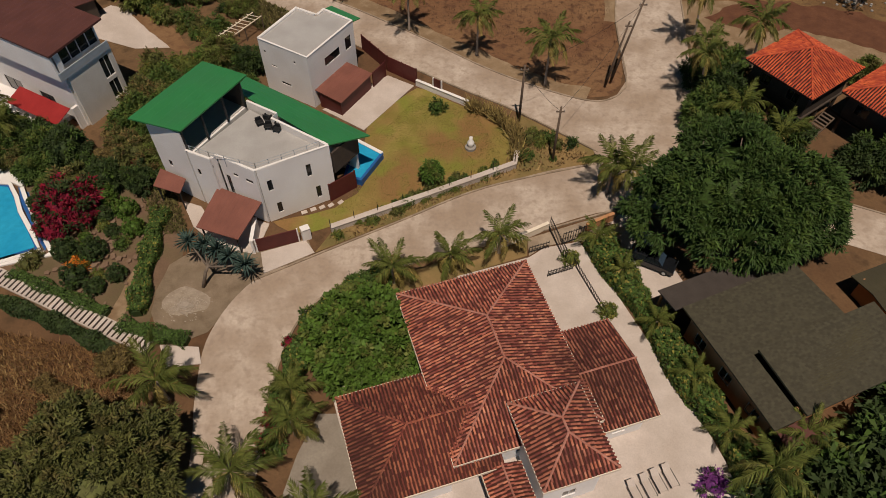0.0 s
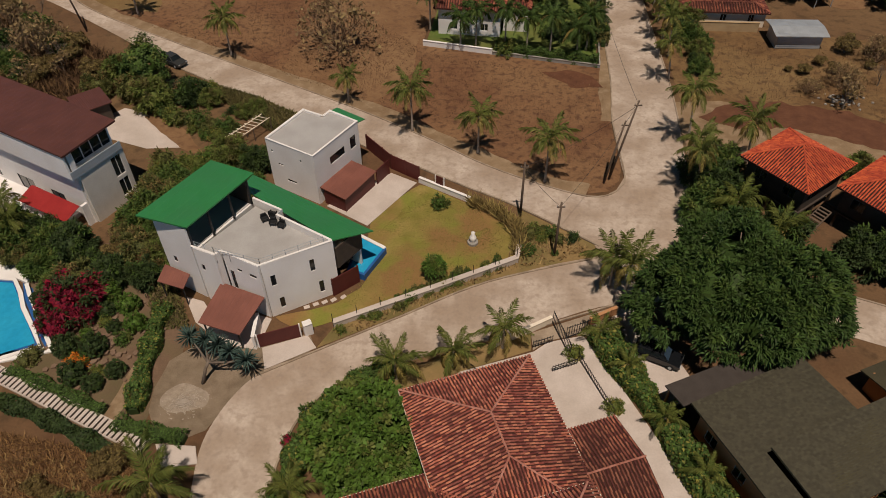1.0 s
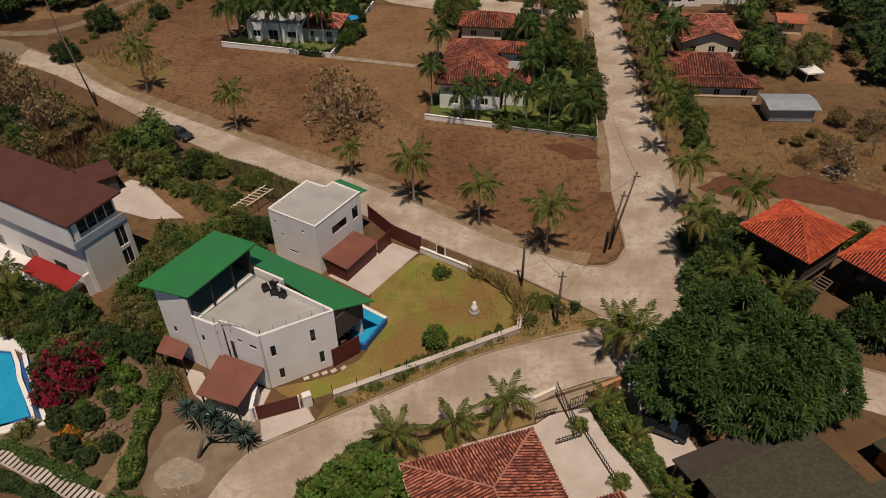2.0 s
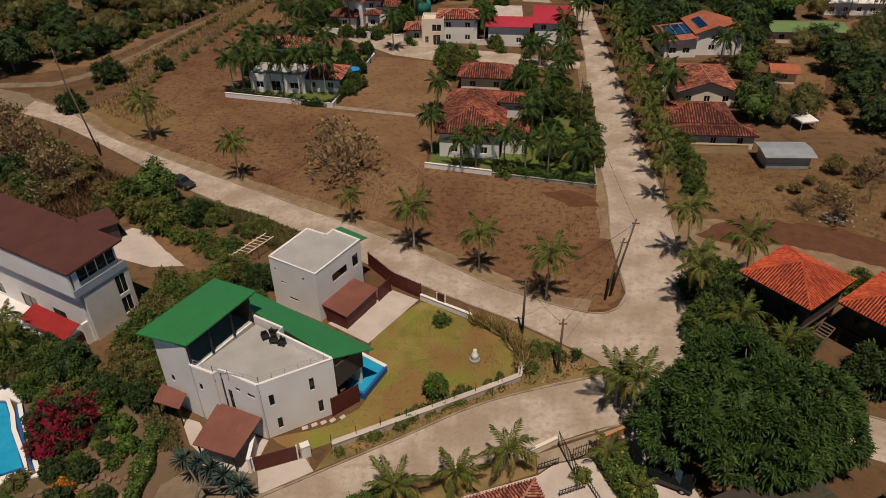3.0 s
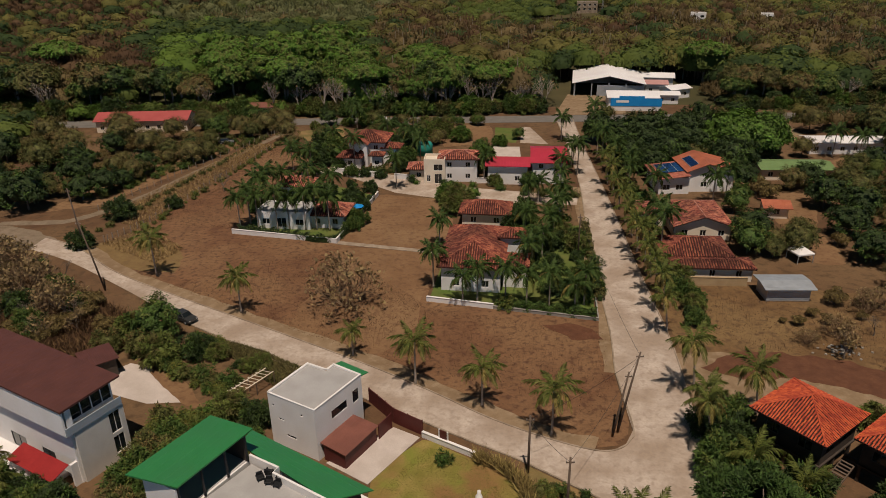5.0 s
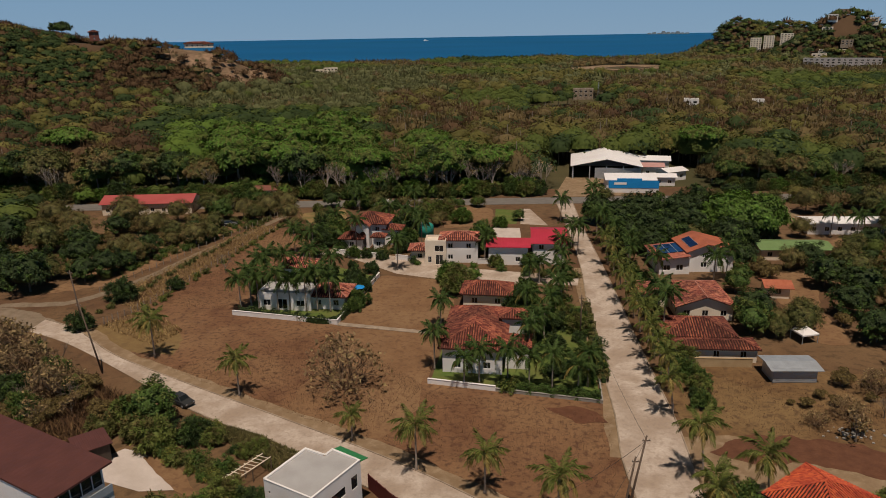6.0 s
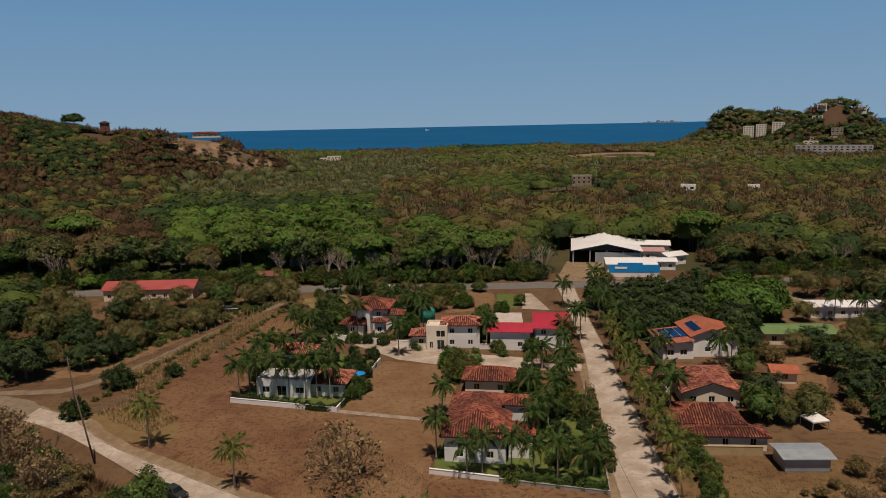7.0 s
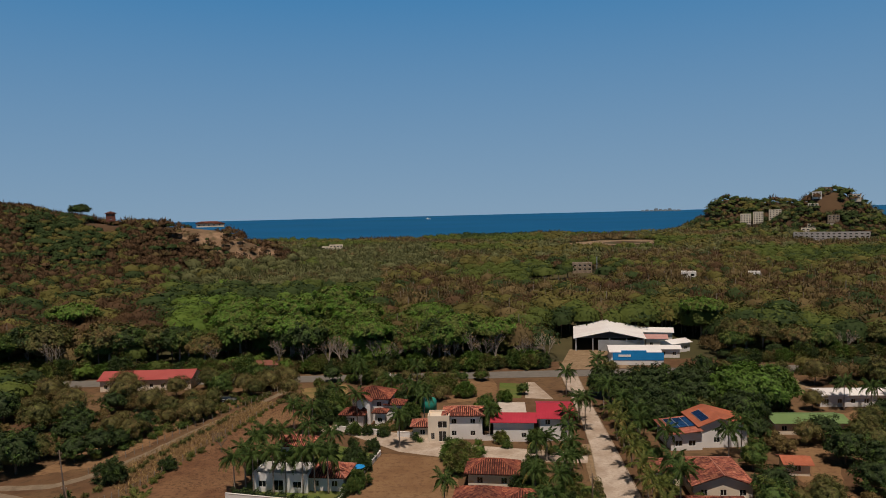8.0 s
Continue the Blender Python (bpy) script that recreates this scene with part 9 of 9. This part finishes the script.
block("hotel", "long pale hotel block below the headland", 459, 842, -28.5, 80, 15, 4, M_DECK_ROOF, z=3.0, bays=14)
block("hotel", "pale upper hotel block on the slope", 466, 880, -26, 30, 12, 3, M_CREAM, M_TILE_DARK, 15.0, bays=6)
block("hill_villa", "pale villa with brown roof on the headland slope", 486, 892, -28, 18, 10, 2, M_CREAM, M_TILE_DARK, 27.0, bays=4)
block("hill_villa", "small villa on the headland slope", 462, 898, -24, 14, 9, 2, M_WHITE, M_TILE_DARK, 22.0, bays=3)
block("hill_villa", "villa high on the headland", 497, 902, -28, 20, 9, 2, M_CREAM, M_TILE_DARK, 38.0, bays=4)
block("hill_villa", "dark villa on the top of the headland", 512, 912, -28, 26, 10, 2, M_DARK_WALL, M_DECK_ROOF, 50.0, bays=4)
block("apartment_building", "pale apartment tower on the headland", 488, 1150, -22, 16, 14, 6, M_CREAM, z=15, bays=4)
block("apartment_building", "pale apartment tower on the headland", 505, 1143, -22, 15, 14, 7, M_CREAM, z=15, bays=4)
block("apartment_building", "pale stepped apartment tower on the headland", 528, 1134, -22, 18, 14, 6, M_CREAM, z=21, bays=4)
knoll_house = tile_villa("hill_house", "low red-roofed house on the rocky knoll", 0, 0, 0, 21, 9, 1, 1.3, M_TILE_DARK, M_CREAM, 0.9, seed=31, wings=((8.5, -4.5, 8, 7, 2.6, 0.9, 0),))
knoll_house.matrix_basis = pose(-197, 589, float(ground_z(-197, 589)) + 2.6, 0, 0, 18)
ridge_house = tile_villa("hill_house", "small red-roofed house on the ridge", 0, 0, 0, 8, 7, 2, 1.4, M_TILE_DARK, M_ROSE_METAL, 0.9, seed=32)
ridge_house.matrix_basis = pose(-263, 556, float(ground_z(-263, 556)) + 3.4, 0, 0, 24)
block("white_villa", "white villa among trees near the coast", -138, 889, 8, 17, 9, 1, M_CREAM, M_DECK_ROOF, 9, bays=4)
block("white_villa", "lower cream wing of the coastal villa", -150, 880, 8, 9, 8, 1, M_CREAM, M_DECK_ROOF, 7.5, bays=2)
block("white_villa", "small white house in the woods", 156, 454, -18, 9, 7, 2, M_WHITE, M_ROOF_WHITE, 4.5, bays=2)
block("white_villa", "small white house in the woods", 196, 449, -22, 7, 6, 1, M_WHITE, M_ROOF_WHITE, 7, bays=2)
block("building_site", "half-built pale building in a clearing", 106, 550, -10, 15, 9, 2, M_KERB, None, 4, bays=4)


for i, (x, y, L, st, dz) in enumerate(((470, 905, 12, 1, 2), (480, 915, 11, 2, 2), (500, 925, 12, 1, 3), (520, 900, 14, 2, 2), (532, 915, 12, 1, 3), (478, 872, 13, 2, 4), (445, 868, 16, 2, 4), (438, 858, 12, 1, 6))):
    block("hill_villa", "pale villa with brown roof on the headland", x, y, -28, L, 8, st, (M_CREAM, M_WHITE, M_KERB)[i % 3], M_TILE_DARK, float(ground_z(x, y)) + dz, bays=3)


def mast(x, y, z, h):
    t = thing("radio_mast", "slim lattice radio mast in the woods", "mast", x, y, z)
    for k in range(3):
        a = 2 * math.pi * k / 3
        part("leg", Shape().tube([(0.9 * math.cos(a), 0.9 * math.sin(a), -1), (0.3 * math.cos(a), 0.3 * math.sin(a), h)], [0.12, 0.1], 5), M_METAL, t)
    for i in range(8):
        part("brace", Shape().tube([(-0.6, 0, h * i / 8), (0.6, 0.2, h * (i + 1) / 8)], [0.07, 0.07], 4), M_METAL, t)


mast(117, 548, -1, 16)
isle = Shape()
for k in range(9):
    u = k / 8
    isle.tube([(1290 + 215 * u, 4625 - 66 * u, -8), (1290 + 215 * u, 4625 - 66 * u, 6 + 12 * math.sin(math.pi * u) * (0.5 + 0.5 * math.sin(k * 2.4)))], [22, 9], 7)
structure("island", isle, mat("far_rock", (0.10, 0.13, 0.16), (0.13, 0.16, 0.19), 0.01, 0.9, 0.0), "small rocky island on the horizon", "island")
boat = thing("ship", "tiny white ship on the sea", "ship", -86, 3600, -1.5)
part("hull", Shape().prism([(-11, -2), (9, -2), (13, 0), (9, 2), (-11, 2)], -0.5, 3), M_WHITE, boat)
part("deckhouse", Shape().box(-3, 0, 3, 8, 3, 4), M_WHITE, boat)
